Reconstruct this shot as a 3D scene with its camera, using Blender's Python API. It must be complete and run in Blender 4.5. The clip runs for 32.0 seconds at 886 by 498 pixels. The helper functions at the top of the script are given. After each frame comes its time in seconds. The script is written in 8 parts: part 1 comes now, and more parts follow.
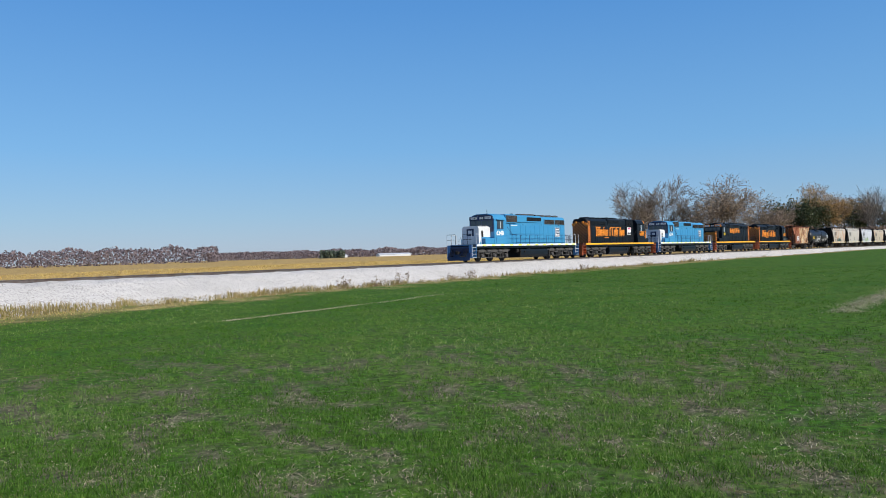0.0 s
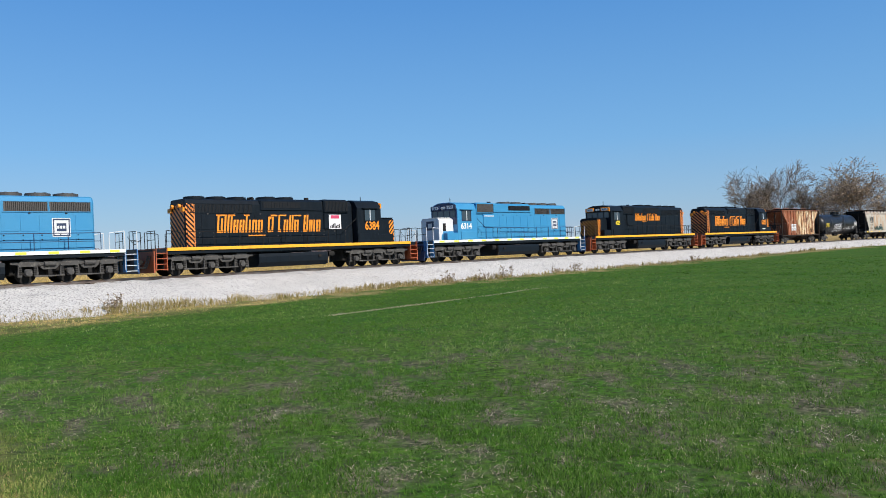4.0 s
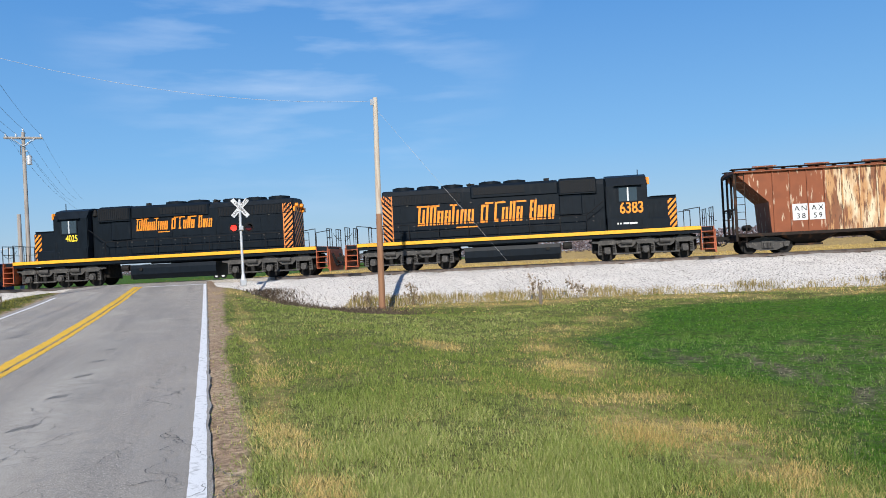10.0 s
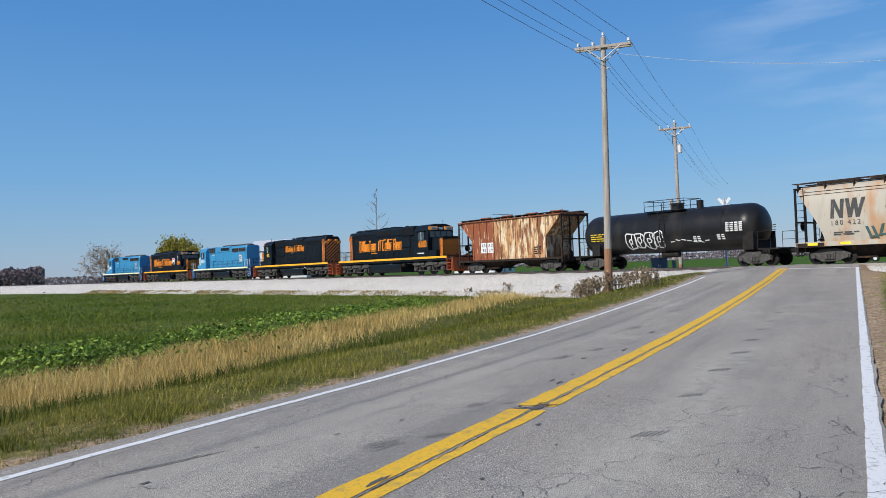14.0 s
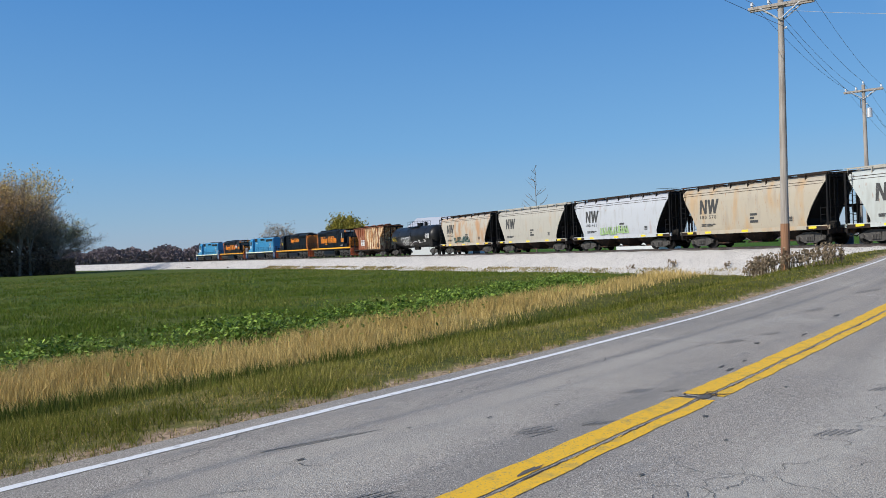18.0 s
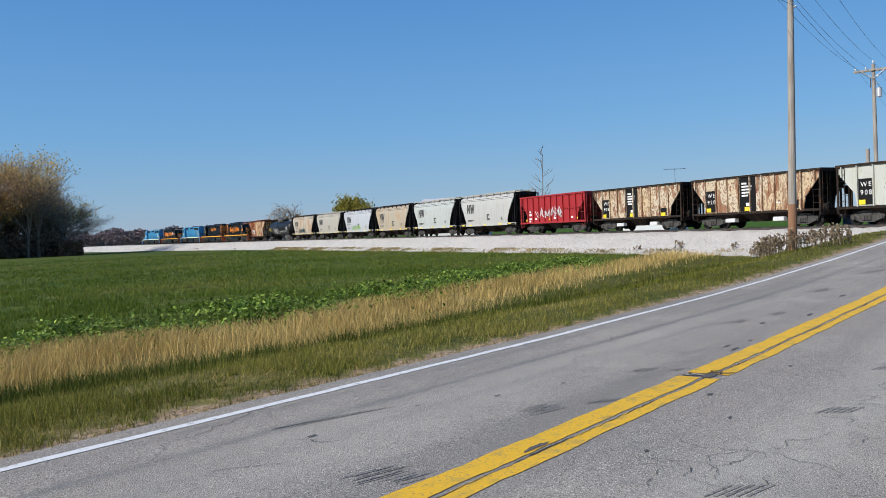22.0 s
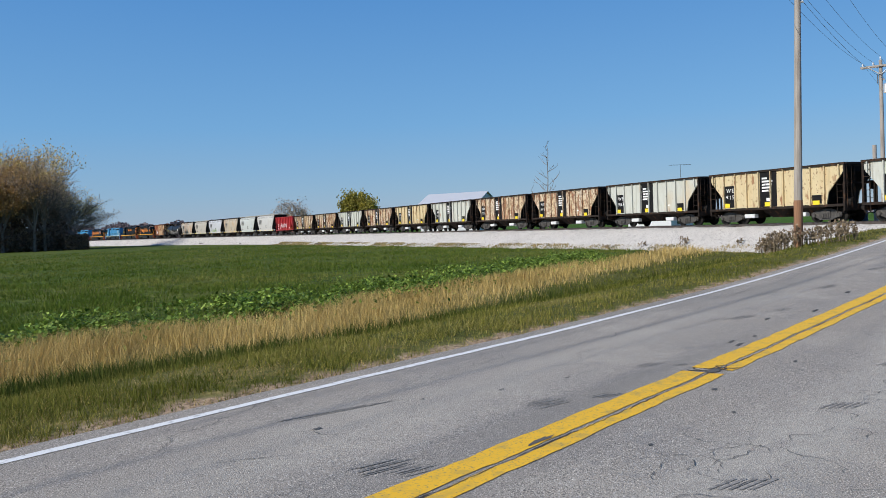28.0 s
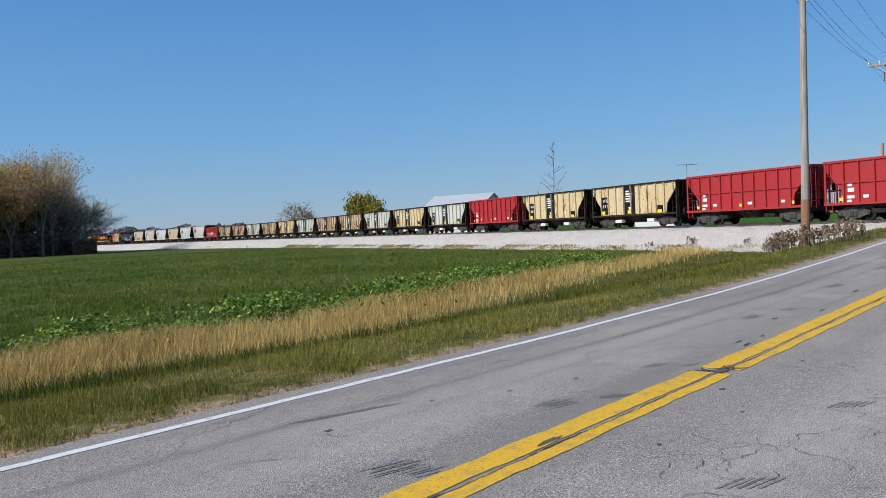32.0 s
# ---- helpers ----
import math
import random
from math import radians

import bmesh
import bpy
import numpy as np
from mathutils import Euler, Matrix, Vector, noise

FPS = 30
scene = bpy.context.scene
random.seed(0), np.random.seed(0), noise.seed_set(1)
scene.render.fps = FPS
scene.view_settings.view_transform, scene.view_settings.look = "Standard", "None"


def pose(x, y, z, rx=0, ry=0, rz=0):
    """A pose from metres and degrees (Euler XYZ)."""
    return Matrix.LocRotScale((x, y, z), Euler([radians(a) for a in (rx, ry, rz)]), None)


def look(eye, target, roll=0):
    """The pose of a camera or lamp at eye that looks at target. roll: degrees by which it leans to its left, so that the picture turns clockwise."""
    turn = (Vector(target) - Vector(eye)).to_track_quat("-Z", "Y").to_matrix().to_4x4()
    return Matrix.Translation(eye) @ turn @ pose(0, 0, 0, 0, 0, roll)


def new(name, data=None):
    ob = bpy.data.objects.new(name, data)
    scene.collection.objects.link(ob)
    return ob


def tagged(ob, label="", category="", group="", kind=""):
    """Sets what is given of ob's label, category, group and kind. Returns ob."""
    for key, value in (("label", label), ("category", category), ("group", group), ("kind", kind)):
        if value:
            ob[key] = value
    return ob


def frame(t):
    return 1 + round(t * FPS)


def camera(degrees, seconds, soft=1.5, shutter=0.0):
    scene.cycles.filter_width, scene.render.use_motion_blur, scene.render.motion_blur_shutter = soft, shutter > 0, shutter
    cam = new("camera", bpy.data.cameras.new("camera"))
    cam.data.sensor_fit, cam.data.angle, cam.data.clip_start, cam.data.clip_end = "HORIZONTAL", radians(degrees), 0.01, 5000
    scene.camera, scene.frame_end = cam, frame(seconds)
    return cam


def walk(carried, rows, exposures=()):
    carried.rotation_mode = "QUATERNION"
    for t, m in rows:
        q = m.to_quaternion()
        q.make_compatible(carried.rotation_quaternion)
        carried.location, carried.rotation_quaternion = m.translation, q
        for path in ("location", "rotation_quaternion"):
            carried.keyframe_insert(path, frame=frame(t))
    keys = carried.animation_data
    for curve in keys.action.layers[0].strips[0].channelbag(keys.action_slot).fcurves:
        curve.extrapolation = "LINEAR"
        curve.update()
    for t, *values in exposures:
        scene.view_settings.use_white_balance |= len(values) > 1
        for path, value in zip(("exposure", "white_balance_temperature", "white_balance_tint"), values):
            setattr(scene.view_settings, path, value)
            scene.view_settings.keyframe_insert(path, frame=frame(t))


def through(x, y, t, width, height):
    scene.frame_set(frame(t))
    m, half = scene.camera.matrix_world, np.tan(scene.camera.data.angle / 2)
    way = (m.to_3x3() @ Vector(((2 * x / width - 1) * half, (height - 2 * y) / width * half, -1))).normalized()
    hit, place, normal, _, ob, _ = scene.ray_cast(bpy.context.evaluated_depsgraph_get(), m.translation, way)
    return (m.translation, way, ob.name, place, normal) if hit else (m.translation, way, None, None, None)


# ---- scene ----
# ---------------------------------------------------------------- camera
cam = camera(58.75, 32.0, soft=0.8, shutter=0.06)


def aim(x, y, z, yaw, pitch, roll):
    return pose(x, y, z, 90 + pitch, 0, yaw) @ pose(0, 0, 0, 0, 0, roll)


# seconds, place, yaw, pitch, roll of the hand-held camera at the road's edge
PATH = [
    (0, -0.038, 0.198, 1.606, -9.66, 0.31, -1.70), (0.5, -0.013, 0.212, 1.604, -9.24, 0.15, -1.81), (1, 0.011, 0.215, 1.603, -8.82, -0.02, -1.84),
    (1.5, 0.029, 0.226, 1.608, -8.40, -0.22, -1.90), (2, 0.051, 0.241, 1.599, -7.89, -0.37, -1.95), (2.5, 0.075, 0.252, 1.596, -7.30, -0.40, -2.04),
    (4.5, 0.133, 0.258, 1.611, 2.09, 0.40, -2.81), (5, 0.082, 0.108, 1.599, 7.46, 0.76, -3.06), (5.5, 0.043, 0.045, 1.585, 12.77, 1.08, -3.04),
    (6, 0.011, 0.068, 1.560, 17.34, 1.34, -2.84), (6.5, -0.009, 0.126, 1.549, 21.16, 1.37, -2.58), (7, -0.001, 0.151, 1.545, 24.62, 1.25, -2.32),
    (7.5, 0.025, 0.149, 1.548, 28.11, 1.13, -2.23), (8, -0.006, 0.159, 1.567, 31.51, 0.95, -2.27), (8.5, -0.077, 0.200, 1.578, 34.95, 0.76, -2.38),
    (9, -0.119, 0.213, 1.594, 39.04, 0.58, -2.44), (9.5, -0.084, 0.189, 1.603, 44.16, 0.48, -2.63), (10, -0.007, 0.132, 1.597, 50.27, 0.57, -3.07),
    (10.5, -0.030, 0.163, 1.609, 56.70, 0.62, -3.14), (11, -0.111, 0.133, 1.615, 62.53, 0.35, -3.26), (11.5, -0.102, 0.085, 1.599, 68.28, 0.21, -3.34),
    (12, -0.096, 0.057, 1.591, 73.59, -0.04, -3.61), (12.5, -0.038, -0.010, 1.597, 78.44, -0.26, -3.54), (13, 0.035, -0.070, 1.588, 83.10, -0.06, -3.32),
    (13.5, 0.035, -0.095, 1.586, 88.52, 0.57, -2.79), (14, -0.078, -0.075, 1.589, 94.58, 1.40, -2.28), (14.5, -0.262, -0.032, 1.638, 100.74, 1.57, -2.25),
    (15, -0.266, -0.034, 1.625, 104.31, 1.71, -2.08), (15.5, -0.307, -0.055, 1.633, 105.31, 1.58, -2.26), (17.5, -0.377, -0.055, 1.620, 105.99, 0.52, -2.32),
    (18, -0.379, -0.060, 1.613, 106.24, 0.14, -2.35), (18.5, -0.374, -0.061, 1.609, 106.41, -0.19, -2.46), (19, -0.366, -0.061, 1.603, 106.47, -0.45, -2.42),
    (20, -0.337, -0.048, 1.610, 106.62, -0.84, -2.60), (21, -0.309, -0.044, 1.615, 106.72, -1.12, -2.57), (22, -0.294, -0.049, 1.610, 106.77, -1.21, -2.42),
    (23, -0.229, -0.019, 1.602, 106.64, -1.41, -2.32), (24, -0.197, 0.013, 1.599, 106.72, -1.54, -2.39), (25, -0.228, 0.003, 1.590, 106.79, -1.54, -2.47),
    (25.5, -0.241, -0.009, 1.591, 106.84, -1.51, -2.44), (27.5, -0.283, -0.047, 1.598, 107.09, -1.51, -2.29), (28, -0.273, -0.047, 1.601, 107.13, -1.54, -2.23),
    (29, -0.225, -0.045, 1.605, 107.19, -1.42, -2.23), (30, -0.183, -0.041, 1.612, 107.27, -1.24, -2.40), (31, -0.190, -0.039, 1.610, 107.41, -1.19, -2.55),
    (32, -0.211, -0.044, 1.612, 107.59, -1.39, -2.68),
]

walk(cam, [(r[0], aim(*r[1:])) for r in PATH], [(0, 0.08), (5, 0.10), (9, 0.14), (10, 0.15), (11, 0.03), (13, -0.03), (32, -0.06)])

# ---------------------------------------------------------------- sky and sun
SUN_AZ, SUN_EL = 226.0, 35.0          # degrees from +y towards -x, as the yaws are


def sky():
    w = bpy.data.worlds.new("sky")
    scene.world = w
    w.use_nodes = True
    nt = w.node_tree
    nt.nodes.clear()
    N, L = nt.nodes.new, nt.links.new
    out, bg = N("ShaderNodeOutputWorld"), N("ShaderNodeBackground")
    tex = N("ShaderNodeTexSky")
    tex.sky_type, tex.sun_disc = "NISHITA", False
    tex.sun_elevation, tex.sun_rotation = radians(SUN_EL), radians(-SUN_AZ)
    tex.altitude, tex.air_density, tex.dust_density, tex.ozone_density = 0, 1.15, 0.15, 6.0
    # clear autumn air: pale at the horizon, deep blue above
    co, sep, air = N("ShaderNodeTexCoord"), N("ShaderNodeSeparateXYZ"), N("ShaderNodeValToRGB")
    e = air.color_ramp.elements
    e[0].position, e[0].color = 0.0, (2.85, 3.9, 5.5, 1)
    e[1].position, e[1].color = 0.9, (0.35, 1.1, 3.2, 1)
    for p, c in ((0.05, (2.2, 3.9, 6.0)), (0.13, (1.4, 3.55, 6.55)), (0.30, (0.72, 2.55, 6.0)), (0.5, (0.5, 1.75, 4.6))):
        q = e.new(p)
        q.color = (*c, 1)
    blend = N("ShaderNodeMixRGB")
    blend.inputs[0].default_value = 0.78
    # thin cirrus streaks in one part of the sky
    mp, no = N("ShaderNodeMapping"), N("ShaderNodeTexNoise")
    mp.inputs["Scale"].default_value = (3.6, 3.6, 21.0)
    mp.inputs["Rotation"].default_value = (0.10, 0.06, 0.3)
    mp.inputs["Location"].default_value = (0.35, 0.1, 0.55)
    no.inputs["Scale"].default_value, no.inputs["Detail"].default_value = 1.6, 8
    ramp = N("ShaderNodeValToRGB")
    ramp.color_ramp.elements[0].position, ramp.color_ramp.elements[1].position = 0.47, 0.72
    dot, rng = N("ShaderNodeVectorMath"), N("ShaderNodeMapRange")
    dot.operation = "DOT_PRODUCT"
    dot.inputs[1].default_value = Vector((-math.sin(radians(60)), math.cos(radians(60)), 0.34)).normalized()
    rng.inputs[1].default_value, rng.inputs[2].default_value = 0.955, 0.998
    mul, mix = N("ShaderNodeMath"), N("ShaderNodeMixRGB")
    mul.operation = "MULTIPLY"
    mul2 = N("ShaderNodeMath")
    mul2.operation, mul2.inputs[1].default_value = "MULTIPLY", 0.42
    mix.inputs[2].default_value = (5.2, 6.4, 8.2, 1)
    L(co.outputs["Generated"], sep.inputs[0])
    L(sep.outputs[2], air.inputs[0])
    L(tex.outputs[0], blend.inputs[1])
    L(air.outputs[0], blend.inputs[2])
    L(co.outputs["Generated"], mp.inputs[0])
    L(mp.outputs[0], no.inputs["Vector"])
    L(no.outputs[0], ramp.inputs[0])
    L(co.outputs["Generated"], dot.inputs[0])
    L(dot.outputs["Value"], rng.inputs[0])
    L(ramp.outputs[0], mul.inputs[0])
    L(rng.outputs[0], mul.inputs[1])
    L(mul.outputs[0], mul2.inputs[0])
    L(mul2.outputs[0], mix.inputs[0])
    L(blend.outputs[0], mix.inputs[1])
    L(mix.outputs[0], bg.inputs[0])
    bg.inputs[1].default_value = 0.112
    L(bg.outputs[0], out.inputs[0])


sky()
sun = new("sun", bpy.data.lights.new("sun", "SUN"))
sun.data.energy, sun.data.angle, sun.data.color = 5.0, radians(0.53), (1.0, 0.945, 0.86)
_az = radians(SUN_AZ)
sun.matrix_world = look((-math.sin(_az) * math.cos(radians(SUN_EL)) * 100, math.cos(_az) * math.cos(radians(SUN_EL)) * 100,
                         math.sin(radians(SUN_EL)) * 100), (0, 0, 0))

# ---------------------------------------------------------------- materials
def shade(name, base, rough=0.6, metal=0.0, var=(), bump=0.0, bump_scale=40.0, coat=0.0, emit=0.0, spec=0.5, island=0.0, own=False, worn=None):
    """var: rows of (colour, noise scale, low, high, strength[, stretch xyz]) laid over the base one after the other."""
    m = bpy.data.materials.new(name)
    m.use_nodes = True
    nt = m.node_tree
    p = nt.nodes["Principled BSDF"]
    N, L = nt.nodes.new, nt.links.new
    p.inputs["Roughness"].default_value, p.inputs["Metallic"].default_value = rough, metal
    p.inputs["Coat Weight"].default_value = coat
    p.inputs["Specular IOR Level"].default_value = spec
    co = N("ShaderNodeTexCoord")
    place = co.outputs["Object"]
    if own:                                     # every object its own piece of the pattern
        oi, ml, ad = N("ShaderNodeObjectInfo"), N("ShaderNodeVectorMath"), N("ShaderNodeVectorMath")
        ml.operation, ad.operation = "SCALE", "ADD"
        ml.inputs[0].default_value = (37.0, 11.0, 5.0)
        L(oi.outputs["Random"], ml.inputs["Scale"])
        L(ml.outputs[0], ad.inputs[0])
        L(place, ad.inputs[1])
        place = ad.outputs[0]
    rgb = N("ShaderNodeRGB")
    rgb.outputs[0].default_value = (*base, 1)
    col = rgb.outputs[0]
    for row in var:
        c, sc, lo, hi, k = row[:5]
        mp, no, mr, mx = N("ShaderNodeMapping"), N("ShaderNodeTexNoise"), N("ShaderNodeMapRange"), N("ShaderNodeMixRGB")
        mp.inputs["Scale"].default_value = row[5] if len(row) > 5 else (1, 1, 1)
        mp.inputs["Location"].default_value = (sc * 0.37 % 7, sc * 1.3 % 5, 0.7)
        no.inputs["Scale"].default_value, no.inputs["Detail"].default_value = sc, 6
        mr.inputs[1].default_value, mr.inputs[2].default_value, mr.inputs[4].default_value = lo, hi, k
        mx.inputs[2].default_value = (*c, 1)
        src = place
        if len(row) > 6:                        # turn the pattern before it is stretched
            tn = N("ShaderNodeMapping")
            tn.inputs["Rotation"].default_value = (0, 0, radians(row[6]))
            L(place, tn.inputs[0])
            src = tn.outputs[0]
        L(src, mp.inputs[0])
        L(mp.outputs[0], no.inputs["Vector"])
        L(no.outputs[0], mr.inputs[0])
        L(mr.outputs[0], mx.inputs[0])
        L(col, mx.inputs[1])
        col = mx.outputs[0]
    if worn:                                    # a second tone where the mesh's own "worn" value says so
        at, no, ml, mx = N("ShaderNodeAttribute"), N("ShaderNodeTexNoise"), N("ShaderNodeMath"), N("ShaderNodeMixRGB")
        at.attribute_name, ml.operation = "worn", "MULTIPLY"
        no.inputs["Scale"].default_value, no.inputs["Detail"].default_value = 5.0, 8
        mx.inputs[2].default_value = (*worn, 1)
        L(place, no.inputs["Vector"])
        L(at.outputs["Fac"], ml.inputs[0])
        L(no.outputs[0], ml.inputs[1])
        L(ml.outputs[0], mx.inputs[0])
        L(col, mx.inputs[1])
        col = mx.outputs[0]
    if island:
        g, hs, mr = N("ShaderNodeNewGeometry"), N("ShaderNodeHueSaturation"), N("ShaderNodeMapRange")
        mr.inputs[3].default_value, mr.inputs[4].default_value = 1 - island, 1 + island
        L(g.outputs["Random Per Island"], mr.inputs[0])
        L(mr.outputs[0], hs.inputs["Value"])
        L(col, hs.inputs["Color"])
        col = hs.outputs[0]
    L(col, p.inputs["Base Color"])
    if bump:
        no, b = N("ShaderNodeTexNoise"), N("ShaderNodeBump")
        no.inputs["Scale"].default_value, no.inputs["Detail"].default_value = bump_scale, 5
        b.inputs["Strength"].default_value, b.inputs["Distance"].default_value = bump, 0.02
        L(co.outputs["Object"], no.inputs["Vector"])
        L(no.outputs[0], b.inputs["Height"])
        L(b.outputs[0], p.inputs["Normal"])
    if emit:
        p.inputs["Emission Color"].default_value, p.inputs["Emission Strength"].default_value = (*base, 1), emit
    return m


def leafy(name, base, alt, island=0.35, through=0.25, rough=0.6):
    """Thin plant matter: each blade or leaf has its own tone and lets some light through."""
    m = bpy.data.materials.new(name)
    m.use_nodes = True
    nt = m.node_tree
    nt.nodes.clear()
    N, L = nt.nodes.new, nt.links.new
    out, p, tr, mix = N("ShaderNodeOutputMaterial"), N("ShaderNodeBsdfPrincipled"), N("ShaderNodeBsdfTranslucent"), N("ShaderNodeMixShader")
    g, ramp = N("ShaderNodeNewGeometry"), N("ShaderNodeValToRGB")
    ramp.color_ramp.elements[0].color, ramp.color_ramp.elements[1].color = (*base, 1), (*alt, 1)
    hs, mr = N("ShaderNodeHueSaturation"), N("ShaderNodeMapRange")
    mr.inputs[3].default_value, mr.inputs[4].default_value = 1 - island, 1 + island
    wn = N("ShaderNodeMath")
    wn.operation, wn.inputs[1].default_value = "MULTIPLY", 7.13
    fr = N("ShaderNodeMath")
    fr.operation = "FRACT"
    L(g.outputs["Random Per Island"], ramp.inputs[0])
    L(g.outputs["Random Per Island"], wn.inputs[0])
    L(wn.outputs[0], fr.inputs[0])
    L(fr.outputs[0], mr.inputs[0])
    L(mr.outputs[0], hs.inputs["Value"])
    L(ramp.outputs[0], hs.inputs["Color"])
    L(hs.outputs[0], p.inputs["Base Color"])
    L(hs.outputs[0], tr.inputs["Color"])
    p.inputs["Roughness"].default_value = rough
    p.inputs["Specular IOR Level"].default_value = 0.25
    mix.inputs[0].default_value = through
    L(p.outputs[0], mix.inputs[1])
    L(tr.outputs[0], mix.inputs[2])
    L(mix.outputs[0], out.inputs[0])
    return m


BLACK = shade("loco_black", (0.0065, 0.0105, 0.0155), 0.45, var=[((0.012, 0.017, 0.023), 1.3, 0.5, 0.75, 0.5), ((0.004, 0.005, 0.006), 6, 0.5, 0.7, 0.5, (1, 1, 0.2)), ((0.032, 0.030, 0.028), 3.4, 0.60, 0.75, 0.3, (1.5, 1.5, 0.3))], bump=0.05, spec=0.14)
UNDER = shade("running_gear", (0.020, 0.019, 0.018), 0.8, var=[((0.07, 0.056, 0.046), 3, 0.52, 0.75, 0.5), ((0.009, 0.009, 0.009), 9, 0.45, 0.7, 0.6)], bump=0.2, spec=0.15)
CASTING = shade("dusty_casting", (0.066, 0.063, 0.060), 0.7, var=[((0.045, 0.042, 0.04), 2.2, 0.45, 0.65, 0.7), ((0.17, 0.155, 0.135), 7, 0.56, 0.70, 0.6)], bump=0.2, spec=0.3)
TANKBLK = shade("tank_black", (0.012, 0.0125, 0.014), 0.38, spec=0.25, var=[((0.06, 0.052, 0.045), 0.8, 0.5, 0.75, 0.5, (1, 1, 0.3))], bump=0.04)
ORANGE = shade("loco_orange", (0.85, 0.27, 0.015), 0.45, var=[((0.5, 0.16, 0.02), 5, 0.55, 0.8, 0.6)])
YELLOW = shade("sill_yellow", (0.85, 0.40, 0.02), 0.5, var=[((0.3, 0.16, 0.03), 4, 0.55, 0.75, 0.6)])
RUSTORANGE = shade("pilot_orange", (0.36, 0.085, 0.028), 0.6, var=[((0.2, 0.06, 0.03), 6, 0.5, 0.7, 0.7)])
STRIPE = shade("stripe_orange", (0.72, 0.23, 0.045), 0.5, var=[((0.36, 0.11, 0.03), 6, 0.52, 0.75, 0.6)])
BLUE = shade("loco_blue", (0.034, 0.225, 0.43), 0.42, var=[((0.052, 0.25, 0.43), 0.9, 0.45, 0.7, 0.6), ((0.03, 0.16, 0.30), 5, 0.58, 0.8, 0.5, (1, 1, 0.25))], bump=0.05)
NAVY = shade("navy_paint", (0.012, 0.026, 0.075), 0.45, var=[((0.04, 0.05, 0.07), 4, 0.5, 0.7, 0.6)])
STEPBLUE = shade("step_blue", (0.04, 0.16, 0.36), 0.5)
WHITE = shade("white_paint", (0.64, 0.65, 0.66), 0.45, var=[((0.55, 0.53, 0.50), 4, 0.5, 0.8, 0.5)])
SILLWHITE = shade("sill_white", (0.70, 0.74, 0.72), 0.5, var=[((0.4, 0.4, 0.36), 4, 0.5, 0.8, 0.5)])
SILLYEL = shade("sill_yellow_mark", (0.75, 0.75, 0.06), 0.5)
GRILLE = shade("grille_dark", (0.012, 0.013, 0.015), 0.6, spec=0.15, bump=0.5, bump_scale=18)
BROWNGRILLE = shade("grille_brown", (0.060, 0.055, 0.052), 0.6, bump=0.5, bump_scale=18)
GLASS = shade("cab_glass", (0.03, 0.045, 0.055), 0.06, spec=0.8)
STEEL = shade("rail_steel", (0.22, 0.19, 0.17), 0.4, 0.8, var=[((0.12, 0.07, 0.05), 3, 0.4, 0.7, 0.7)])
TIE = shade("tie_timber", (0.11, 0.085, 0.065), 0.9, var=[((0.2, 0.17, 0.14), 5, 0.5, 0.7, 0.5)])
BALLAST = shade("ballast_stone", (0.54, 0.51, 0.47), 0.95, var=[((0.36, 0.34, 0.31), 0.35, 0.45, 0.7, 0.45), ((0.12, 0.11, 0.10), 13, 0.52, 0.60, 0.9), ((0.68, 0.65, 0.61), 17, 0.5, 0.62, 0.7)], bump=1.0, bump_scale=15)
ASPHALT = shade("old_asphalt", (0.325, 0.290, 0.246), 0.92, var=[((0.275, 0.255, 0.23), 0.45, 0.42, 0.68, 0.7), ((0.43, 0.39, 0.33), 0.8, 0.52, 0.72, 0.7), ((0.10, 0.093, 0.085), 75, 0.50, 0.62, 0.85), ((0.68, 0.63, 0.56), 90, 0.55, 0.65, 0.85), ((0.20, 0.195, 0.19), 3.0, 0.62, 0.72, 0.5), ((0.19, 0.18, 0.165), 1.0, 0.50, 0.66, 0.5, (0.07, 1.1, 1), -157), ((0.42, 0.385, 0.33), 1.0, 0.52, 0.68, 0.4, (0.05, 0.8, 1), -157)], bump=0.5, bump_scale=110, spec=0.3, worn=(0.50, 0.465, 0.40))
SEAM = shade("seam_dark", (0.045, 0.036, 0.028), 0.95)
CRACK = shade("crack_dark", (0.095, 0.090, 0.084), 0.95)
PATCH = shade("worn_patch", (0.155, 0.148, 0.138), 0.9, var=[((0.30, 0.285, 0.26), 26, 0.42, 0.58, 0.9)], bump=0.3, bump_scale=90)
LINEW = shade("line_white", (0.74, 0.74, 0.73), 0.8, var=[((0.36, 0.355, 0.345), 11, 0.56, 0.70, 0.8), ((0.3, 0.3, 0.3), 70, 0.58, 0.7, 0.6)])
LINEY = shade("line_yellow", (0.78, 0.45, 0.018), 0.8, var=[((0.42, 0.29, 0.07), 6, 0.52, 0.7, 0.7), ((0.2, 0.18, 0.12), 55, 0.56, 0.68, 0.75)])
POLE = shade("weathered_pole", (0.36, 0.325, 0.29), 0.9, var=[((0.16, 0.12, 0.09), 3, 0.45, 0.7, 0.6, (4, 4, 0.25)), ((0.46, 0.42, 0.37), 6, 0.5, 0.75, 0.5, (6, 6, 0.2))], bump=0.3, bump_scale=30)
BLEACHED = shade("bleached_pole", (0.52, 0.45, 0.37), 0.9, var=[((0.36, 0.24, 0.16), 3, 0.48, 0.7, 0.6, (4, 4, 0.25)), ((0.66, 0.60, 0.52), 6, 0.5, 0.75, 0.5, (6, 6, 0.2))], bump=0.3, bump_scale=30)
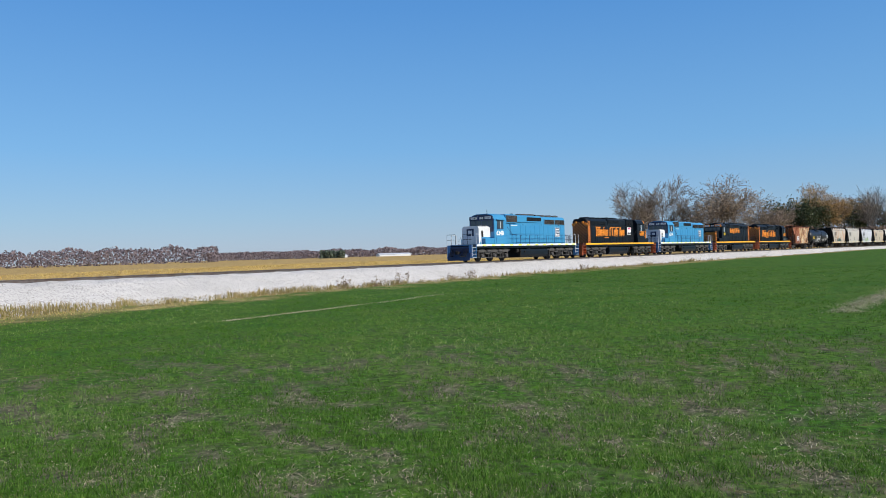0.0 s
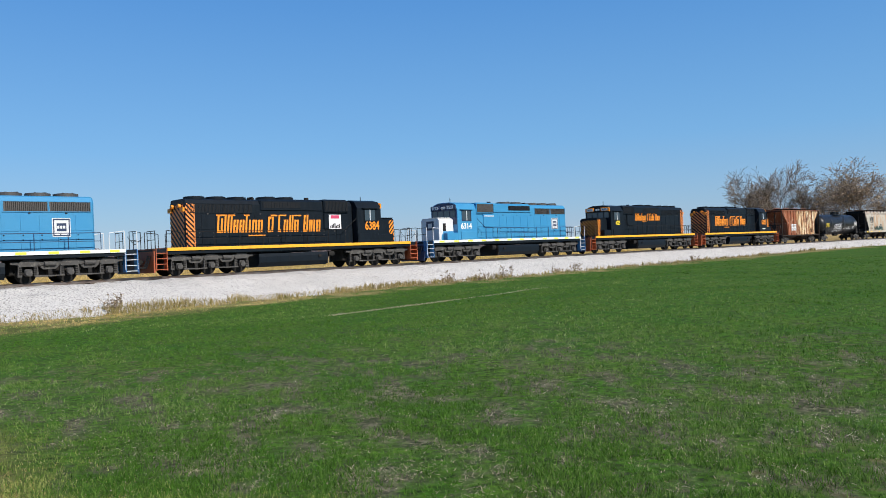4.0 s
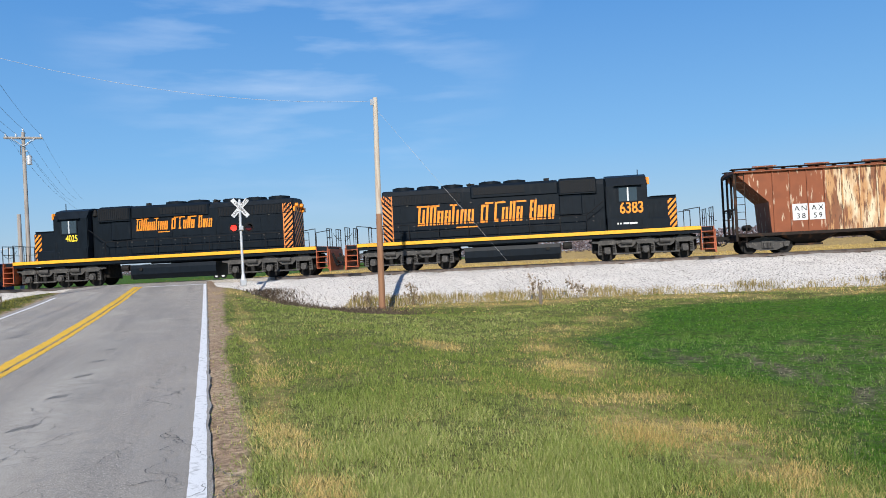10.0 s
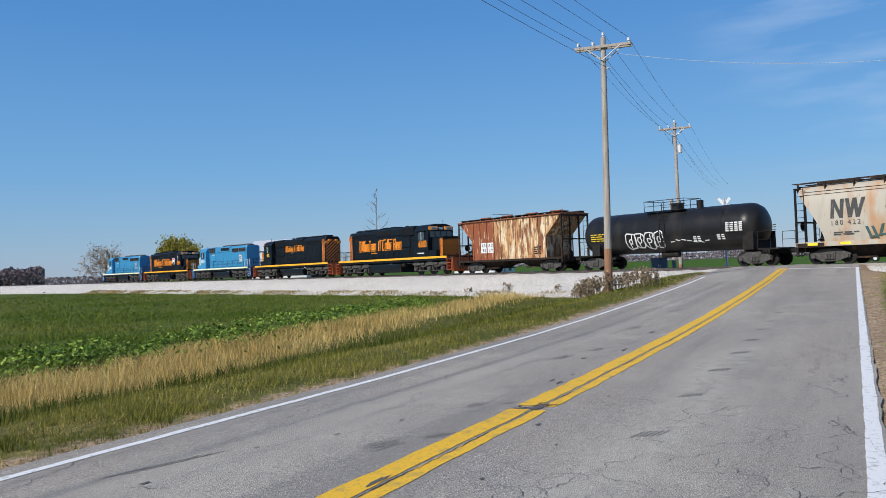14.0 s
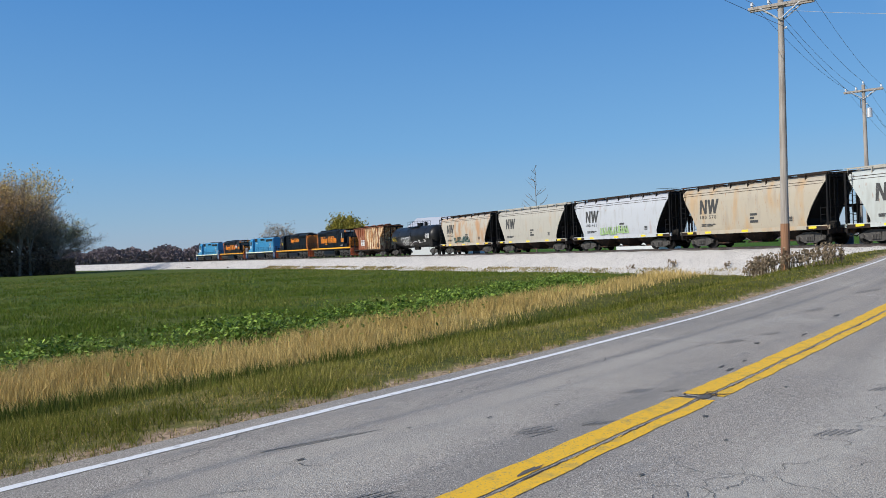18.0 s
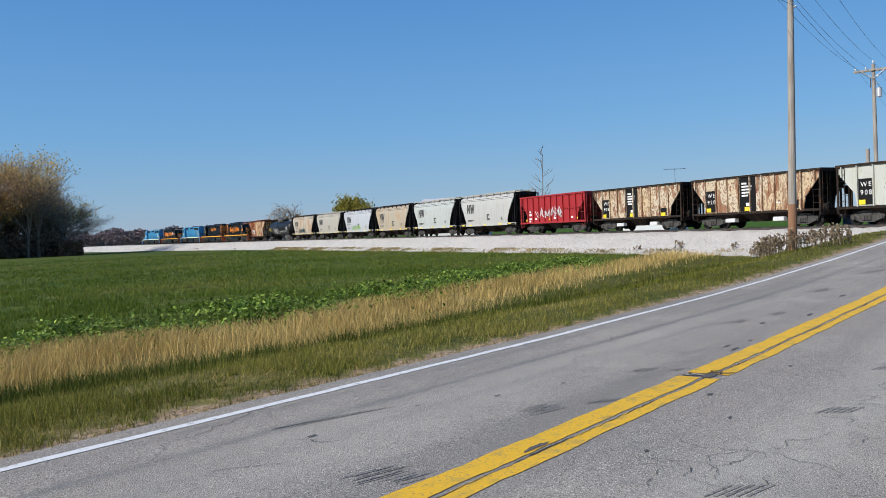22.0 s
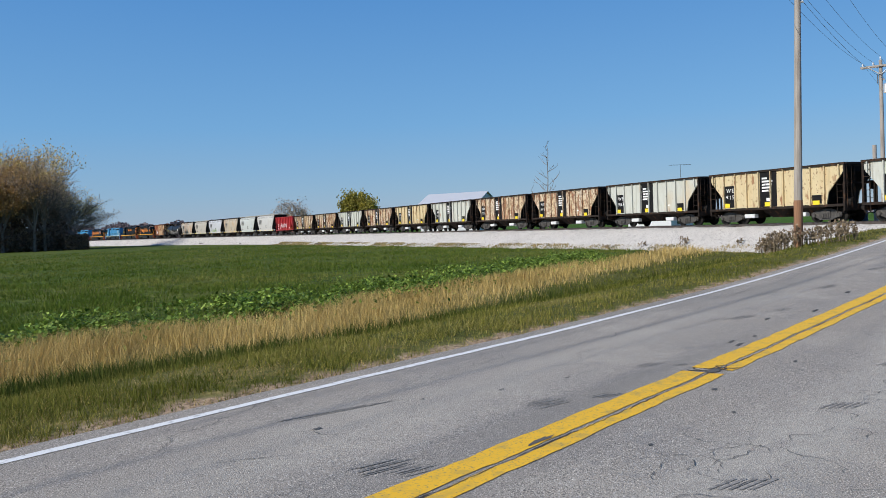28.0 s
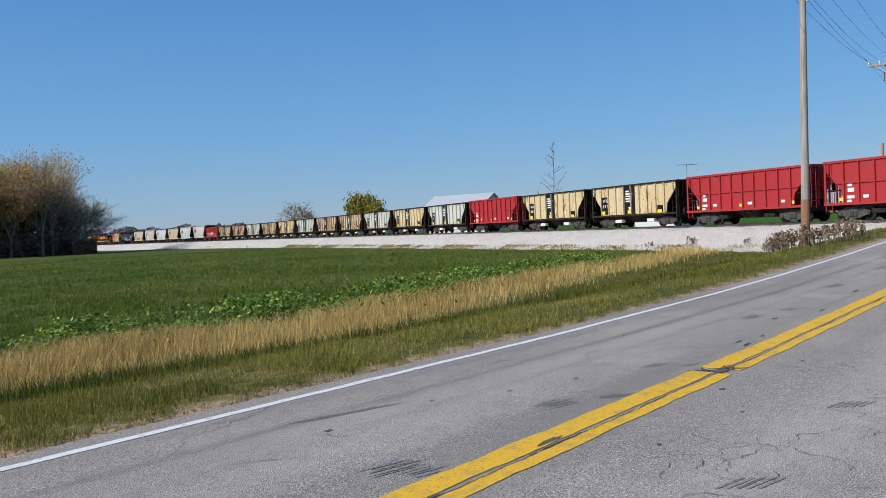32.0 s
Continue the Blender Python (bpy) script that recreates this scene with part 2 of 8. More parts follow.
POLERED = shade("brown_pole", (0.30, 0.155, 0.085), 0.9, var=[((0.15, 0.075, 0.045), 3, 0.45, 0.7, 0.6, (4, 4, 0.25))], bump=0.3, bump_scale=30)
WIRE = shade("wire_dark", (0.06, 0.06, 0.065), 0.6)
WIRELIGHT = shade("wire_light", (0.5, 0.5, 0.5), 0.5)
ALU = shade("galvanised", (0.62, 0.63, 0.64), 0.45, 0.4)
LENSRED = shade("red_lens_lit", (1.0, 0.03, 0.02), 0.3, emit=2.5)
LENSDARK = shade("red_lens_off", (0.10, 0.006, 0.006), 0.2)
SIGNBLK = shade("sign_black", (0.010, 0.010, 0.011), 0.6, spec=0.2)
BARK = shade("bark", (0.21, 0.17, 0.135), 0.95, var=[((0.11, 0.09, 0.07), 6, 0.4, 0.7, 0.6, (3, 3, 0.5))])
METALROOF = shade("roof_metal", (0.62, 0.63, 0.65), 0.45, 0.3)
BARNRED = shade("barn_wall", (0.55, 0.56, 0.57), 0.7)

# ---------------------------------------------------------------- mesh helpers
def part(name, bm, material, parent=None, label="", smooth=False):
    me = bpy.data.meshes.new(name)
    bm.normal_update()
    bm.to_mesh(me)
    bm.free()
    me.materials.append(material)
    if smooth:
        me.shade_smooth()
    ob = new(name, me)
    if parent is not None:
        ob.parent = parent
    return tagged(ob, label)


def thing(name, label, category, group="", kind=""):
    return tagged(new(name), label, category, group, kind)


def raw(name, verts, faces, material, parent=None, smooth=False):
    me = bpy.data.meshes.new(name)
    me.from_pydata(verts, [], faces)
    me.materials.append(material)
    if smooth:
        me.shade_smooth()
    ob = new(name, me)
    if parent is not None:
        ob.parent = parent
    return ob


def B():
    return bmesh.new()


def box(bm, x0, x1, y0, y1, z0, z1, bev=0.0, m=None):
    vs = [bm.verts.new(p) for p in ((x0, y0, z0), (x1, y0, z0), (x1, y1, z0), (x0, y1, z0), (x0, y0, z1), (x1, y0, z1), (x1, y1, z1), (x0, y1, z1))]
    fs = [bm.faces.new([vs[i] for i in f]) for f in ((3, 2, 1, 0), (4, 5, 6, 7), (0, 1, 5, 4), (1, 2, 6, 5), (2, 3, 7, 6), (3, 0, 4, 7))]
    if m is not None:
        for v in vs:
            v.co = m @ v.co
    if bev:
        es = {e for f in fs for e in f.edges}
        bmesh.ops.bevel(bm, geom=list(es), offset=bev, segments=1, affect="EDGES", profile=0.5)
    return bm


def tube(bm, a, b, r0, r1=None, n=8, caps=True):
    """A round bar from a to b."""
    a, b = Vector(a), Vector(b)
    r1 = r0 if r1 is None else r1
    d = (b - a).normalized()
    up = Vector((0, 0, 1)) if abs(d.z) < 0.9 else Vector((1, 0, 0))
    e = d.cross(up).normalized()
    g = d.cross(e)
    ra, rb = [], []
    for i in range(n):
        w = 2 * math.pi * i / n
        o = e * math.cos(w) + g * math.sin(w)
        ra.append(bm.verts.new(a + o * r0))
        rb.append(bm.verts.new(b + o * r1))
    for i in range(n):
        j = (i + 1) % n
        bm.faces.new((ra[i], rb[i], rb[j], ra[j]))
    if caps:
        bm.faces.new(ra)
        bm.faces.new(rb[::-1])
    return bm


def prism(bm, poly, a, b, axis="y"):
    """Extrudes a closed outline of (u, v) pairs from a to b: along y (u=x, v=z), along x (u=y, v=z) or along z (u=x, v=y)."""
    def at(u, v, w):
        return {"y": (u, w, v), "x": (w, u, v), "z": (u, v, w)}[axis]
    lo = [bm.verts.new(at(u, v, a)) for u, v in poly]
    hi = [bm.verts.new(at(u, v, b)) for u, v in poly]
    n = len(poly)
    for i in range(n):
        j = (i + 1) % n
        bm.faces.new((lo[i], lo[j], hi[j], hi[i]))
    bm.faces.new(lo[::-1])
    bm.faces.new(hi)
    bmesh.ops.recalc_face_normals(bm, faces=bm.faces)
    return bm


# ---------------------------------------------------------------- the plan
TH = 132.63                                    # the railway's heading
U = Vector((-math.sin(radians(TH)), math.cos(radians(TH)), 0))
NRM = Vector((-math.sin(radians(TH - 90)), math.cos(radians(TH - 90)), 0))
RAD = 67.0                                     # the road's heading
RA = Vector((-math.sin(radians(RAD)), math.cos(radians(RAD)), 0))
RB = Vector((-math.sin(radians(RAD + 90)), math.cos(radians(RAD + 90)), 0))


def track_lat(s):
    return 44.58 - 0.000465 * max(s - 92.5, 0) ** 2 - 0.000096 * max(-s, 0) ** 2


def rail_z(s):
    return 0.90 + 0.003 * s


def track_point(s, off=0.0, z=0.0):
    """A place on the railway: s along it, off away from the road side, z over the rail tops."""
    g = (track_lat(s + 0.5) - track_lat(s - 0.5))
    d = (U + NRM * g).normalized()
    side = Vector((d.y, -d.x, 0))
    if side.dot(NRM) < 0:
        side = -side
    p = U * s + NRM * track_lat(s) + side * off
    return Vector((p.x, p.y, rail_z(s) + z))


def track_pose(s):
    a, b = track_point(s - 6), track_point(s + 6)
    d = b - a
    return pose(*((a + b) / 2), 0, -math.degrees(math.atan2(d.z, math.hypot(d.x, d.y))), math.degrees(math.atan2(d.y, d.x)))


def to_track(x, y):
    """s and lateral place of a ground point."""
    return U.x * x + U.y * y, NRM.x * x + NRM.y * y


def to_road(x, y):
    return RA.x * x + RA.y * y, RB.x * x + RB.y * y


ROAD_Z = [(-400, 0.0), (-40, 0.0), (10, 0.0), (16, 0.05), (20, 0.12), (26, 0.27), (34, 0.52), (41, 0.80), (45, 0.93), (51, 0.95), (56, 0.85), (70, 0.2), (90, -0.4), (400, -0.5)]


def road_z(a):
    for (a0, z0), (a1, z1) in zip(ROAD_Z, ROAD_Z[1:]):
        if a <= a1:
            k = (a - a0) / (a1 - a0)
            return z0 + (z1 - z0) * k
    return ROAD_Z[-1][1]


def step01(x):
    x = min(max(x, 0.0), 1.0)
    return x * x * (3 - 2 * x)


FIELD_Z = -0.55
ROAD_R, ROAD_L = -0.075, 6.72                  # pavement edges across the road


def ground_z(x, y):
    a, b = to_road(x, y)
    s, lat = to_track(x, y)
    d = max(ROAD_R - b, b - ROAD_L, 0.0)
    k = 1 - step01((d - 0.3) / (11.0 - 6.0 * step01((a - 24) / 10) if b < 0 else 9.0))
    low = FIELD_Z + 0.0022 * max(-120, min(s, 150)) * (1 if s < 0 else 0.6) * (-1 if s < 0 else 1)
    z = low + (road_z(a) - low) * k
    if d > 0.3:
        z -= (0.12 if b < 0 else 0.22) * math.exp(-((d - 5.5) / 2.3) ** 2)
    else:
        z -= 0.012 if d > 0.02 else 0.04
    z += 0.03 * noise.noise(Vector((x * 0.35, y * 0.35, 0))) * min(d / 2, 1) + 0.12 * noise.noise(Vector((x * 0.03, y * 0.03, 3))) * min(d / 12, 1)
    off = abs(lat - track_lat(s)) if -700 < s < 700 else 99
    if off < 8 and d > 0.3:
        z = min(z, rail_z(s) - 0.35 - 1.4 * step01((off - 2) / 4.5) * min(1, d / 3) - 0.25 * (1 - min(1, d / 3)))
    return z

# ---------------------------------------------------------------- ground
FIELD_EDGE = [(-60, -4.8), (4, -5.0), (8.2, -5.8), (10.2, -6.1), (13, -6.9), (18.4, -9.3), (21.3, -11.4), (24.4, -14.9), (27, -22), (30, -40), (200, -900)]


def field_edge(a):
    """Where the sown field begins, across the road, at a place along it."""
    for (a0, b0), (a1, b1) in zip(FIELD_EDGE, FIELD_EDGE[1:]):
        if a <= a1:
            return b0 + (b1 - b0) * (a - a0) / (a1 - a0)
    return -900


def tall_strip(a):
    """The middle of the strip of tall dry grass on the far verge."""
    return 14.7 + 0.19 * max(a - 15, 0)


COVER = ("dry", "bare", "wheat", "stub", "mud", "rough", "soil", "meadow")


def cover(x, y):
    """How much of each kind of ground shows at a place: see COVER."""
    a, b = to_road(x, y)
    s, lat = to_track(x, y)
    off = lat - track_lat(max(-600, min(600, s)))
    wob = noise.noise(Vector((x * 0.25, y * 0.25, 5))) * 1.1 + noise.noise(Vector((x * 0.9, y * 0.9, 9))) * 0.4
    dry = bare = wheat = stub = mud = rough = soil = meadow = 0.0
    if off > 6:
        stub = step01((off - 8 + wob) / 3)
        dry = 1 - stub
        if s > 40 and a > 40:
            near = step01((s - 40) / 30)
            stub, wheat, dry = stub * (1 - near), near * 0.8, dry
    elif b < 3:
        inside = min(field_edge(a) - b, -7.8 - 6.6 * step01((s + 38) / 34) - off)
        wheat = step01((inside + 0.4 + wob * 1.3) / 1.9)
        patchy = 0.35 + 0.65 * step01((noise.noise(Vector((x * 0.5, y * 0.5, 11))) + 0.25) / 0.4)
        dry = step01(1 - abs(inside + 0.9 + wob * 0.9) / 1.5) * patchy * 0.8
        dry = max(dry, step01((off + 13.5 + wob * 2) / 3.0) * patchy)
        dry = max(dry, 0.8 * step01(1 - math.hypot((a - 16) / 2.2, (b + 4.6) / 1.0)), 0.2 * step01((noise.noise(Vector((x * 0.22, y * 0.22, 13))) - 0.05) / 0.3))
        d = ROAD_R - b
        grow = 1 + 0.02 * max(a - 8, 0)
        bare = step01((0.50 * grow - d + wob * 0.16) / 0.30)
        dry = max(dry, 0.55 * step01(1.15 - abs(d - 0.66 * grow + wob * 0.2) / 0.36))
        if a > 32:
            bare = max(bare, 0.8 * step01(1 - math.hypot(a - 37.5, b + 6.0) / 5.0))
        thin = step01((26 - math.hypot(x - 1, y - 2) + 3 * wob) / 15)
        soil = wheat * thin * (0.30 + 0.50 * step01((noise.noise(Vector((x * 1.3, y * 1.3, 2))) + 0.8 * noise.noise(Vector((x * 4.1, y * 4.1, 6))) + 0.1) / 0.6))
    else:
        d = b - ROAD_L
        rough = step01(d / 1.0)
        bare = step01((0.42 - d + wob * 0.16) / 0.25) * 0.95
        dry = step01(1 - abs(b - tall_strip(a) + wob * 0.4) / 2.6) + 0.45 * step01((wob + 0.1) / 0.6) * step01((4.5 - d) / 2)
        meadow = step01((b - tall_strip(a) - 2.3 + wob * 0.5) / 1.0)
        dry = max(dry, 0.18 * meadow * step01((noise.noise(Vector((x * 0.11, y * 0.11, 21))) - 0.08) / 0.3) * step01((95 - math.hypot(x, y)) / 50))
        dry = max(min(dry, 1), step01((off + 9.5 + wob) / 2.0) * 0.6)
    if 26 < a < 46 and b < -0.5:                  # dark mud and dead weeds in the ditch by the crossing
        line = -3.0 - 2.4 * step01((42.5 - a) / 9)
        mud = step01(1.3 - abs(b - line + 0.5 * wob) / (1.5 + 0.08 * (43 - a))) * step01((a - 28 + wob) / 4) * step01((45 - a) / 2)
        dry, bare = dry * (1 - mud), bare * (1 - mud)
    return dry, bare, wheat * (1 - stub), stub, mud, rough, soil, meadow


def ground_material():
    m = bpy.data.materials.new("ground_cover")
    m.use_nodes = True
    nt = m.node_tree
    p = nt.nodes["Principled BSDF"]
    N, L = nt.nodes.new, nt.links.new
    co = N("ShaderNodeTexCoord")

    def fine(c0, c1, c2, s1, s2):
        n1, n2, m1, m2 = N("ShaderNodeTexNoise"), N("ShaderNodeTexNoise"), N("ShaderNodeMixRGB"), N("ShaderNodeMixRGB")
        r1, r2 = N("ShaderNodeMapRange"), N("ShaderNodeMapRange")
        for n, s, r in ((n1, s1, r1), (n2, s2, r2)):
            n.inputs["Scale"].default_value, n.inputs["Detail"].default_value, n.inputs["Roughness"].default_value = s, 8, 0.7
            r.inputs[1].default_value, r.inputs[2].default_value = 0.38, 0.64
            L(co.outputs["Object"], n.inputs["Vector"])
            L(n.outputs[0], r.inputs[0])
        m1.inputs[1].default_value, m1.inputs[2].default_value, m2.inputs[2].default_value = (*c0, 1), (*c1, 1), (*c2, 1)
        L(r1.outputs[0], m1.inputs[0])
        L(m1.outputs[0], m2.inputs[1])
        L(r2.outputs[0], m2.inputs[0])
        return m2.outputs[0]

    col = fine((0.125, 0.152, 0.034), (0.24, 0.225, 0.080), (0.036, 0.040, 0.012), 0.9, 12.0)
    for name, cols in (("rough", ((0.092, 0.112, 0.020), (0.17, 0.150, 0.045), (0.036, 0.040, 0.012), 0.9, 9.0)),
                       ("wheat", ((0.056, 0.160, 0.009), (0.105, 0.19, 0.020), (0.018, 0.032, 0.007), 0.40, 8.0)),
                       ("meadow", ((0.072, 0.122, 0.014), (0.165, 0.168, 0.038), (0.028, 0.050, 0.009), 0.10, 1.6)),
                       ("soil", ((0.085, 0.086, 0.046), (0.25, 0.215, 0.14), (0.026, 0.034, 0.012), 2.6, 10.0)),
                       ("stub", ((0.62, 0.44, 0.15), (0.48, 0.32, 0.12), (0.20, 0.13, 0.055), 0.14, 0.75)),
                       ("dry", ((0.47, 0.355, 0.145), (0.34, 0.29, 0.105), (0.13, 0.105, 0.04), 1.1, 10.0)),
                       ("mud", ((0.10, 0.075, 0.054), (0.145, 0.115, 0.085), (0.055, 0.042, 0.032), 1.5, 18.0)),
                       ("bare", ((0.40, 0.28, 0.185), (0.56, 0.43, 0.29), (0.15, 0.10, 0.062), 1.5, 13.0))):
        at, mx, no, ad, mr = N("ShaderNodeAttribute"), N("ShaderNodeMixRGB"), N("ShaderNodeTexNoise"), N("ShaderNodeMath"), N("ShaderNodeMapRange")
        at.attribute_name = name
        no.inputs["Scale"].default_value, no.inputs["Detail"].default_value = 5.0, 6
        ad.operation = "ADD"
        mr.inputs[1].default_value, mr.inputs[2].default_value = 0.75, 1.25
        L(co.outputs["Object"], no.inputs["Vector"])
        L(at.outputs["Fac"], ad.inputs[0])
        L(no.outputs[0], ad.inputs[1])
        L(ad.outputs[0], mr.inputs[0])
        L(mr.outputs[0], mx.inputs[0])
        L(col, mx.inputs[1])
        L(fine(*cols), mx.inputs[2])
        col = mx.outputs[0]
    L(col, p.inputs["Base Color"])
    p.inputs["Roughness"].default_value = 0.95
    p.inputs["Specular IOR Level"].default_value = 0.1
    no, b = N("ShaderNodeTexNoise"), N("ShaderNodeBump")
    no.inputs["Scale"].default_value, no.inputs["Detail"].default_value = 13, 8
    b.inputs["Strength"].default_value, b.inputs["Distance"].default_value = 0.7, 0.045
    L(co.outputs["Object"], no.inputs["Vector"])
    L(no.outputs[0], b.inputs["Height"])
    L(b.outputs[0], p.inputs["Normal"])
    return m


def build_ground():
    rings, r = [0.0], 0.8
    while r < 3600:
        rings.append(r)
        r += 0.22 + r * 0.03
    angles = []
    w = -60.0
    while w < 300:
        angles.append(w)
        w += 0.6 if w < 160 else 4.0
    na = len(angles)
    verts, cov = [(0, 0, ground_z(0, 0))], [cover(0, 0)]
    for r in rings[1:]:
        for w in angles:
            x, y = -math.sin(radians(w)) * r, math.cos(radians(w)) * r
            verts.append((x, y, ground_z(x, y)))
            cov.append(cover(x, y))
    faces = [(0, 1 + i, 1 + (i + 1) % na) for i in range(na)]
    for k in range(len(rings) - 2):
        o = 1 + k * na
        for i in range(na):
            j = (i + 1) % na
            faces.append((o + i, o + na + i, o + na + j, o + j))
    ob = raw("ground", verts, faces, ground_material(), smooth=True)
    cov = np.array(cov, np.float32)
    for n, name in enumerate(COVER):
        at = ob.data.attributes.new(name, "FLOAT", "POINT")
        at.data.foreach_set("value", np.ascontiguousarray(cov[:, n]))
    heights = np.array([v[2] for v in verts[1:]], np.float32)
    GRID["rings"], GRID["angles"] = np.array(rings[1:]), np.array(angles)
    GRID["rows"] = np.concatenate([heights[:, None], cov[1:]], 1).reshape(len(rings) - 1, na, -1)
    return tagged(ob, "flat farmland with mown verges, dry weeds and a sown green field", "ground", kind="structure")


def ground_rows(x, y):
    """Height and cover of many ground points at once, from the ground's own grid."""
    r, w = np.hypot(x, y), (np.degrees(np.arctan2(-x, y)) + 60) % 360 - 60
    i = np.clip(np.interp(r, GRID["rings"], np.arange(len(GRID["rings"]))), 0, len(GRID["rings"]) - 1.001)
    j = np.clip(np.interp(w, GRID["angles"], np.arange(len(GRID["angles"]))), 0, len(GRID["angles"]) - 1.001)
    i0, j0 = i.astype(int), j.astype(int)
    u, v = (i - i0)[:, None], (j - j0)[:, None]
    G = GRID["rows"]
    return (G[i0, j0] * (1 - u) + G[i0 + 1, j0] * u) * (1 - v) + (G[i0, j0 + 1] * (1 - u) + G[i0 + 1, j0 + 1] * u) * v


GRID = {}
build_ground()


# ---------------------------------------------------------------- railway bed, ties and rails
def sweep(name, profile, s0, s1, ds, material, parent=None, jag=0.0, skip=None):
    """Carries an open profile of (offset, height over the rails) along the track."""
    verts, faces = [], []
    n, k, s = len(profile), 0, s0
    while s <= s1 + 1e-6:
        for o, z in profile:
            p = track_point(s, o, z)
            if jag:
                p.z += jag * noise.noise(Vector((s * 0.9, o * 1.3, 1))) + jag * 0.6 * noise.noise(Vector((s * 3.1, o * 4, 2)))
            verts.append(p)
        if k:
            for i in range(n - 1):
                a = (k - 1) * n + i
                faces.append((a, a + 1, a + n + 1, a + n))
        k += 1
        s += ds
    return raw(name, [tuple(v) for v in verts], faces, material, parent)


RAIL_S0, RAIL_S1 = -640, 560
BED = [(-8.0, -2.2), (-6.6, -1.62), (-5.9, -1.38), (-5.2, -1.10), (-4.5, -0.83), (-3.8, -0.58), (-3.2, -0.38), (-2.7, -0.24), (-2.2, -0.17), (-1.45, -0.15), (-0.75, -0.17), (0, -0.17),
       (0.75, -0.17), (1.45, -0.15), (2.2, -0.17), (3.2, -0.38), (4.5, -0.83), (6.4, -1.5), (8, -2.2)]


def build_railway():
    ob = sweep("ballast_bed", BED, RAIL_S0, RAIL_S1, 0.5, BALLAST, jag=0.09)
    tagged(ob, "bank of pale crushed limestone ballast under the railway track", "ballast", kind="structure")
    head = [(-0.035, -0.02), (-0.035, 0), (0.035, 0), (0.035, -0.02), (0.012, -0.05), (0.012, -0.13), (0.07, -0.15), (-0.07, -0.15), (-0.012, -0.13), (-0.012, -0.05), (-0.035, -0.02)]
    for o in (-0.7525, 0.7525):
        ob = sweep("rail", [(o + p, z) for p, z in head], RAIL_S0, RAIL_S1, 4.0, STEEL)
        tagged(ob, "rusty steel running rail with a polished top", "rail", "rails of the track", "structure")
    verts, faces, s = [], [], -330.0
    while s < 330:
        p = track_point(s)
        c = track_pose(s) @ pose(0, 0, 0, 0, 0, random.uniform(-1.5, 1.5))
        i = len(verts)
        for x, y, z in ((-.115, -1.3, -.3), (.115, -1.3, -.3), (.115, 1.3, -.3), (-.115, 1.3, -.3), (-.115, -1.3, -.14), (.115, -1.3, -.14), (.115, 1.3, -.14), (-.115, 1.3, -.14)):
            verts.append(tuple(c @ Vector((x, y, z))))
        faces += [tuple(i + j for j in f) for f in ((3, 2, 1, 0), (4, 5, 6, 7), (0, 1, 5, 4), (1, 2, 6, 5), (2, 3, 7, 6), (3, 0, 4, 7))]
        s += 0.52
    tagged(raw("track_ties", verts, faces, TIE), "dark timber ties bedded in pale ballast", "ties", kind="stuff")


build_railway()


# ---------------------------------------------------------------- road
def road_point(a, b, z=0.0):
    p = RA * a + RB * b
    crown = 0.03 * (1 - ((b - 3.25) / 3.6) ** 2)
    return (p.x, p.y, road_z(a) + crown + z)


def road_strip(name, a0, a1, b0, b1, material, z, da=1.0, nb=1, ragged=0.0, thick=0.0):
    verts, faces, k, a = [], [], 0, a0
    while a <= a1 + 1e-6:
        for i in range(nb + 1):
            b = b0 + (b1 - b0) * i / nb
            if ragged and i in (0, nb):
                b += ragged * noise.noise(Vector((a * 1.7, b * 3, 4))) + 0.5 * ragged * noise.noise(Vector((a * 6, b, 8)))
            verts.append(road_point(a, b, z))
        if k:
            for i in range(nb):
                q = (k - 1) * (nb + 1) + i
                faces.append((q, q + nb + 1, q + nb + 2, q + 1))
        k += 1
        a += da
    if thick:
        n = len(verts)
        verts += [(x, y, zz - thick) for x, y, zz in verts]
        faces += [tuple(j + n for j in f[::-1]) for f in faces]
        w = nb + 1
        for q in range(k - 1):
            faces += [(q * w, q * w + n, (q + 1) * w + n, (q + 1) * w), (q * w + nb, (q + 1) * w + nb, (q + 1) * w + nb + n, q * w + nb + n)]
    return raw(name, verts, faces, material)


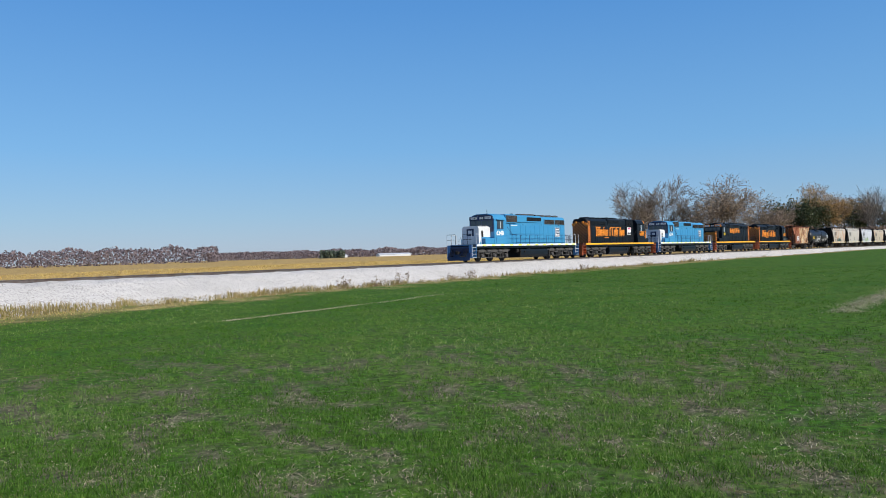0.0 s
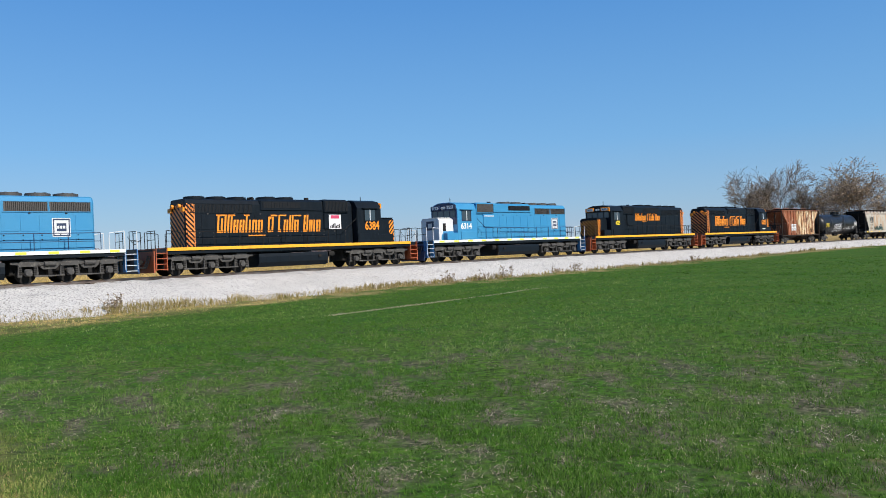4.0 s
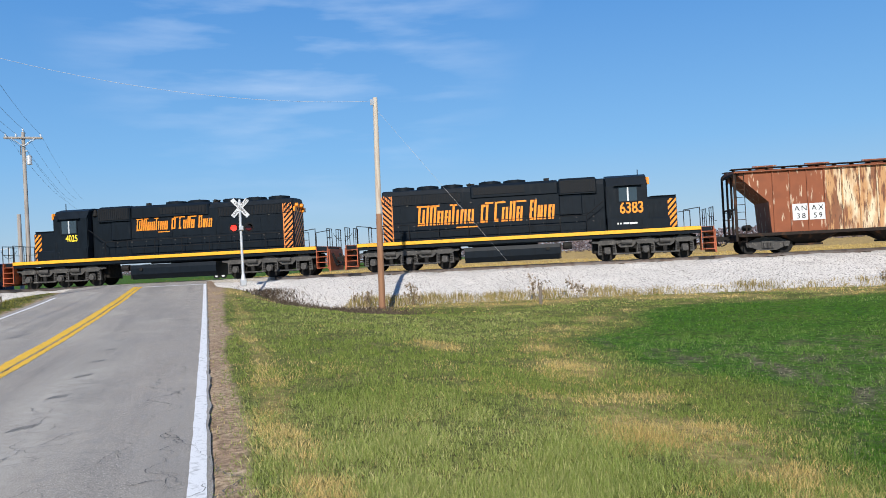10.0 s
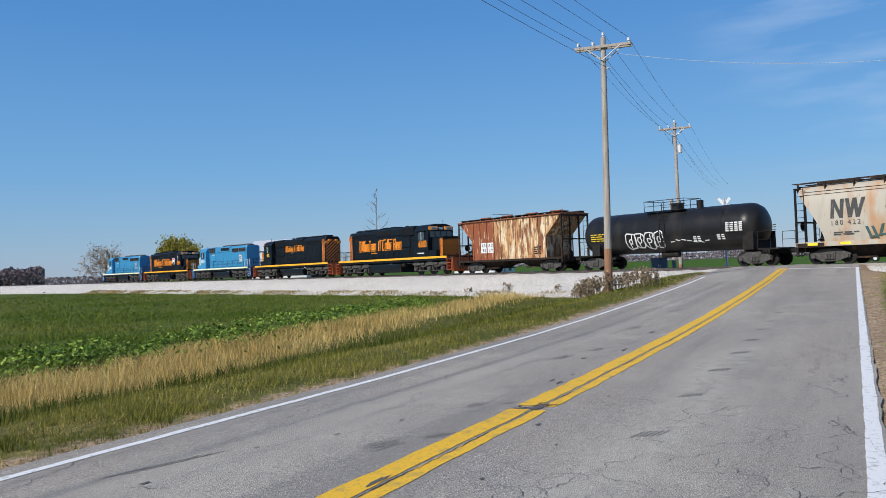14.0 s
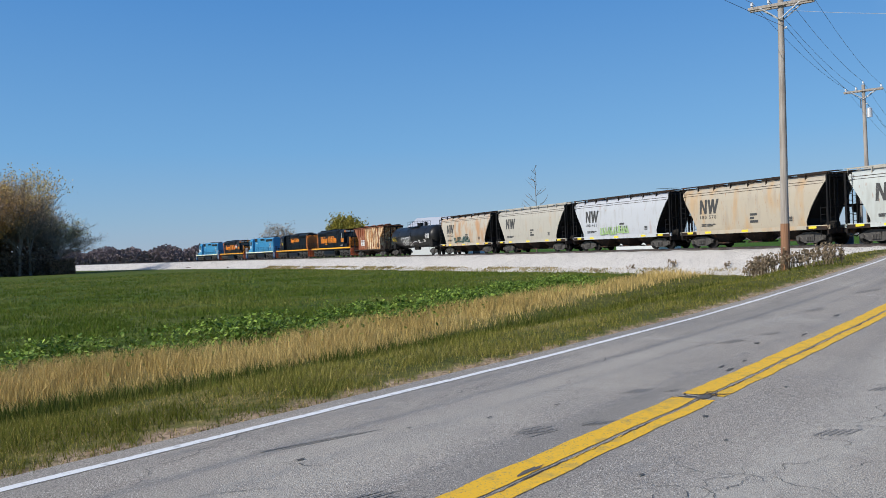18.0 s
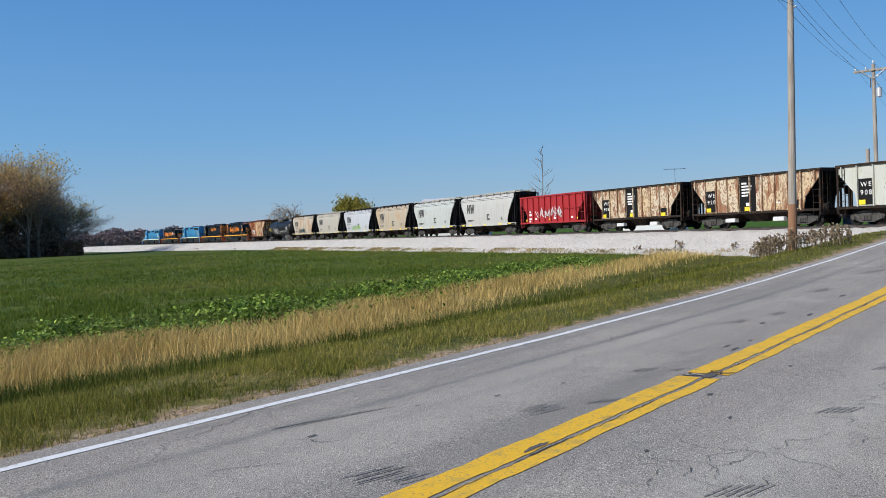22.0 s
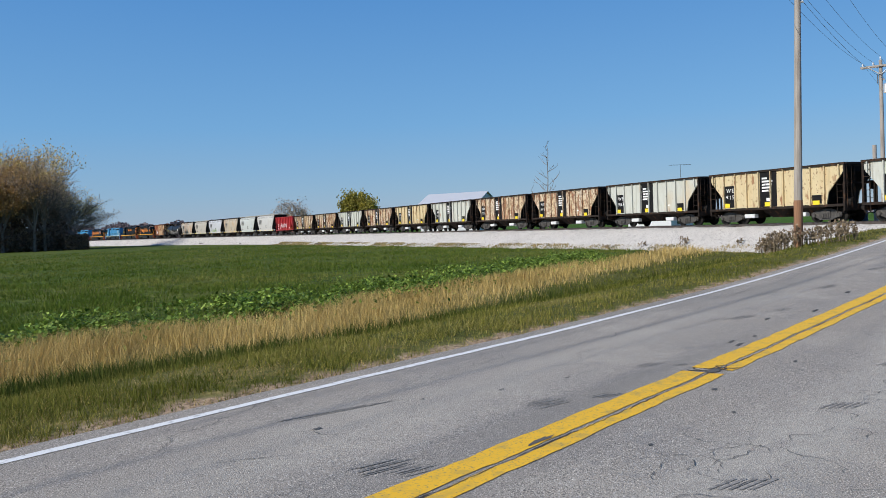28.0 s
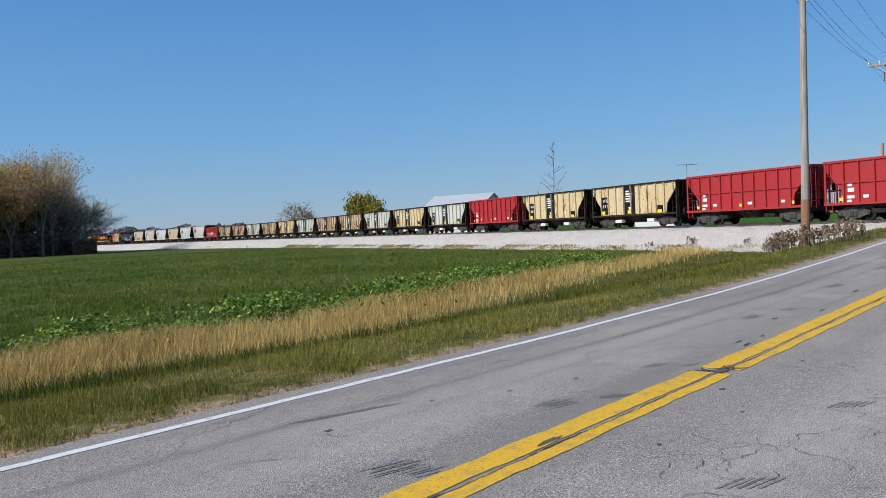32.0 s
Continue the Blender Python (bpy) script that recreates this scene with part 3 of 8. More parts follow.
def build_road():
    ob = road_strip("road", -60, 160, ROAD_R, ROAD_L, ASPHALT, 0, 0.25, 20, 0.035, 0.3)
    tagged(ob, "worn grey asphalt two-lane country road", "road", kind="structure")
    worn = []
    for v in ob.data.vertices:                              # sandy ravelled strip along the wheel track
        a, b = to_road(v.co.x, v.co.y)
        k = math.exp(-((b - 1.75 + 0.25 * noise.noise(Vector((a * 0.3, 0, 6)))) / 0.42) ** 2) * step01((noise.noise(Vector((a * 0.22, b * 0.4, 2))) + 0.45) / 0.6) * step01((24 - a) / 14)
        worn.append(k + 0.30 * math.exp(-((b - 4.9) / 0.55) ** 2) * step01((noise.noise(Vector((a * 0.15, b * 0.5, 7))) + 0.3) / 0.6))
    at = ob.data.attributes.new("worn", "FLOAT", "POINT")
    at.data.foreach_set("value", np.array(worn, np.float32))
    for b, half in ((0.028, 0.066), (6.36, 0.06)):
        for a0, a1 in ((-60, 42.5 if b < 3 else 38.5), (56, 150)):
            tagged(road_strip("road_line", a0, a1, b - half, b + half, LINEW, 0.005, 0.08, 1, 0.012), "worn white painted edge line on the asphalt", "road marking", "edge lines", "structure")
    for b0, b1 in ((3.07, 3.212), (3.262, 3.50)):
        for a0, a1 in ((-60, 8.02), (8.19, 43), (53, 150)):
            tagged(road_strip("road_line", a0, a1, b0, b1, LINEY, 0.005, 0.06, 1, 0.022), "worn yellow painted centre line on the asphalt", "road marking", "centre lines", "structure")


build_road()

# ---------------------------------------------------------------- train: paints
RUST, RUST2 = (0.28, 0.105, 0.035), (0.15, 0.06, 0.025)
STREAK = (2.2, 2.2, 0.35)
HBROWN = shade("hopper_rust_brown", (0.24, 0.070, 0.026), 0.75, var=[((0.17, 0.05, 0.02), 1.2, 0.45, 0.65, 0.6), ((0.62, 0.50, 0.36), 3.0, 0.60, 0.68, 0.75, (2.5, 2.5, 0.5))], own=True)
HCREAM = shade("hopper_cream_rusty", (0.66, 0.56, 0.38), 0.7, var=[((0.44, 0.20, 0.06), 1.3, 0.42, 0.56, 0.85, (1.6, 1.6, 0.40)), ((0.20, 0.07, 0.028), 2.1, 0.50, 0.57, 0.95, (1.7, 1.7, 0.35)), ((0.10, 0.04, 0.02), 6.0, 0.55, 0.63, 0.85, STREAK)], own=True)
NTONE = [shade("hopper_" + n, c, 0.6, var=[(r, 0.8, lo, lo + 0.16, k, (1.6, 1.6, 0.5)), ((0.27, 0.255, 0.225), 1.7, 0.5, 0.75, 0.45, STREAK), (RUST, 5.0, 0.64, 0.72, 0.6, STREAK)], own=True)
         for n, c, r, lo, k in (("rusty_cream", (0.42, 0.385, 0.32), (0.42, 0.21, 0.08), 0.48, 0.8), ("bone", (0.40, 0.38, 0.33), (0.40, 0.30, 0.20), 0.58, 0.6),
                                ("pale_blue_white", (0.44, 0.46, 0.49), (0.35, 0.16, 0.10), 0.64, 0.7), ("tan", (0.41, 0.36, 0.28), (0.46, 0.28, 0.12), 0.50, 0.6),
                                ("pale_green", (0.44, 0.47, 0.45), (0.45, 0.42, 0.38), 0.62, 0.5), ("off_white", (0.46, 0.46, 0.44), (0.45, 0.41, 0.36), 0.56, 0.6))]
OTONE = [shade("gondola_" + n, c, 0.65, var=[((0.52, 0.34, 0.14), 0.5, lo, lo + 0.14, 0.45, (1, 1, 0.5)), ((0.24, 0.085, 0.03), 1.7, lo + 0.08, lo + 0.13, 0.9, (1.7, 1.7, 0.5)), ((0.13, 0.045, 0.02), 7.0, lo + 0.09, lo + 0.14, 0.85, (1.4, 1.4, 0.7)), ((0.10, 0.07, 0.05), 1.0, 0.60, 0.72, 0.5, (3.5, 3.5, 0.15)), ((0.82 * c[0], 0.8 * c[1], 0.75 * c[2]), 3, 0.45, 0.7, 0.6, STREAK)], own=True)
         for n, c, lo in (("rusty_cream", (0.60, 0.51, 0.38), 0.43), ("tan", (0.58, 0.48, 0.29), 0.52), ("grey_green", (0.50, 0.51, 0.46), 0.58))]
REDCAR = shade("hopper_red", (0.36, 0.022, 0.026), 0.5, var=[((0.32, 0.025, 0.03), 1.0, 0.45, 0.7, 0.6), ((0.40, 0.09, 0.08), 5, 0.58, 0.75, 0.4, STREAK)], own=True)
CARBLK = shade("car_black", (0.010, 0.010, 0.011), 0.7, spec=0.15, var=[((0.035, 0.028, 0.022), 3, 0.55, 0.75, 0.5)])
DARKRUST = shade("car_dark_rust", (0.026, 0.020, 0.017), 0.85, spec=0.15, var=[((0.11, 0.052, 0.027), 2.5, 0.54, 0.7, 0.7)])
STONELOAD = shade("stone_load", (0.10, 0.095, 0.09), 0.95, bump=1.0, bump_scale=9)
TEXTWHITE = shade("lettering_white", (0.75, 0.75, 0.74), 0.6, var=[((0.5, 0.48, 0.45), 9, 0.55, 0.7, 0.5)])
TEXTDARK = shade("lettering_dark", (0.05, 0.05, 0.05), 0.6, var=[((0.3, 0.29, 0.27), 6, 0.60, 0.72, 0.6)])
TAGYELLOW = shade("tag_yellow", (0.85, 0.62, 0.03), 0.5)
TAGGREEN = shade("spray_green", (0.28, 0.42, 0.18), 0.6)
TAGTEAL = shade("spray_teal", (0.03, 0.075, 0.07), 0.6)
POSTERW = shade("poster_white", (0.72, 0.70, 0.72), 0.5)
POSTERR = shade("poster_red", (0.55, 0.05, 0.12), 0.5)

MESHES = {}


def cpart(key, name, make, material, parent, m=None, label="", smooth=False):
    """A part whose mesh is made once and shared by all parts with the same key."""
    if key not in MESHES:
        bm = B()
        make(bm)
        me = bpy.data.meshes.new(name)
        bm.normal_update()
        bm.to_mesh(me)
        bm.free()
        if smooth:
            me.shade_smooth()
        me.materials.append(material)
        MESHES[key] = me
    ob = new(name, MESHES[key])
    ob.material_slots[0].link = "OBJECT"
    ob.material_slots[0].material = material
    ob.parent = parent
    if m is not None:
        ob.matrix_basis = m
    return tagged(ob, label)


def islands(bm, by):
    """Groups the faces of a mesh: loose pieces, or pieces gathered by the side, end or corner on which they lie."""
    seen, groups = set(), {}
    for f0 in bm.faces:
        if f0 in seen:
            continue
        todo, fs = [f0], []
        seen.add(f0)
        while todo:
            f = todo.pop()
            fs.append(f)
            for v in f.verts:
                for g in v.link_faces:
                    if g not in seen:
                        seen.add(g)
                        todo.append(g)
        c = sum((f.calc_center_median() for f in fs), Vector()) / len(fs)
        key = {"loose": len(groups), "side": c.y > 0, "end": c.x > 0, "corner": (c.x > 0, c.y > 0)}[by]
        groups.setdefault(key, []).extend(fs)
    out = []
    for fs in groups.values():
        idx, vs = {}, []
        for f in fs:
            for v in f.verts:
                if v not in idx:
                    idx[v] = len(vs)
                    vs.append(tuple(v.co))
        out.append((vs, [[idx[v] for v in f.verts] for f in fs]))
    return out


def multi(name, bm, material, parent, label="", by="loose"):
    """One part for every piece of a mesh, or for every side or end of it."""
    bm.normal_update()
    for vs, fs in islands(bm, by):
        tagged(raw(name, vs, fs, material, parent), label)
    bm.free()


def cmulti(key, name, make, material, parent, m=None, label="", by="loose"):
    """As multi, with the meshes made once and shared by all parts with the same key."""
    if key not in MESHES:
        bm = B()
        make(bm)
        MESHES[key] = []
        for vs, fs in islands(bm, by):
            me = bpy.data.meshes.new(name)
            me.from_pydata(vs, [], fs)
            me.materials.append(material)
            MESHES[key].append(me)
        bm.free()
    for me in MESHES[key]:
        ob = new(name, me)
        ob.material_slots[0].link = "OBJECT"
        ob.material_slots[0].material = material
        ob.parent = parent
        if m is not None:
            ob.matrix_basis = m
        tagged(ob, label)


def stack(bm, levels, cx=0.0, cut=0.12):
    """A body from rings of (z, half length, half width), with chamfered upright corners."""
    rings = []
    for z, hx, hy in levels:
        c = min(cut, hx * 0.4, hy * 0.4)
        rings.append([bm.verts.new((cx + x, y, z)) for x, y in ((hx, -hy + c), (hx, hy - c), (hx - c, hy), (-hx + c, hy), (-hx, hy - c), (-hx, -hy + c), (-hx + c, -hy), (hx - c, -hy))])
    for a, b in zip(rings, rings[1:]):
        for i in range(8):
            j = (i + 1) % 8
            bm.faces.new((a[i], a[j], b[j], b[i]))
    bm.faces.new(rings[0][::-1])
    bm.faces.new(rings[-1])
    bmesh.ops.recalc_face_normals(bm, faces=bm.faces)


def lettering(text, size, material, parent, x, z, y, name="number", bold=0.0, squeeze=1.0):
    """Raised characters on both sides of a car, reading the right way round on each."""
    cu = bpy.data.curves.new(name, "FONT")
    cu.body, cu.size, cu.align_x, cu.extrude, cu.offset = text, size, "CENTER", 0.004, bold
    tmp = bpy.data.objects.new(name, cu)
    scene.collection.objects.link(tmp)
    me = bpy.data.meshes.new_from_object(tmp)
    bpy.data.objects.remove(tmp)
    me.materials.append(material)
    for sgn in (1, -1):
        ob = new(name, me)
        ob.parent = parent
        ob.matrix_basis = pose(x, sgn * y, z, 90, 0, 180 if sgn > 0 else 0) @ Matrix.Diagonal((squeeze, 1, 1, 1))


def bars(bm, rows, y0, x, z, h, gap, y=0.0):
    """Plain bars of lettering: rows of widths, laid out from x downward from z on the side plane y0."""
    for r, ws in enumerate(rows):
        px = x
        for w in ws:
            box(bm, px - w, px, y0, y0 + 0.006, z - r * (h + gap) - h, z - r * (h + gap))
            px -= w + h * 0.35


def both_sides(bm):
    """Adds the half-turned copy, so that the far side carries the same marks."""
    geo = bmesh.ops.duplicate(bm, geom=bm.verts[:] + bm.edges[:] + bm.faces[:])["geom"]
    bmesh.ops.rotate(bm, verts=[g for g in geo if isinstance(g, bmesh.types.BMVert)], cent=(0, 0, 0), matrix=Matrix.Rotation(math.pi, 3, "Z"))


def slanted_name(bm, y, x, z, h, letters, wide=0.62, lean=0.10, swash=()):
    """The railway's name as plain slanted strokes: (advance, height, strokes) for each character."""
    px = x
    for adv, hh, kind in letters:
        w = adv * h * wide
        H = hh * h
        t = 0.112 * h

        def bar(x0, z0, x1, z1, th):
            vs = [(px - x0 + -lean * z0, y, z + z0), (px - x0 - th - lean * z0, y, z + z0), (px - x1 - th - lean * z1, y, z + z1), (px - x1 - lean * z1, y, z + z1)]
            lo = [bm.verts.new(v) for v in vs]
            hi = [bm.verts.new((v[0], y + 0.008, v[2])) for v in vs]
            for i in range(4):
                j = (i + 1) % 4
                bm.faces.new((lo[i], lo[j], hi[j], hi[i]))
            bm.faces.new(lo[::-1])
            bm.faces.new(hi)
        if kind != " ":
            bar(0, 0, 0, H, t)
            if kind in "boe":
                bar(w - 1.65 * t, 0, w - 1.65 * t, H, t)
                bar(t, 0, t, 0.13 * h, w - 3 * t)
                bar(t, H - 0.13 * h, t, H, w - 3 * t)
            if kind in "n":
                bar(w - 1.65 * t, 0, w - 1.65 * t, H, t)
                bar(t, H - 0.14 * h, t, H, w - 3 * t)
            if kind in "w":
                bar(w * 0.36, 0, w * 0.36, H * 0.8, t)
                bar(w - 1.65 * t, 0, w - 1.65 * t, H, t)
                bar(t, 0, t, 0.14 * h, w - 3 * t)
            if kind in "e":
                bar(t, H * 0.45, t, H * 0.6, w - 3 * t)
            if kind in "l":
                bar(t, 0, t, 0.15 * h, w - 2.4 * t)
        px -= w
    for x0, x1, dz in swash:
        box(bm, x - x1 * h * wide, x - x0 * h * wide, y, y + 0.008, z + dz * h, z + (dz + 0.08) * h)
    bmesh.ops.recalc_face_normals(bm, faces=bm.faces)


NAME = [(1.0, 1.0, "w"), (0.62, 1.0, "n"), (0.62, 0.72, "e"), (0.62, 0.72, "e"), (0.36, 1.0, "i"), (0.34, 0.72, "i"), (0.62, 0.72, "n"), (0.62, 0.72, "o"),
        (0.45, 0, " "), (0.72, 0.9, "o"), (0.4, 0, " "), (0.62, 1.0, "l"), (0.62, 0.72, "o"), (0.58, 1.0, "n"), (0.62, 0.72, "e"), (0.45, 0, " "),
        (0.66, 1.0, "e"), (0.52, 0.72, "n"), (0.34, 0.72, "i"), (0.62, 0.72, "e")]


# ---------------------------------------------------------------- train: running gear
def wheelset(bm, r):
    for s in (-1, 1):
        tube(bm, (0, s * 0.70, 0), (0, s * 0.82, 0), r, n=20)
        tube(bm, (0, s * 0.69, 0), (0, s * 0.72, 0), r + 0.03, n=20)
        tube(bm, (0, s * 0.82, 0), (0, s * 0.84, 0), r * 0.45, n=12)
    tube(bm, (0, -1.12, 0), (0, 1.12, 0), 0.085, n=8)


def loco_truck(parent, x):
    tr = cpart("lt_bolster", "truck", lambda bm: (box(bm, -2.75, 2.75, -0.66, 0.66, 0.42, 1.24, 0.05), box(bm, -0.9, 0.9, -1.05, 1.05, 0.6, 1.2, 0.04)), UNDER, parent, pose(x, 0, 0))
    def frame_side(bm):
        for c in (-1.015, 1.015):                             # cast plates dipping between the axles
            prism(bm, [(c - 0.62, 1.02), (c - 0.42, 0.80), (c - 0.30, 0.70), (c + 0.30, 0.70), (c + 0.42, 0.80), (c + 0.62, 1.02), (c + 0.60, 1.17), (c + 0.25, 1.06), (c - 0.25, 1.06), (c - 0.60, 1.17)], 1.06, 1.22)
            for q in (-0.17, 0.0, 0.17):
                tube(bm, (c + q, 1.19, 0.87), (c + q, 1.235, 0.87), 0.05, n=8)
        for c in (-2.03, 0.0, 2.03):                          # arch and pedestal legs round each axle box
            prism(bm, [(c - 0.52, 0.98), (c - 0.30, 1.20), (c + 0.30, 1.20), (c + 0.52, 0.98), (c + 0.40, 0.86), (c - 0.40, 0.86)], 1.08, 1.26)
            for q in (-1, 1):
                prism(bm, [(c + q * 0.30, 0.90), (c + q * 0.46, 0.90), (c + q * 0.50, 0.34), (c + q * 0.28, 0.34)], 1.06, 1.20)
        prism(bm, [(-2.85, 1.00), (-2.45, 0.95), (-2.45, 1.12), (-2.85, 1.10)], 1.04, 1.20)
        prism(bm, [(2.85, 1.00), (2.45, 0.95), (2.45, 1.12), (2.85, 1.10)], 1.04, 1.20)
    def journal(bm):
        box(bm, -0.18, 0.18, 1.16, 1.30, 0.36, 0.74, 0.05)
        tube(bm, (0, 1.3, 0.53), (0, 1.4, 0.53), 0.16, n=12)
    def spring(bm):
        for k in range(5):
            tube(bm, (0, 1.12, 0.45 + 0.1 * k), (0, 1.12, 0.51 + 0.1 * k), 0.11, n=8)
        tube(bm, (0, 1.12, 0.45), (0, 1.12, 0.95), 0.07, n=8)
    def cylinder(bm):
        tube(bm, (-0.28, 1.27, 0.98), (0.28, 1.27, 0.98), 0.13, n=10)
        tube(bm, (0.28, 1.27, 0.98), (0.5, 1.27, 0.90), 0.04, n=6)
    def hanger(bm):
        box(bm, -0.1, 0.1, 1.15, 1.28, 0.3, 0.7)
        tube(bm, (-0.55, 1.22, 0.34), (0.55, 1.22, 0.40), 0.045, n=6)
    for k in (0, 180):
        turn = pose(0, 0, 0, 0, 0, k)
        cpart("lt_side", "side_frame", frame_side, CASTING, tr, turn)
        cpart("lt_rod", "brake_rod", lambda bm: [tube(bm, (x0, 1.26, 0.36), (x1, 1.26, 0.36), 0.04, n=6) for x0, x1 in ((-1.75, -0.3), (0.3, 1.75))], CASTING, tr, turn)
        for wx in (-2.03, 0.0, 2.03):
            cpart("lt_journal", "journal_box", journal, CASTING, tr, turn @ pose(wx, 0, 0))
            for q in (-0.36, 0.36):
                cpart("lt_spring", "spring", spring, UNDER, tr, turn @ pose(wx + q, 0, 0))
        for wx in (-1.0, 1.0):
            cpart("lt_cylinder", "brake_cylinder", cylinder, CASTING, tr, turn @ pose(wx, 0, 0))
            cpart("lt_hanger", "brake_hanger", hanger, UNDER, tr, turn @ pose(wx, 0, 0))
    for wx in (-2.03, 0.0, 2.03):
        cpart("lt_wheel", "wheelset", lambda bm: wheelset(bm, 0.5), UNDER, tr, pose(wx, 0, 0.5), smooth=False)


def car_truck(parent, x):
    tr = cpart("ct_bolster", "truck", lambda bm: (box(bm, -0.3, 0.3, -1.05, 1.05, 0.45, 0.78, 0.04), tube(bm, (0, 0, 0.7), (0, 0, 0.95), 0.3, n=12)), UNDER, parent, pose(x, 0, 0))
    def frame_side(bm):
        prism(bm, [(-1.12, 0.58), (-1.05, 0.34), (-0.82, 0.34), (-0.42, 0.16), (0.42, 0.16), (0.82, 0.34), (1.05, 0.34), (1.12, 0.58), (0.55, 0.82), (0.3, 0.86), (-0.3, 0.86), (-0.55, 0.82)], 0.98, 1.08)
        prism(bm, [(-0.30, 0.28), (0.30, 0.28), (0.34, 0.7), (-0.34, 0.7)], 1.08, 1.14)
        for wx in (-0.89, 0.89):
            tube(bm, (wx, 1.05, 0.46), (wx, 1.16, 0.46), 0.13, n=10)
        for q in (-0.18, 0, 0.18):
            tube(bm, (q, 1.15, 0.3), (q, 1.15, 0.55), 0.07, n=8)
    for k in (0, 180):
        cpart("ct_side", "side_frame", frame_side, CASTING, tr, pose(0, 0, 0, 0, 0, k))
    for wx in (-0.89, 0.89):
        cpart("ct_wheel", "wheelset", lambda bm: wheelset(bm, 0.44), UNDER, tr, pose(wx, 0, 0.44))


def coupler(parent, x, face):
    def make(bm):
        box(bm, -0.05, 0.55, -0.07, 0.07, 0.78, 0.96, 0.02)
        prism(bm, [(0.5, -0.16), (0.74, -0.17), (0.76, -0.03), (0.62, 0.02), (0.76, 0.10), (0.72, 0.18), (0.5, 0.14)], 0.72, 1.02, "z")
        pts = [(0.2, 0.35, 0.85), (0.45, 0.38, 0.55), (0.62, 0.36, 0.48), (0.78, 0.34, 0.60)]
        for a, b in zip(pts, pts[1:]):
            tube(bm, a, b, 0.035, n=6)
    cpart("coupler", "coupler", make, UNDER, parent, pose(x, 0, 0, 0, 0, 0 if face > 0 else 180))


# ---------------------------------------------------------------- train: locomotives
def rails_y(bm, y, x0, x1, z0, h, step, r=0.02):
    n = max(1, round((x1 - x0) / step))
    for i in range(n + 1):
        x = x0 + (x1 - x0) * i / n
        tube(bm, (x, y, z0), (x, y, z0 + h), r, n=5)
    tube(bm, (x0, y, z0 + h), (x1, y, z0 + h), r, n=5)
    tube(bm, (x0, y, z0 + h * 0.52), (x1, y, z0 + h * 0.52), r * 0.8, n=5)


def bands(bm, plane, u0, u1, z0, z1, at, n, slope, th):
    """Parallel slanted warning bands over a panel: plane x faces along x (u across), plane y is a side panel (u along)."""
    cols = 8
    step = (z1 - z0) / n
    over = int(abs(slope) * (u1 - u0) / step) + 1
    for i in range(-over, n + over + 1):
        zb = z0 + step * i
        pts = []
        for c in range(cols + 1):
            u = u0 + (u1 - u0) * c / cols
            lo = zb + slope * (u - u0)
            pts.append((u, min(max(lo, z0), z1), min(max(lo + th, z0), z1)))
        pts = [p for p in pts if p[2] - p[1] > 0.001]
        if len(pts) < 2:
            continue
        vs = [[bm.verts.new((at, u, z) if plane == "x" else (u, at, z)) for z in (a, b)] for u, a, b in pts]
        for a, b in zip(vs, vs[1:]):
            bm.faces.new((a[0], b[0], b[1], a[1]))


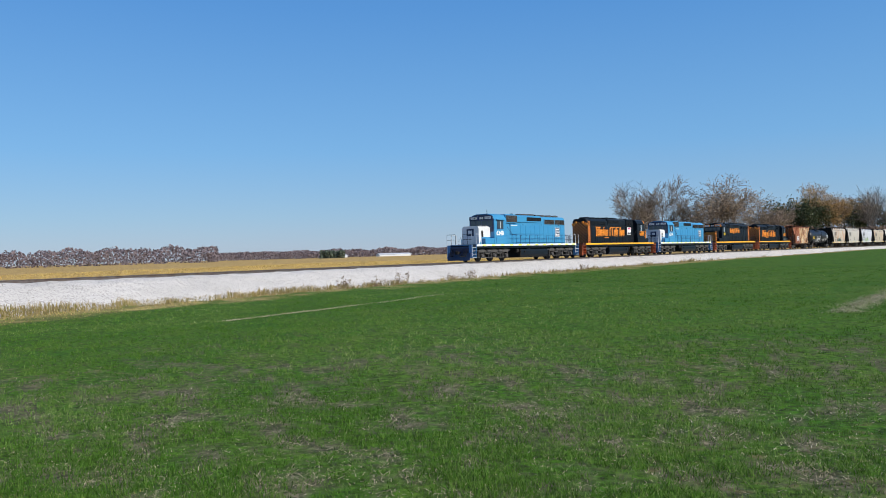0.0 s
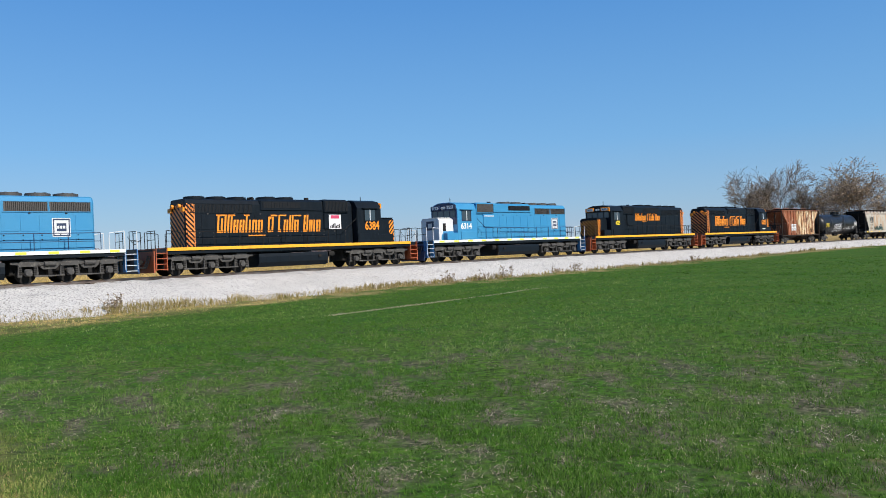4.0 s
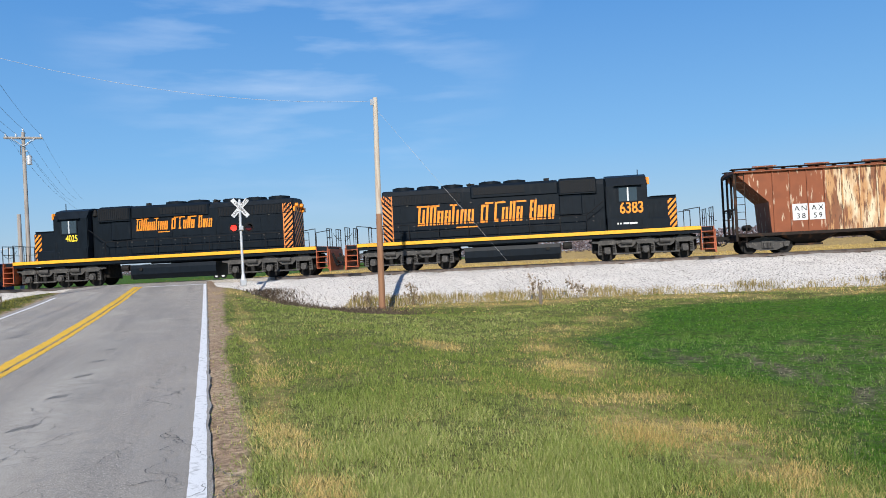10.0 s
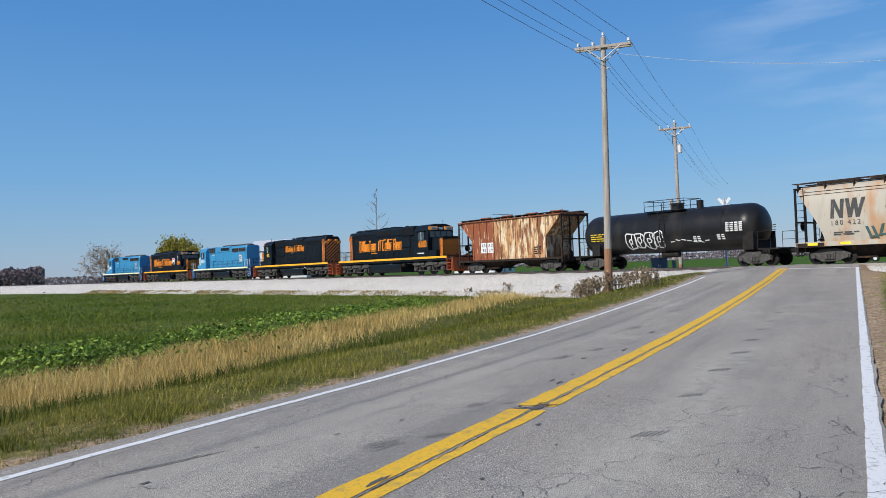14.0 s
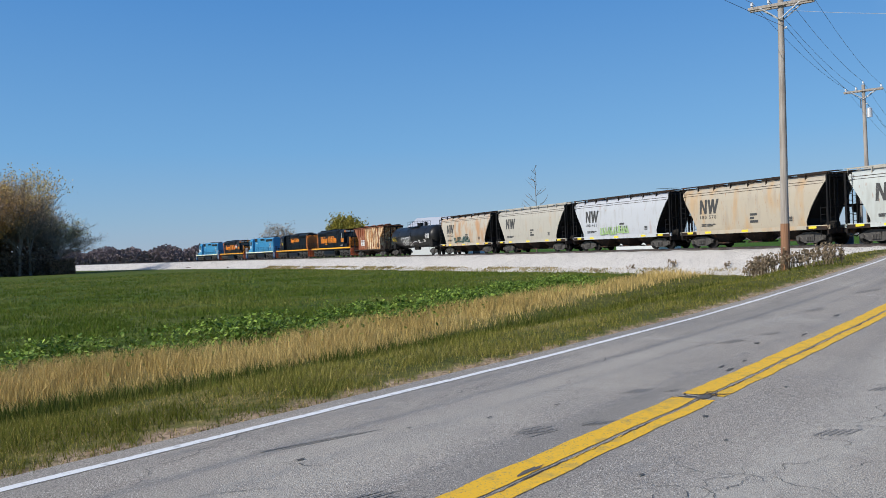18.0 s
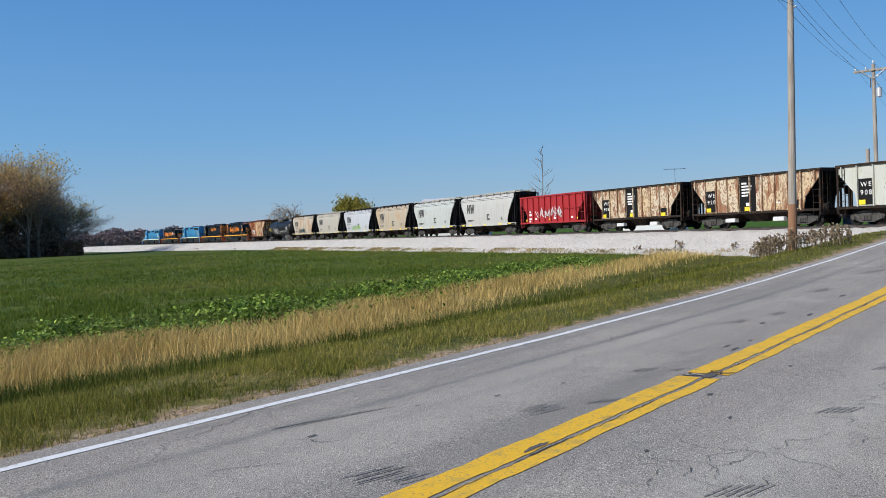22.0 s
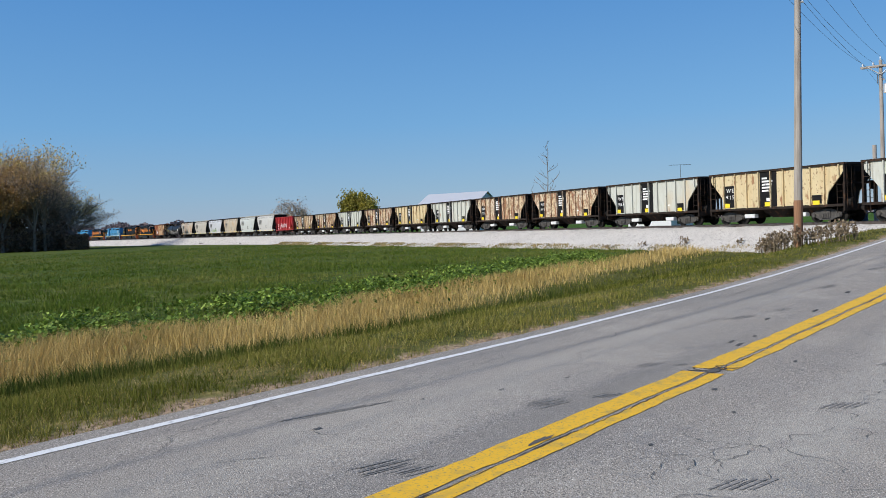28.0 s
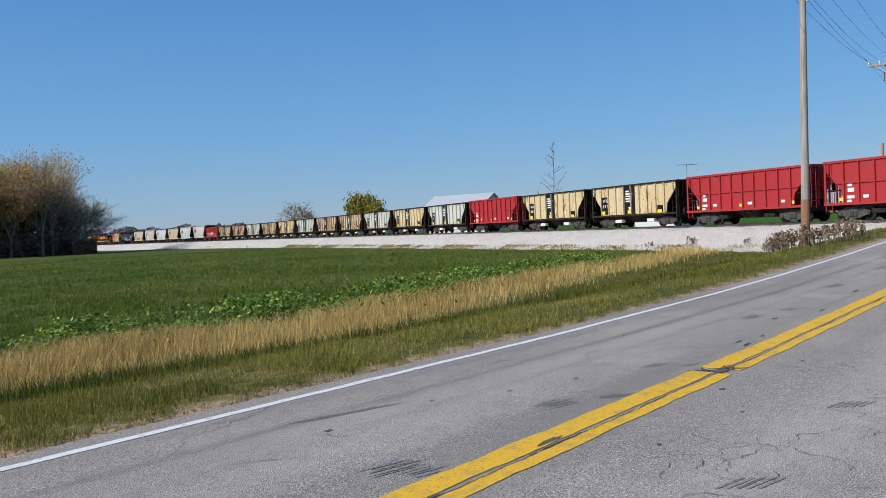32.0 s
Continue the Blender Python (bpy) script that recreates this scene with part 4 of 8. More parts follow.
def locomotive(number, scheme, nose=0.0):
    """A six-axle hood locomotive, 21 m over the couplers, cab towards +x. scheme: blue, black or plain (black with a small name)."""
    blue = scheme == "blue"
    lab = ("sky-blue six-axle freight locomotive with a white nose, coupled in the train" if blue else
           "black six-axle freight locomotive with orange striped ends, coupled in the train")
    L = thing("locomotive", lab, "locomotive", "locomotives of the train")
    body, sill = (BLUE, SILLWHITE) if blue else (BLACK, YELLOW)
    front = 9.75 + nose
    sf, sr = 9.3 + nose, -9.3
    # underframe and sill
    part("underframe", prism(B(), [(-9.9, 1.30), (-9.9, 1.58), (front + .1, 1.58), (front + .1, 1.30), (4.6, 1.22), (-4.6, 1.22)], -1.42, 1.42), BLACK, L)
    bm = B()
    for s in (-1, 1):
        box(bm, sr, sf, s * 1.52 - 0.035, s * 1.52 + 0.035, 1.44, 1.63, 0.012)
    multi("side_sill", bm, sill, L, "white side sill with yellow dashes" if blue else "orange-yellow side sill")
    bm = B()
    for s in (-1, 1):
        box(bm, sr + 0.05, sf - 0.05, s * 1.38 - 0.1, s * 1.38 + 0.1, 1.26, 1.44)
    multi("sill_channel", bm, BLACK, L)
    part("walkway", box(B(), sr, sf, -1.5, 1.5, 1.60, 1.64), UNDER if not blue else BROWNGRILLE, L)
    if blue:
        bm = B()
        for i in range(12):
            for s in (-1, 1):
                x = -8.95 + i * 1.56
                box(bm, x, x + 0.52, s * 1.558 - 0.006, s * 1.558 + 0.006, 1.47, 1.60)
        multi("sill_mark", bm, SILLYEL, L)
    # long hood
    bm = B()
    stack(bm, [(1.6, 6.2, 0.98), (4.20, 6.2, 0.98), (4.46, 6.2, 0.84), (4.52, 6.15, 0.70)], -1.7, 0.10)
    hood = part("long_hood", bm, body, L)
    bm, lt = B(), B()
    x, i = -7.75, 0
    while x < 3.4:
        for s in (-1, 1):
            box(bm, x, x + 0.84, s * 0.988 - 0.012, s * 0.988 + 0.012, 1.78, 2.64, 0.006)
            box(bm, x, x + 0.84, s * 0.988 - 0.012, s * 0.988 + 0.012, 2.68, 3.52, 0.006)
            for z in (2.2, 2.44):
                box(lt, x + 0.70, x + 0.77, s * 1.004 - 0.012, s * 1.004 + 0.012, z, z + 0.06)
            if i % 2:
                box(lt, x + 0.35, x + 0.45, s * 1.004 - 0.012, s * 1.004 + 0.012, 3.58, 3.64)
        x += 0.90
        i += 1
    multi("hood_door", bm, body, hood)
    multi("door_latch", lt, UNDER if blue else BROWNGRILLE, hood)
    bm, fr, gb = B(), B(), B()
    for s in (-1, 1):                                     # radiator shutters at the rear
        for x0, x1 in ((-7.70, -5.62), (-5.53, -3.44)):
            box(bm, x0, x1, s * 0.975 - 0.03, s * 0.975 + 0.03, 3.70, 4.20)
            for a, b, c, d in ((x0, x1, 3.66, 3.70), (x0, x1, 4.20, 4.235), (x0 - .04, x0, 3.66, 4.235), (x1, x1 + .04, 3.66, 4.235)):
                box(fr, a, b, s * 0.985 - 0.035, s * 0.985 + 0.035, c, d)
            for i in range(22):
                q = x0 + 0.05 + i * (x1 - x0 - 0.1) / 22
                box(gb, q, q + 0.035, s * 1.008 - 0.01, s * 1.008 + 0.01, 3.72, 4.18)
    multi("radiator_grille", bm, BROWNGRILLE if blue else GRILLE, hood)
    multi("grille_frame", fr, body, hood, by="side")
    multi("grille_bar", gb, UNDER if blue else BLACK, hood)
    bm = B()
    stack(bm, [(3.86, 2.42, 1.06), (4.44, 2.42, 1.06), (4.58, 2.35, 0.86)], -0.45, 0.08)
    brake = part("dynamic_brake_housing", bm, body, L)
    bm = B()
    for s in (-1, 1):
        box(bm, -2.69, 0.11, s * 1.062 - 0.02, s * 1.062 + 0.02, 4.0, 4.38)
    multi("brake_grille", bm, GRILLE, brake)
    bm = B()
    for s in (-1, 1):
        for i in range(14):
            box(bm, -2.66 + i * 0.2, -2.63 + i * 0.2, s * 1.088 - 0.008, s * 1.088 + 0.008, 4.02, 4.36)
    multi("grille_bar", bm, BLACK, brake)
    bm = B()
    stack(bm, [(3.74, 1.02, 1.12), (4.50, 1.02, 1.12), (4.62, 0.95, 0.95)], 3.0, 0.06)
    filt = part("filter_housing", bm, body, L)
    bm, fr = B(), B()
    for s in (-1, 1):
        box(bm, 2.05, 3.97, s * 1.125 - 0.02, s * 1.125 + 0.02, 3.82, 4.50)
        for i in range(16):
            box(fr, 2.08 + i * 0.12, 2.11 + i * 0.12, s * 1.15 - 0.01, s * 1.15 + 0.01, 3.84, 4.48)
    multi("filter_grille", bm, BROWNGRILLE if blue else GRILLE, filt)
    multi("grille_bar", fr, UNDER if blue else BLACK, filt)
    bm = B()
    stack(bm, [(2.65, 0.62, 1.10), (3.62, 0.62, 1.10), (3.72, 0.60, 1.0)], 2.6, 0.05)
    duct = part("blower_duct", bm, body, L)
    if blue:
        bm = B()
        for s in (-1, 1):
            box(bm, 2.0, 3.2, s * 1.105 - 0.008, s * 1.105 + 0.008, 3.48, 3.56)
        multi("duct_stripe", bm, WHITE, duct)
    for fx in (-6.79, -5.38, -3.98, -1.82, -0.44):
        def fan(bm, r=0.63):
            tube(bm, (0, 0, 0), (0, 0, 0.19), r, n=24)
            tube(bm, (0, 0, 0.19), (0, 0, 0.22), r * 0.93, r * 0.8, n=24)
        fb = cpart("fan", "cooling_fan", fan, body if not blue else BROWNGRILLE, L, pose(fx, 0, 4.50 if fx < -3 else 4.55))
        cmulti("fan_bar", "guard_bar", lambda bm: [box(bm, -0.57, 0.57, -0.03, 0.03, 0.205 + 0.012 * k, 0.215 + 0.012 * k, m=Matrix.Rotation(k * math.pi / 3, 4, "Z")) for k in range(3)], UNDER, fb)
    bm = B()
    tube(bm, (1.35, 0, 4.5), (1.35, 0, 4.78), 0.16, n=10)
    box(bm, 0.9, 1.8, -0.22, 0.22, 4.52, 4.62)
    part("exhaust_stack", bm, UNDER, L)
    bm = B()
    box(bm, -3.1, -2.8, -0.25, 0.25, 4.5, 4.62)
    tube(bm, (-2.95, -0.3, 4.68), (-2.95, 0.3, 4.68), 0.07, n=8)
    tube(bm, (-3.15, 0, 4.68), (-2.7, 0, 4.68), 0.05, n=8)
    part("air_horn", bm, UNDER, L)
    # cab
    cx0, cx1 = 4.5, 6.62
    bm = B()
    prism(bm, [(-1.48, 1.6), (1.48, 1.6), (1.48, 4.02), (1.18, 4.48), (0.6, 4.62), (-0.6, 4.62), (-1.18, 4.48), (-1.48, 4.02)], cx0, cx1, "x")
    cab = part("cab", bm, body, L)
    bm, wf, cu, mu = B(), B(), B(), B()
    for s in (-1, 1):
        box(bm, 5.15, 6.10, s * 1.485 - 0.012, s * 1.485 + 0.012, 3.16, 3.90)
        for a, b, c, d in ((5.10, 5.15, 3.10, 3.95), (6.10, 6.15, 3.10, 3.95), (5.15, 6.10, 3.10, 3.16), (5.15, 6.10, 3.90, 3.95)):
            box(wf, a, b, s * 1.50 - 0.022, s * 1.50 + 0.022, c, d)
        box(mu, 5.58, 5.66, s * 1.505 - 0.02, s * 1.505 + 0.02, 3.16, 3.90)
        box(cu, 4.9, 6.35, s * 1.56 - 0.09, s * 1.56 + 0.09, 3.99, 4.03)
    multi("side_window", bm, GLASS, cab)
    multi("window_frame", wf, BLACK if not blue else NAVY, cab, by="side")
    multi("window_mullion", mu, ALU, cab)
    multi("sunshade", cu, body, cab)
    fm = NAVY if blue else BLACK
    bm = B()
    prism(bm, [(-1.40, 2.85), (1.40, 2.85), (1.40, 3.98), (1.12, 4.42), (0.6, 4.55), (-0.6, 4.55), (-1.12, 4.42), (-1.40, 3.98)], cx1 + 0.002, cx1 + 0.03, "x")
    part("cab_front", bm, fm, cab)
    bm = B()
    for y0, y1 in ((-1.25, -0.72), (-0.62, -0.05), (0.05, 0.62), (0.72, 1.25)):
        box(bm, cx1 + 0.02, cx1 + 0.045, y0, y1, 3.40, 3.95)
    multi("windscreen", bm, GLASS, cab)
    bm, nb = B(), B()
    for y in (-0.85, 0.85):
        box(bm, cx1 + 0.0, cx1 + 0.16, y - 0.44, y + 0.44, 4.05, 4.40, 0.02)
        box(nb, cx1 + 0.155, cx1 + 0.17, y - 0.36, y + 0.36, 4.10, 4.34)
    multi("number_board", bm, NAVY if blue else ORANGE, cab)
    multi("number_plate", nb, WHITE, cab, "white lit number panel")
    for y in (-0.85, 0.85):                               # the number on each board
        cu = bpy.data.curves.new("board_number", "FONT")
        cu.body, cu.size, cu.align_x, cu.extrude = number, 0.24, "CENTER", 0.002
        tmp = bpy.data.objects.new("board_number", cu)
        scene.collection.objects.link(tmp)
        me = bpy.data.meshes.new_from_object(tmp)
        bpy.data.objects.remove(tmp)
        me.materials.append(SIGNBLK)
        ob = new("board_number", me)
        ob.parent = cab
        ob.matrix_basis = pose(cx1 + 0.174, y, 4.14, 90, 0, 90)
    bm = B()
    for s in (-1, 1):                                     # front corner brow seen beside the boards
        box(bm, cx1 + 0.03, cx1 + 0.15, s * 1.32 - 0.06, s * 1.32 + 0.06, 4.02, 4.36)
    multi("brow_panel", bm, NAVY if blue else ORANGE, cab)
    bm = B()
    for y in (-0.13, 0.13):
        tube(bm, (cx1 + 0.02, y, 4.2), (cx1 + 0.13, y, 4.2), 0.10, n=12)
    multi("headlight", bm, ALU, cab)
    bm = B()
    tube(bm, (6.4, 0.5, 4.6), (6.4, 0.5, 5.0), 0.025, n=6)
    part("aerial", bm, SIGNBLK, cab)
    bm = B()
    tube(bm, (4.25, 0.95, 4.16), (4.25, 0.95, 4.5), 0.14, 0.07, n=10)
    tube(bm, (4.25, 0.95, 4.12), (4.25, 0.95, 4.17), 0.16, n=10)
    part("bell", bm, body if blue else UNDER, L)
    # cab door in the rear bulkhead and the step up from the walkway
    bm = B()
    for s in (-1, 1):
        box(bm, cx0 - 0.03, cx0 - 0.003, s * 1.22 - 0.2, s * 1.22 + 0.2, 2.3, 4.0)
    multi("cab_door", bm, body, cab)
    # low nose
    nf = 8.2 + nose
    bm = B()
    prism(bm, [(-1.0, 1.6), (1.0, 1.6), (1.0, 3.22), (0.82, 3.36), (-0.82, 3.36), (-1.0, 3.22)], cx1, nf, "x")
    nosep = part("short_hood", bm, WHITE if blue else BLACK, L)
    bm = B()
    box(bm, cx1 + 0.25, nf + 0.03, -0.9, 0.9, 3.36, 3.40, 0.01)
    part("nose_cap", bm, WHITE if blue else BLACK, nosep)
    if blue:
        bm = B()
        for s in (-1, 1):
            prism(bm, [(cx1 + 0.03, 1.62), (nf - 0.05, 1.62), (nf - 0.25, 1.9), (nf - 0.45, 2.33), (cx1 + 0.03, 2.33)], s * 1.008 - 0.006, s * 1.008 + 0.006)
        multi("nose_blue_panel", bm, BLUE, nosep)
        part("nose_emblem", box(B(), nf - 0.002, nf + 0.012, -0.42, 0.42, 2.45, 3.15), NAVY, nosep, "navy emblem plate on the nose")
        part("emblem_inset", box(B(), nf + 0.010, nf + 0.018, -0.22, 0.22, 2.62, 2.98), WHITE, nosep)
        bm = B()
        for s in (-1, 1):
            box(bm, nf - 0.72, nf - 0.42, s * 1.01 - 0.01, s * 1.01 + 0.01, 2.35, 2.95)
        multi("nose_vent", bm, UNDER, nosep)
    else:
        bm = B()
        for s in (1, -1):
            bands(bm, "y", nf - 0.46, nf - 0.02, 1.66, 3.22, s * 1.006, 5, -s * 1.1, 0.17)
        bands(bm, "x", -0.97, 0.97, 1.66, 3.2, nf + 0.006, 5, -0.85, 0.17)
        multi("nose_stripe", bm, ORANGE, nosep, "orange warning stripe")
        bm = B()
        bands(bm, "x", -0.88, 0.88, 1.66, 4.2, -7.906, 7, 0.85 if scheme == "black" else -0.85, 0.19)
        for s in (1, -1):
            bands(bm, "y", -7.86, -7.34, 1.66, 4.24, s * 1.018, 9, -1.0, 0.15)
        multi("end_stripe", bm, STRIPE, hood, "orange warning stripe")
        for s in (1, -1):
            part("stripe_border", box(B(), -7.34, -7.29, *sorted((s * 0.995, s * 1.016)), 1.66, 4.24), STRIPE, hood)
        bm = B()
        for s in (-1, 1):
            tube(bm, (-7.9, s * 0.45, 4.1), (-8.06, s * 0.45, 4.1), 0.13, n=10)
            box(bm, -8.02, -7.9, s * 0.80 - 0.2, s * 0.80 + 0.2, 3.75, 4.0)
        multi("rear_light", bm, ORANGE, hood)
    # battery boxes beside the cab
    bm = B()
    for s in (-1, 1):
        box(bm, 4.55, 6.30, s * 1.50 - 0.03, s * 1.50 + 0.03, 1.64, 2.28, 0.01)
        box(bm, 6.34, 7.75 + nose, s * 1.24 - 0.22, s * 1.24 + 0.22, 1.62, 2.20, 0.03)
    multi("battery_box", bm, body, L)
    # ends: steps, pilots, handrails
    pilotm, stepm = (NAVY, STEPBLUE) if blue else (RUSTORANGE, RUSTORANGE)
    railm = WHITE if blue else SIGNBLK
    for e, fx in ((1, front), (-1, 9.75)):
        bm = B()
        if e > 0 and blue:
            prism(bm, [(fx + 0.22, 0.85), (fx + 0.29, 0.85), (fx + 0.46, 0.14), (fx + 0.36, 0.14)], -1.3, 1.3)
            prism(bm, [(fx + 0.0, 0.55), (fx + 0.22, 1.30), (fx + 0.16, 1.44), (fx - 0.1, 1.44)], -1.2, 1.2)
        else:
            prism(bm, [(e * (fx + 0.22), 1.45), (e * (fx + 0.30), 1.45), (e * (fx + 0.34), 0.22), (e * (fx + 0.24), 0.22)], -1.42, 1.42)
        part("pilot", bm, pilotm, L, "dark snow plough" if blue and e > 0 else "")
        part("end_deck", box(B(), *sorted((e * (fx - 0.46), e * (fx + 0.2))), -1.05, 1.05, 1.54, 1.60), stepm, L)
        tr, sp = B(), B()
        for s in (-1, 1):
            for i in range(4):
                box(tr, e * (fx - 0.12) - 0.30, e * (fx - 0.12) + 0.30, s * 1.28 - 0.22, s * 1.28 + 0.22, 0.38 + i * 0.31, 0.42 + i * 0.31)
            for q in (-0.44, 0.20):
                box(sp, e * (fx + q) - 0.022, e * (fx + q) + 0.022, s * 1.30 - 0.21, s * 1.30 + 0.21, 0.34, 1.60)
        multi("step", tr, ALU if blue else stepm, L)
        multi("step_plate", sp, stepm, L)
        bm = B()
        for s in (-1, 1):
            for q in (0.22, -0.46):
                tube(bm, (e * (fx + q), s * 1.47, 0.5), (e * (fx + q), s * 1.47, 2.62), 0.026, n=5)
            tube(bm, (e * (fx - 0.46), s * 1.47, 2.62), (e * (fx - 1.3), s * 1.47, 2.52), 0.022, n=5)
            tube(bm, (e * (fx - 1.3), s * 1.47, 2.52), (e * (fx - 1.3), s * 1.47, 1.6), 0.022, n=5)
        multi("grab_rail", bm, railm, L, by="side")
        bm = B()
        for s in (-1, 1):
            tube(bm, (e * (fx + 0.22), s * 0.45, 1.6), (e * (fx + 0.22), s * 0.45, 2.6), 0.022, n=5)
            tube(bm, (e * (fx + 0.22), s * 0.45, 2.6), (e * (fx + 0.22), s * 1.45, 2.6), 0.022, n=5)
            tube(bm, (e * (fx + 0.22), s * 0.45, 2.1), (e * (fx + 0.22), s * 1.45, 2.1), 0.018, n=5)
            tube(bm, (e * (fx + 0.22), s * 0.95, 1.6), (e * (fx + 0.22), s * 0.95, 2.6), 0.018, n=5)
        multi("end_handrail", bm, SIGNBLK, L, by="side")
        coupler(L, e * (fx + 0.0), e)
        for y in (-0.95, -0.75, -0.6, 0.6, 0.75, 0.95):
            bm = B()
            pts = [(e * (fx + 0.30), y, 1.2), (e * (fx + 0.44), y, 0.78), (e * (fx + 0.54), y * 0.95, 0.50), (e * (fx + 0.68), y * 0.9, 0.58)]
            for a, b in zip(pts, pts[1:]):
                tube(bm, a, b, 0.034, n=5)
            part("brake_hose", bm, SIGNBLK, L)
        bm = B()                                          # coupling chain and cables hung between the units
        for k in range(7):
            u0, u1 = k / 7, (k + 1) / 7
            z0, z1 = 2.35 - 0.45 * math.sin(math.pi * u0 / 2), 2.35 - 0.45 * math.sin(math.pi * u1 / 2)
            tube(bm, (e * (fx + 0.22 + 0.5 * u0), 0.2, z0), (e * (fx + 0.22 + 0.5 * u1), 0.2, z1), 0.014, n=4)
        part("safety_chain", bm, SIGNBLK, L)
    bm = B()
    for s in (-1, 1):
        rails_y(bm, s * 1.47, -8.0, 2.0, 1.62, 0.92, 1.66, 0.022)
        tube(bm, (2.0, s * 1.47, 2.54), (3.4, s * 1.47, 2.54), 0.022, n=5)
        tube(bm, (3.4, s * 1.47, 2.54), (4.4, s * 1.47, 3.3), 0.022, n=5)
        tube(bm, (3.4, s * 1.47, 2.54), (3.4, s * 1.47, 1.62), 0.022, n=5)
    multi("side_handrail", bm, NAVY if blue else SIGNBLK, L, by="side")
    # tank, air reservoirs, trucks
    bm = B()
    prism(bm, [(-1.38, 1.10), (1.38, 1.10), (1.42, 0.90), (1.42, 0.55), (1.2, 0.26), (-1.2, 0.26), (-1.42, 0.55), (-1.42, 0.90)], -3.3, 1.9, "x")
    tank = part("fuel_tank", bm, BLACK, L)
    bm = B()
    for s in (-1, 1):
        tube(bm, (1.25, s * 1.40, 0.85), (1.25, s * 1.50, 0.85), 0.10, n=10)
        box(bm, 1.86, 1.96, s * 1.25 - 0.12, s * 1.25 + 0.12, 0.3, 1.1)
    multi("tank_fitting", bm, UNDER, tank)
    bm = B()
    for s in (-1, 1):
        tube(bm, (-3.1, s * 1.2, 1.27), (0.7, s * 1.2, 1.27), 0.15, n=12)
    multi("air_reservoir", bm, BLACK, L)
    bm = B()
    for s in (-1, 1):
        tube(bm, (2.1, s * 1.15, 0.95), (2.55, s * 1.15, 0.95), 0.2, n=10)
    multi("air_filter", bm, UNDER, L)
    loco_truck(L, 6.45)
    loco_truck(L, -6.45)
    # marks
    if blue:
        lettering(number, 0.62, TEXTWHITE, L, 5.67, 2.50, 1.49, bold=0.016, squeeze=1.0)
        bm, bo = B(), B()
        for s in (-1, 1):
            box(bm, -6.64, -5.72, s * 1.006 - 0.006, s * 1.006 + 0.006, 2.37, 3.36)
            for a, b, c, d in ((-6.60, -5.76, 3.24, 3.32), (-6.60, -5.76, 2.41, 2.47), (-6.60, -6.54, 2.47, 3.24), (-5.82, -5.76, 2.47, 3.24)):
                box(bo, a, b, s * 1.016 - 0.006, s * 1.016 + 0.006, c, d)
            box(bo, -6.42, -5.94, s * 1.016 - 0.006, s * 1.016 + 0.006, 2.66, 3.08)
        multi("side_emblem", bm, WHITE, L, "white square emblem plate")
        multi("emblem_border", bo, NAVY, L, by="side")
        bm = B()
        for s in (-1, 1):
            for i in range(3):
                box(bm, -6.36 + i * 0.15, -6.26 + i * 0.15, s * 1.026 - 0.004, s * 1.026 + 0.004, 2.80, 2.95)
        multi("emblem_device", bm, WHITE, L, by="side")
    else:
        big = scheme == "black"
        sw = ((0.0, 1.1, 0.93), (1.2, 1.9, 0.93), (2.8, 3.4, 0.93), (3.2, 5.0, -0.22), (5.7, 6.4, 0.93), (6.7, 7.4, 0.93), (8.3, 9.1, 0.93))
        bm = B()
        if big:
            slanted_name(bm, 1.004, 5.9, 2.46, 1.10, NAME, 0.61, 0.10, sw)
            bmesh.ops.rotate(bm, verts=bm.verts, cent=(0, 0, 0), matrix=Matrix.Rotation(math.pi, 3, "Z"))
            slanted_name(bm, 1.004, 1.8, 2.46, 1.10, NAME, 0.61, 0.10, sw)
        else:
            slanted_name(bm, 1.004, 1.67, 3.10, 0.70, NAME, 0.59, 0.10, sw)
            both_sides(bm)
        multi("name_lettering", bm, ORANGE, L, "orange slanted lettering shapes", by="side")
        if big:
            lettering(number, 0.84, ORANGE, L, 5.79, 2.53, 1.49, bold=0.018, squeeze=0.76)
        else:
            lettering(number, 0.54, TAGYELLOW, L, 5.48, 2.68, 1.49, bold=0.012, squeeze=0.70)
        if number == "6384":
            bm, bb, bd = B(), B(), B()
            for s in (-1, 1):
                box(bm, 2.35, 3.35, s * 1.12 - 0.01, s * 1.12 + 0.01, 2.62, 3.58)
                box(bb, 2.5, 3.2, s * 1.135 - 0.008, s * 1.135 + 0.008, 3.32, 3.54)
                for i in range(7):
                    box(bd, 2.43 + i * 0.12, 2.51 + i * 0.12, s * 1.135 - 0.008, s * 1.135 + 0.008, 2.68, 2.84 + 0.06 * ((i * 5) % 4))
            multi("poster", bm, POSTERW, duct, "white poster on the hood side")
            multi("poster_badge", bb, POSTERR, duct)
            multi("poster_drawing", bd, CARBLK, duct, by="side")
        if number == "6383":
            bm = B()
            for s in (-1, 1):
                for x0, x1 in ((5.0, 5.08), (5.14, 5.22), (5.32, 5.6), (5.64, 6.05)):
                    box(bm, x0, x1, s * 1.535 - 0.006, s * 1.535 + 0.006, 1.93, 2.02)
            multi("small_lettering", bm, TEXTWHITE, L, by="side")
    return L


# ---------------------------------------------------------------- train: cars
def ribs(bm, xs, y, z0, z1, w=0.06, d=0.07):
    for x in xs:
        for s in (-1, 1):
            box(bm, x - w / 2, x + w / 2, s * (y + d / 2) - d / 2, s * (y + d / 2) + d / 2, z0, z1)


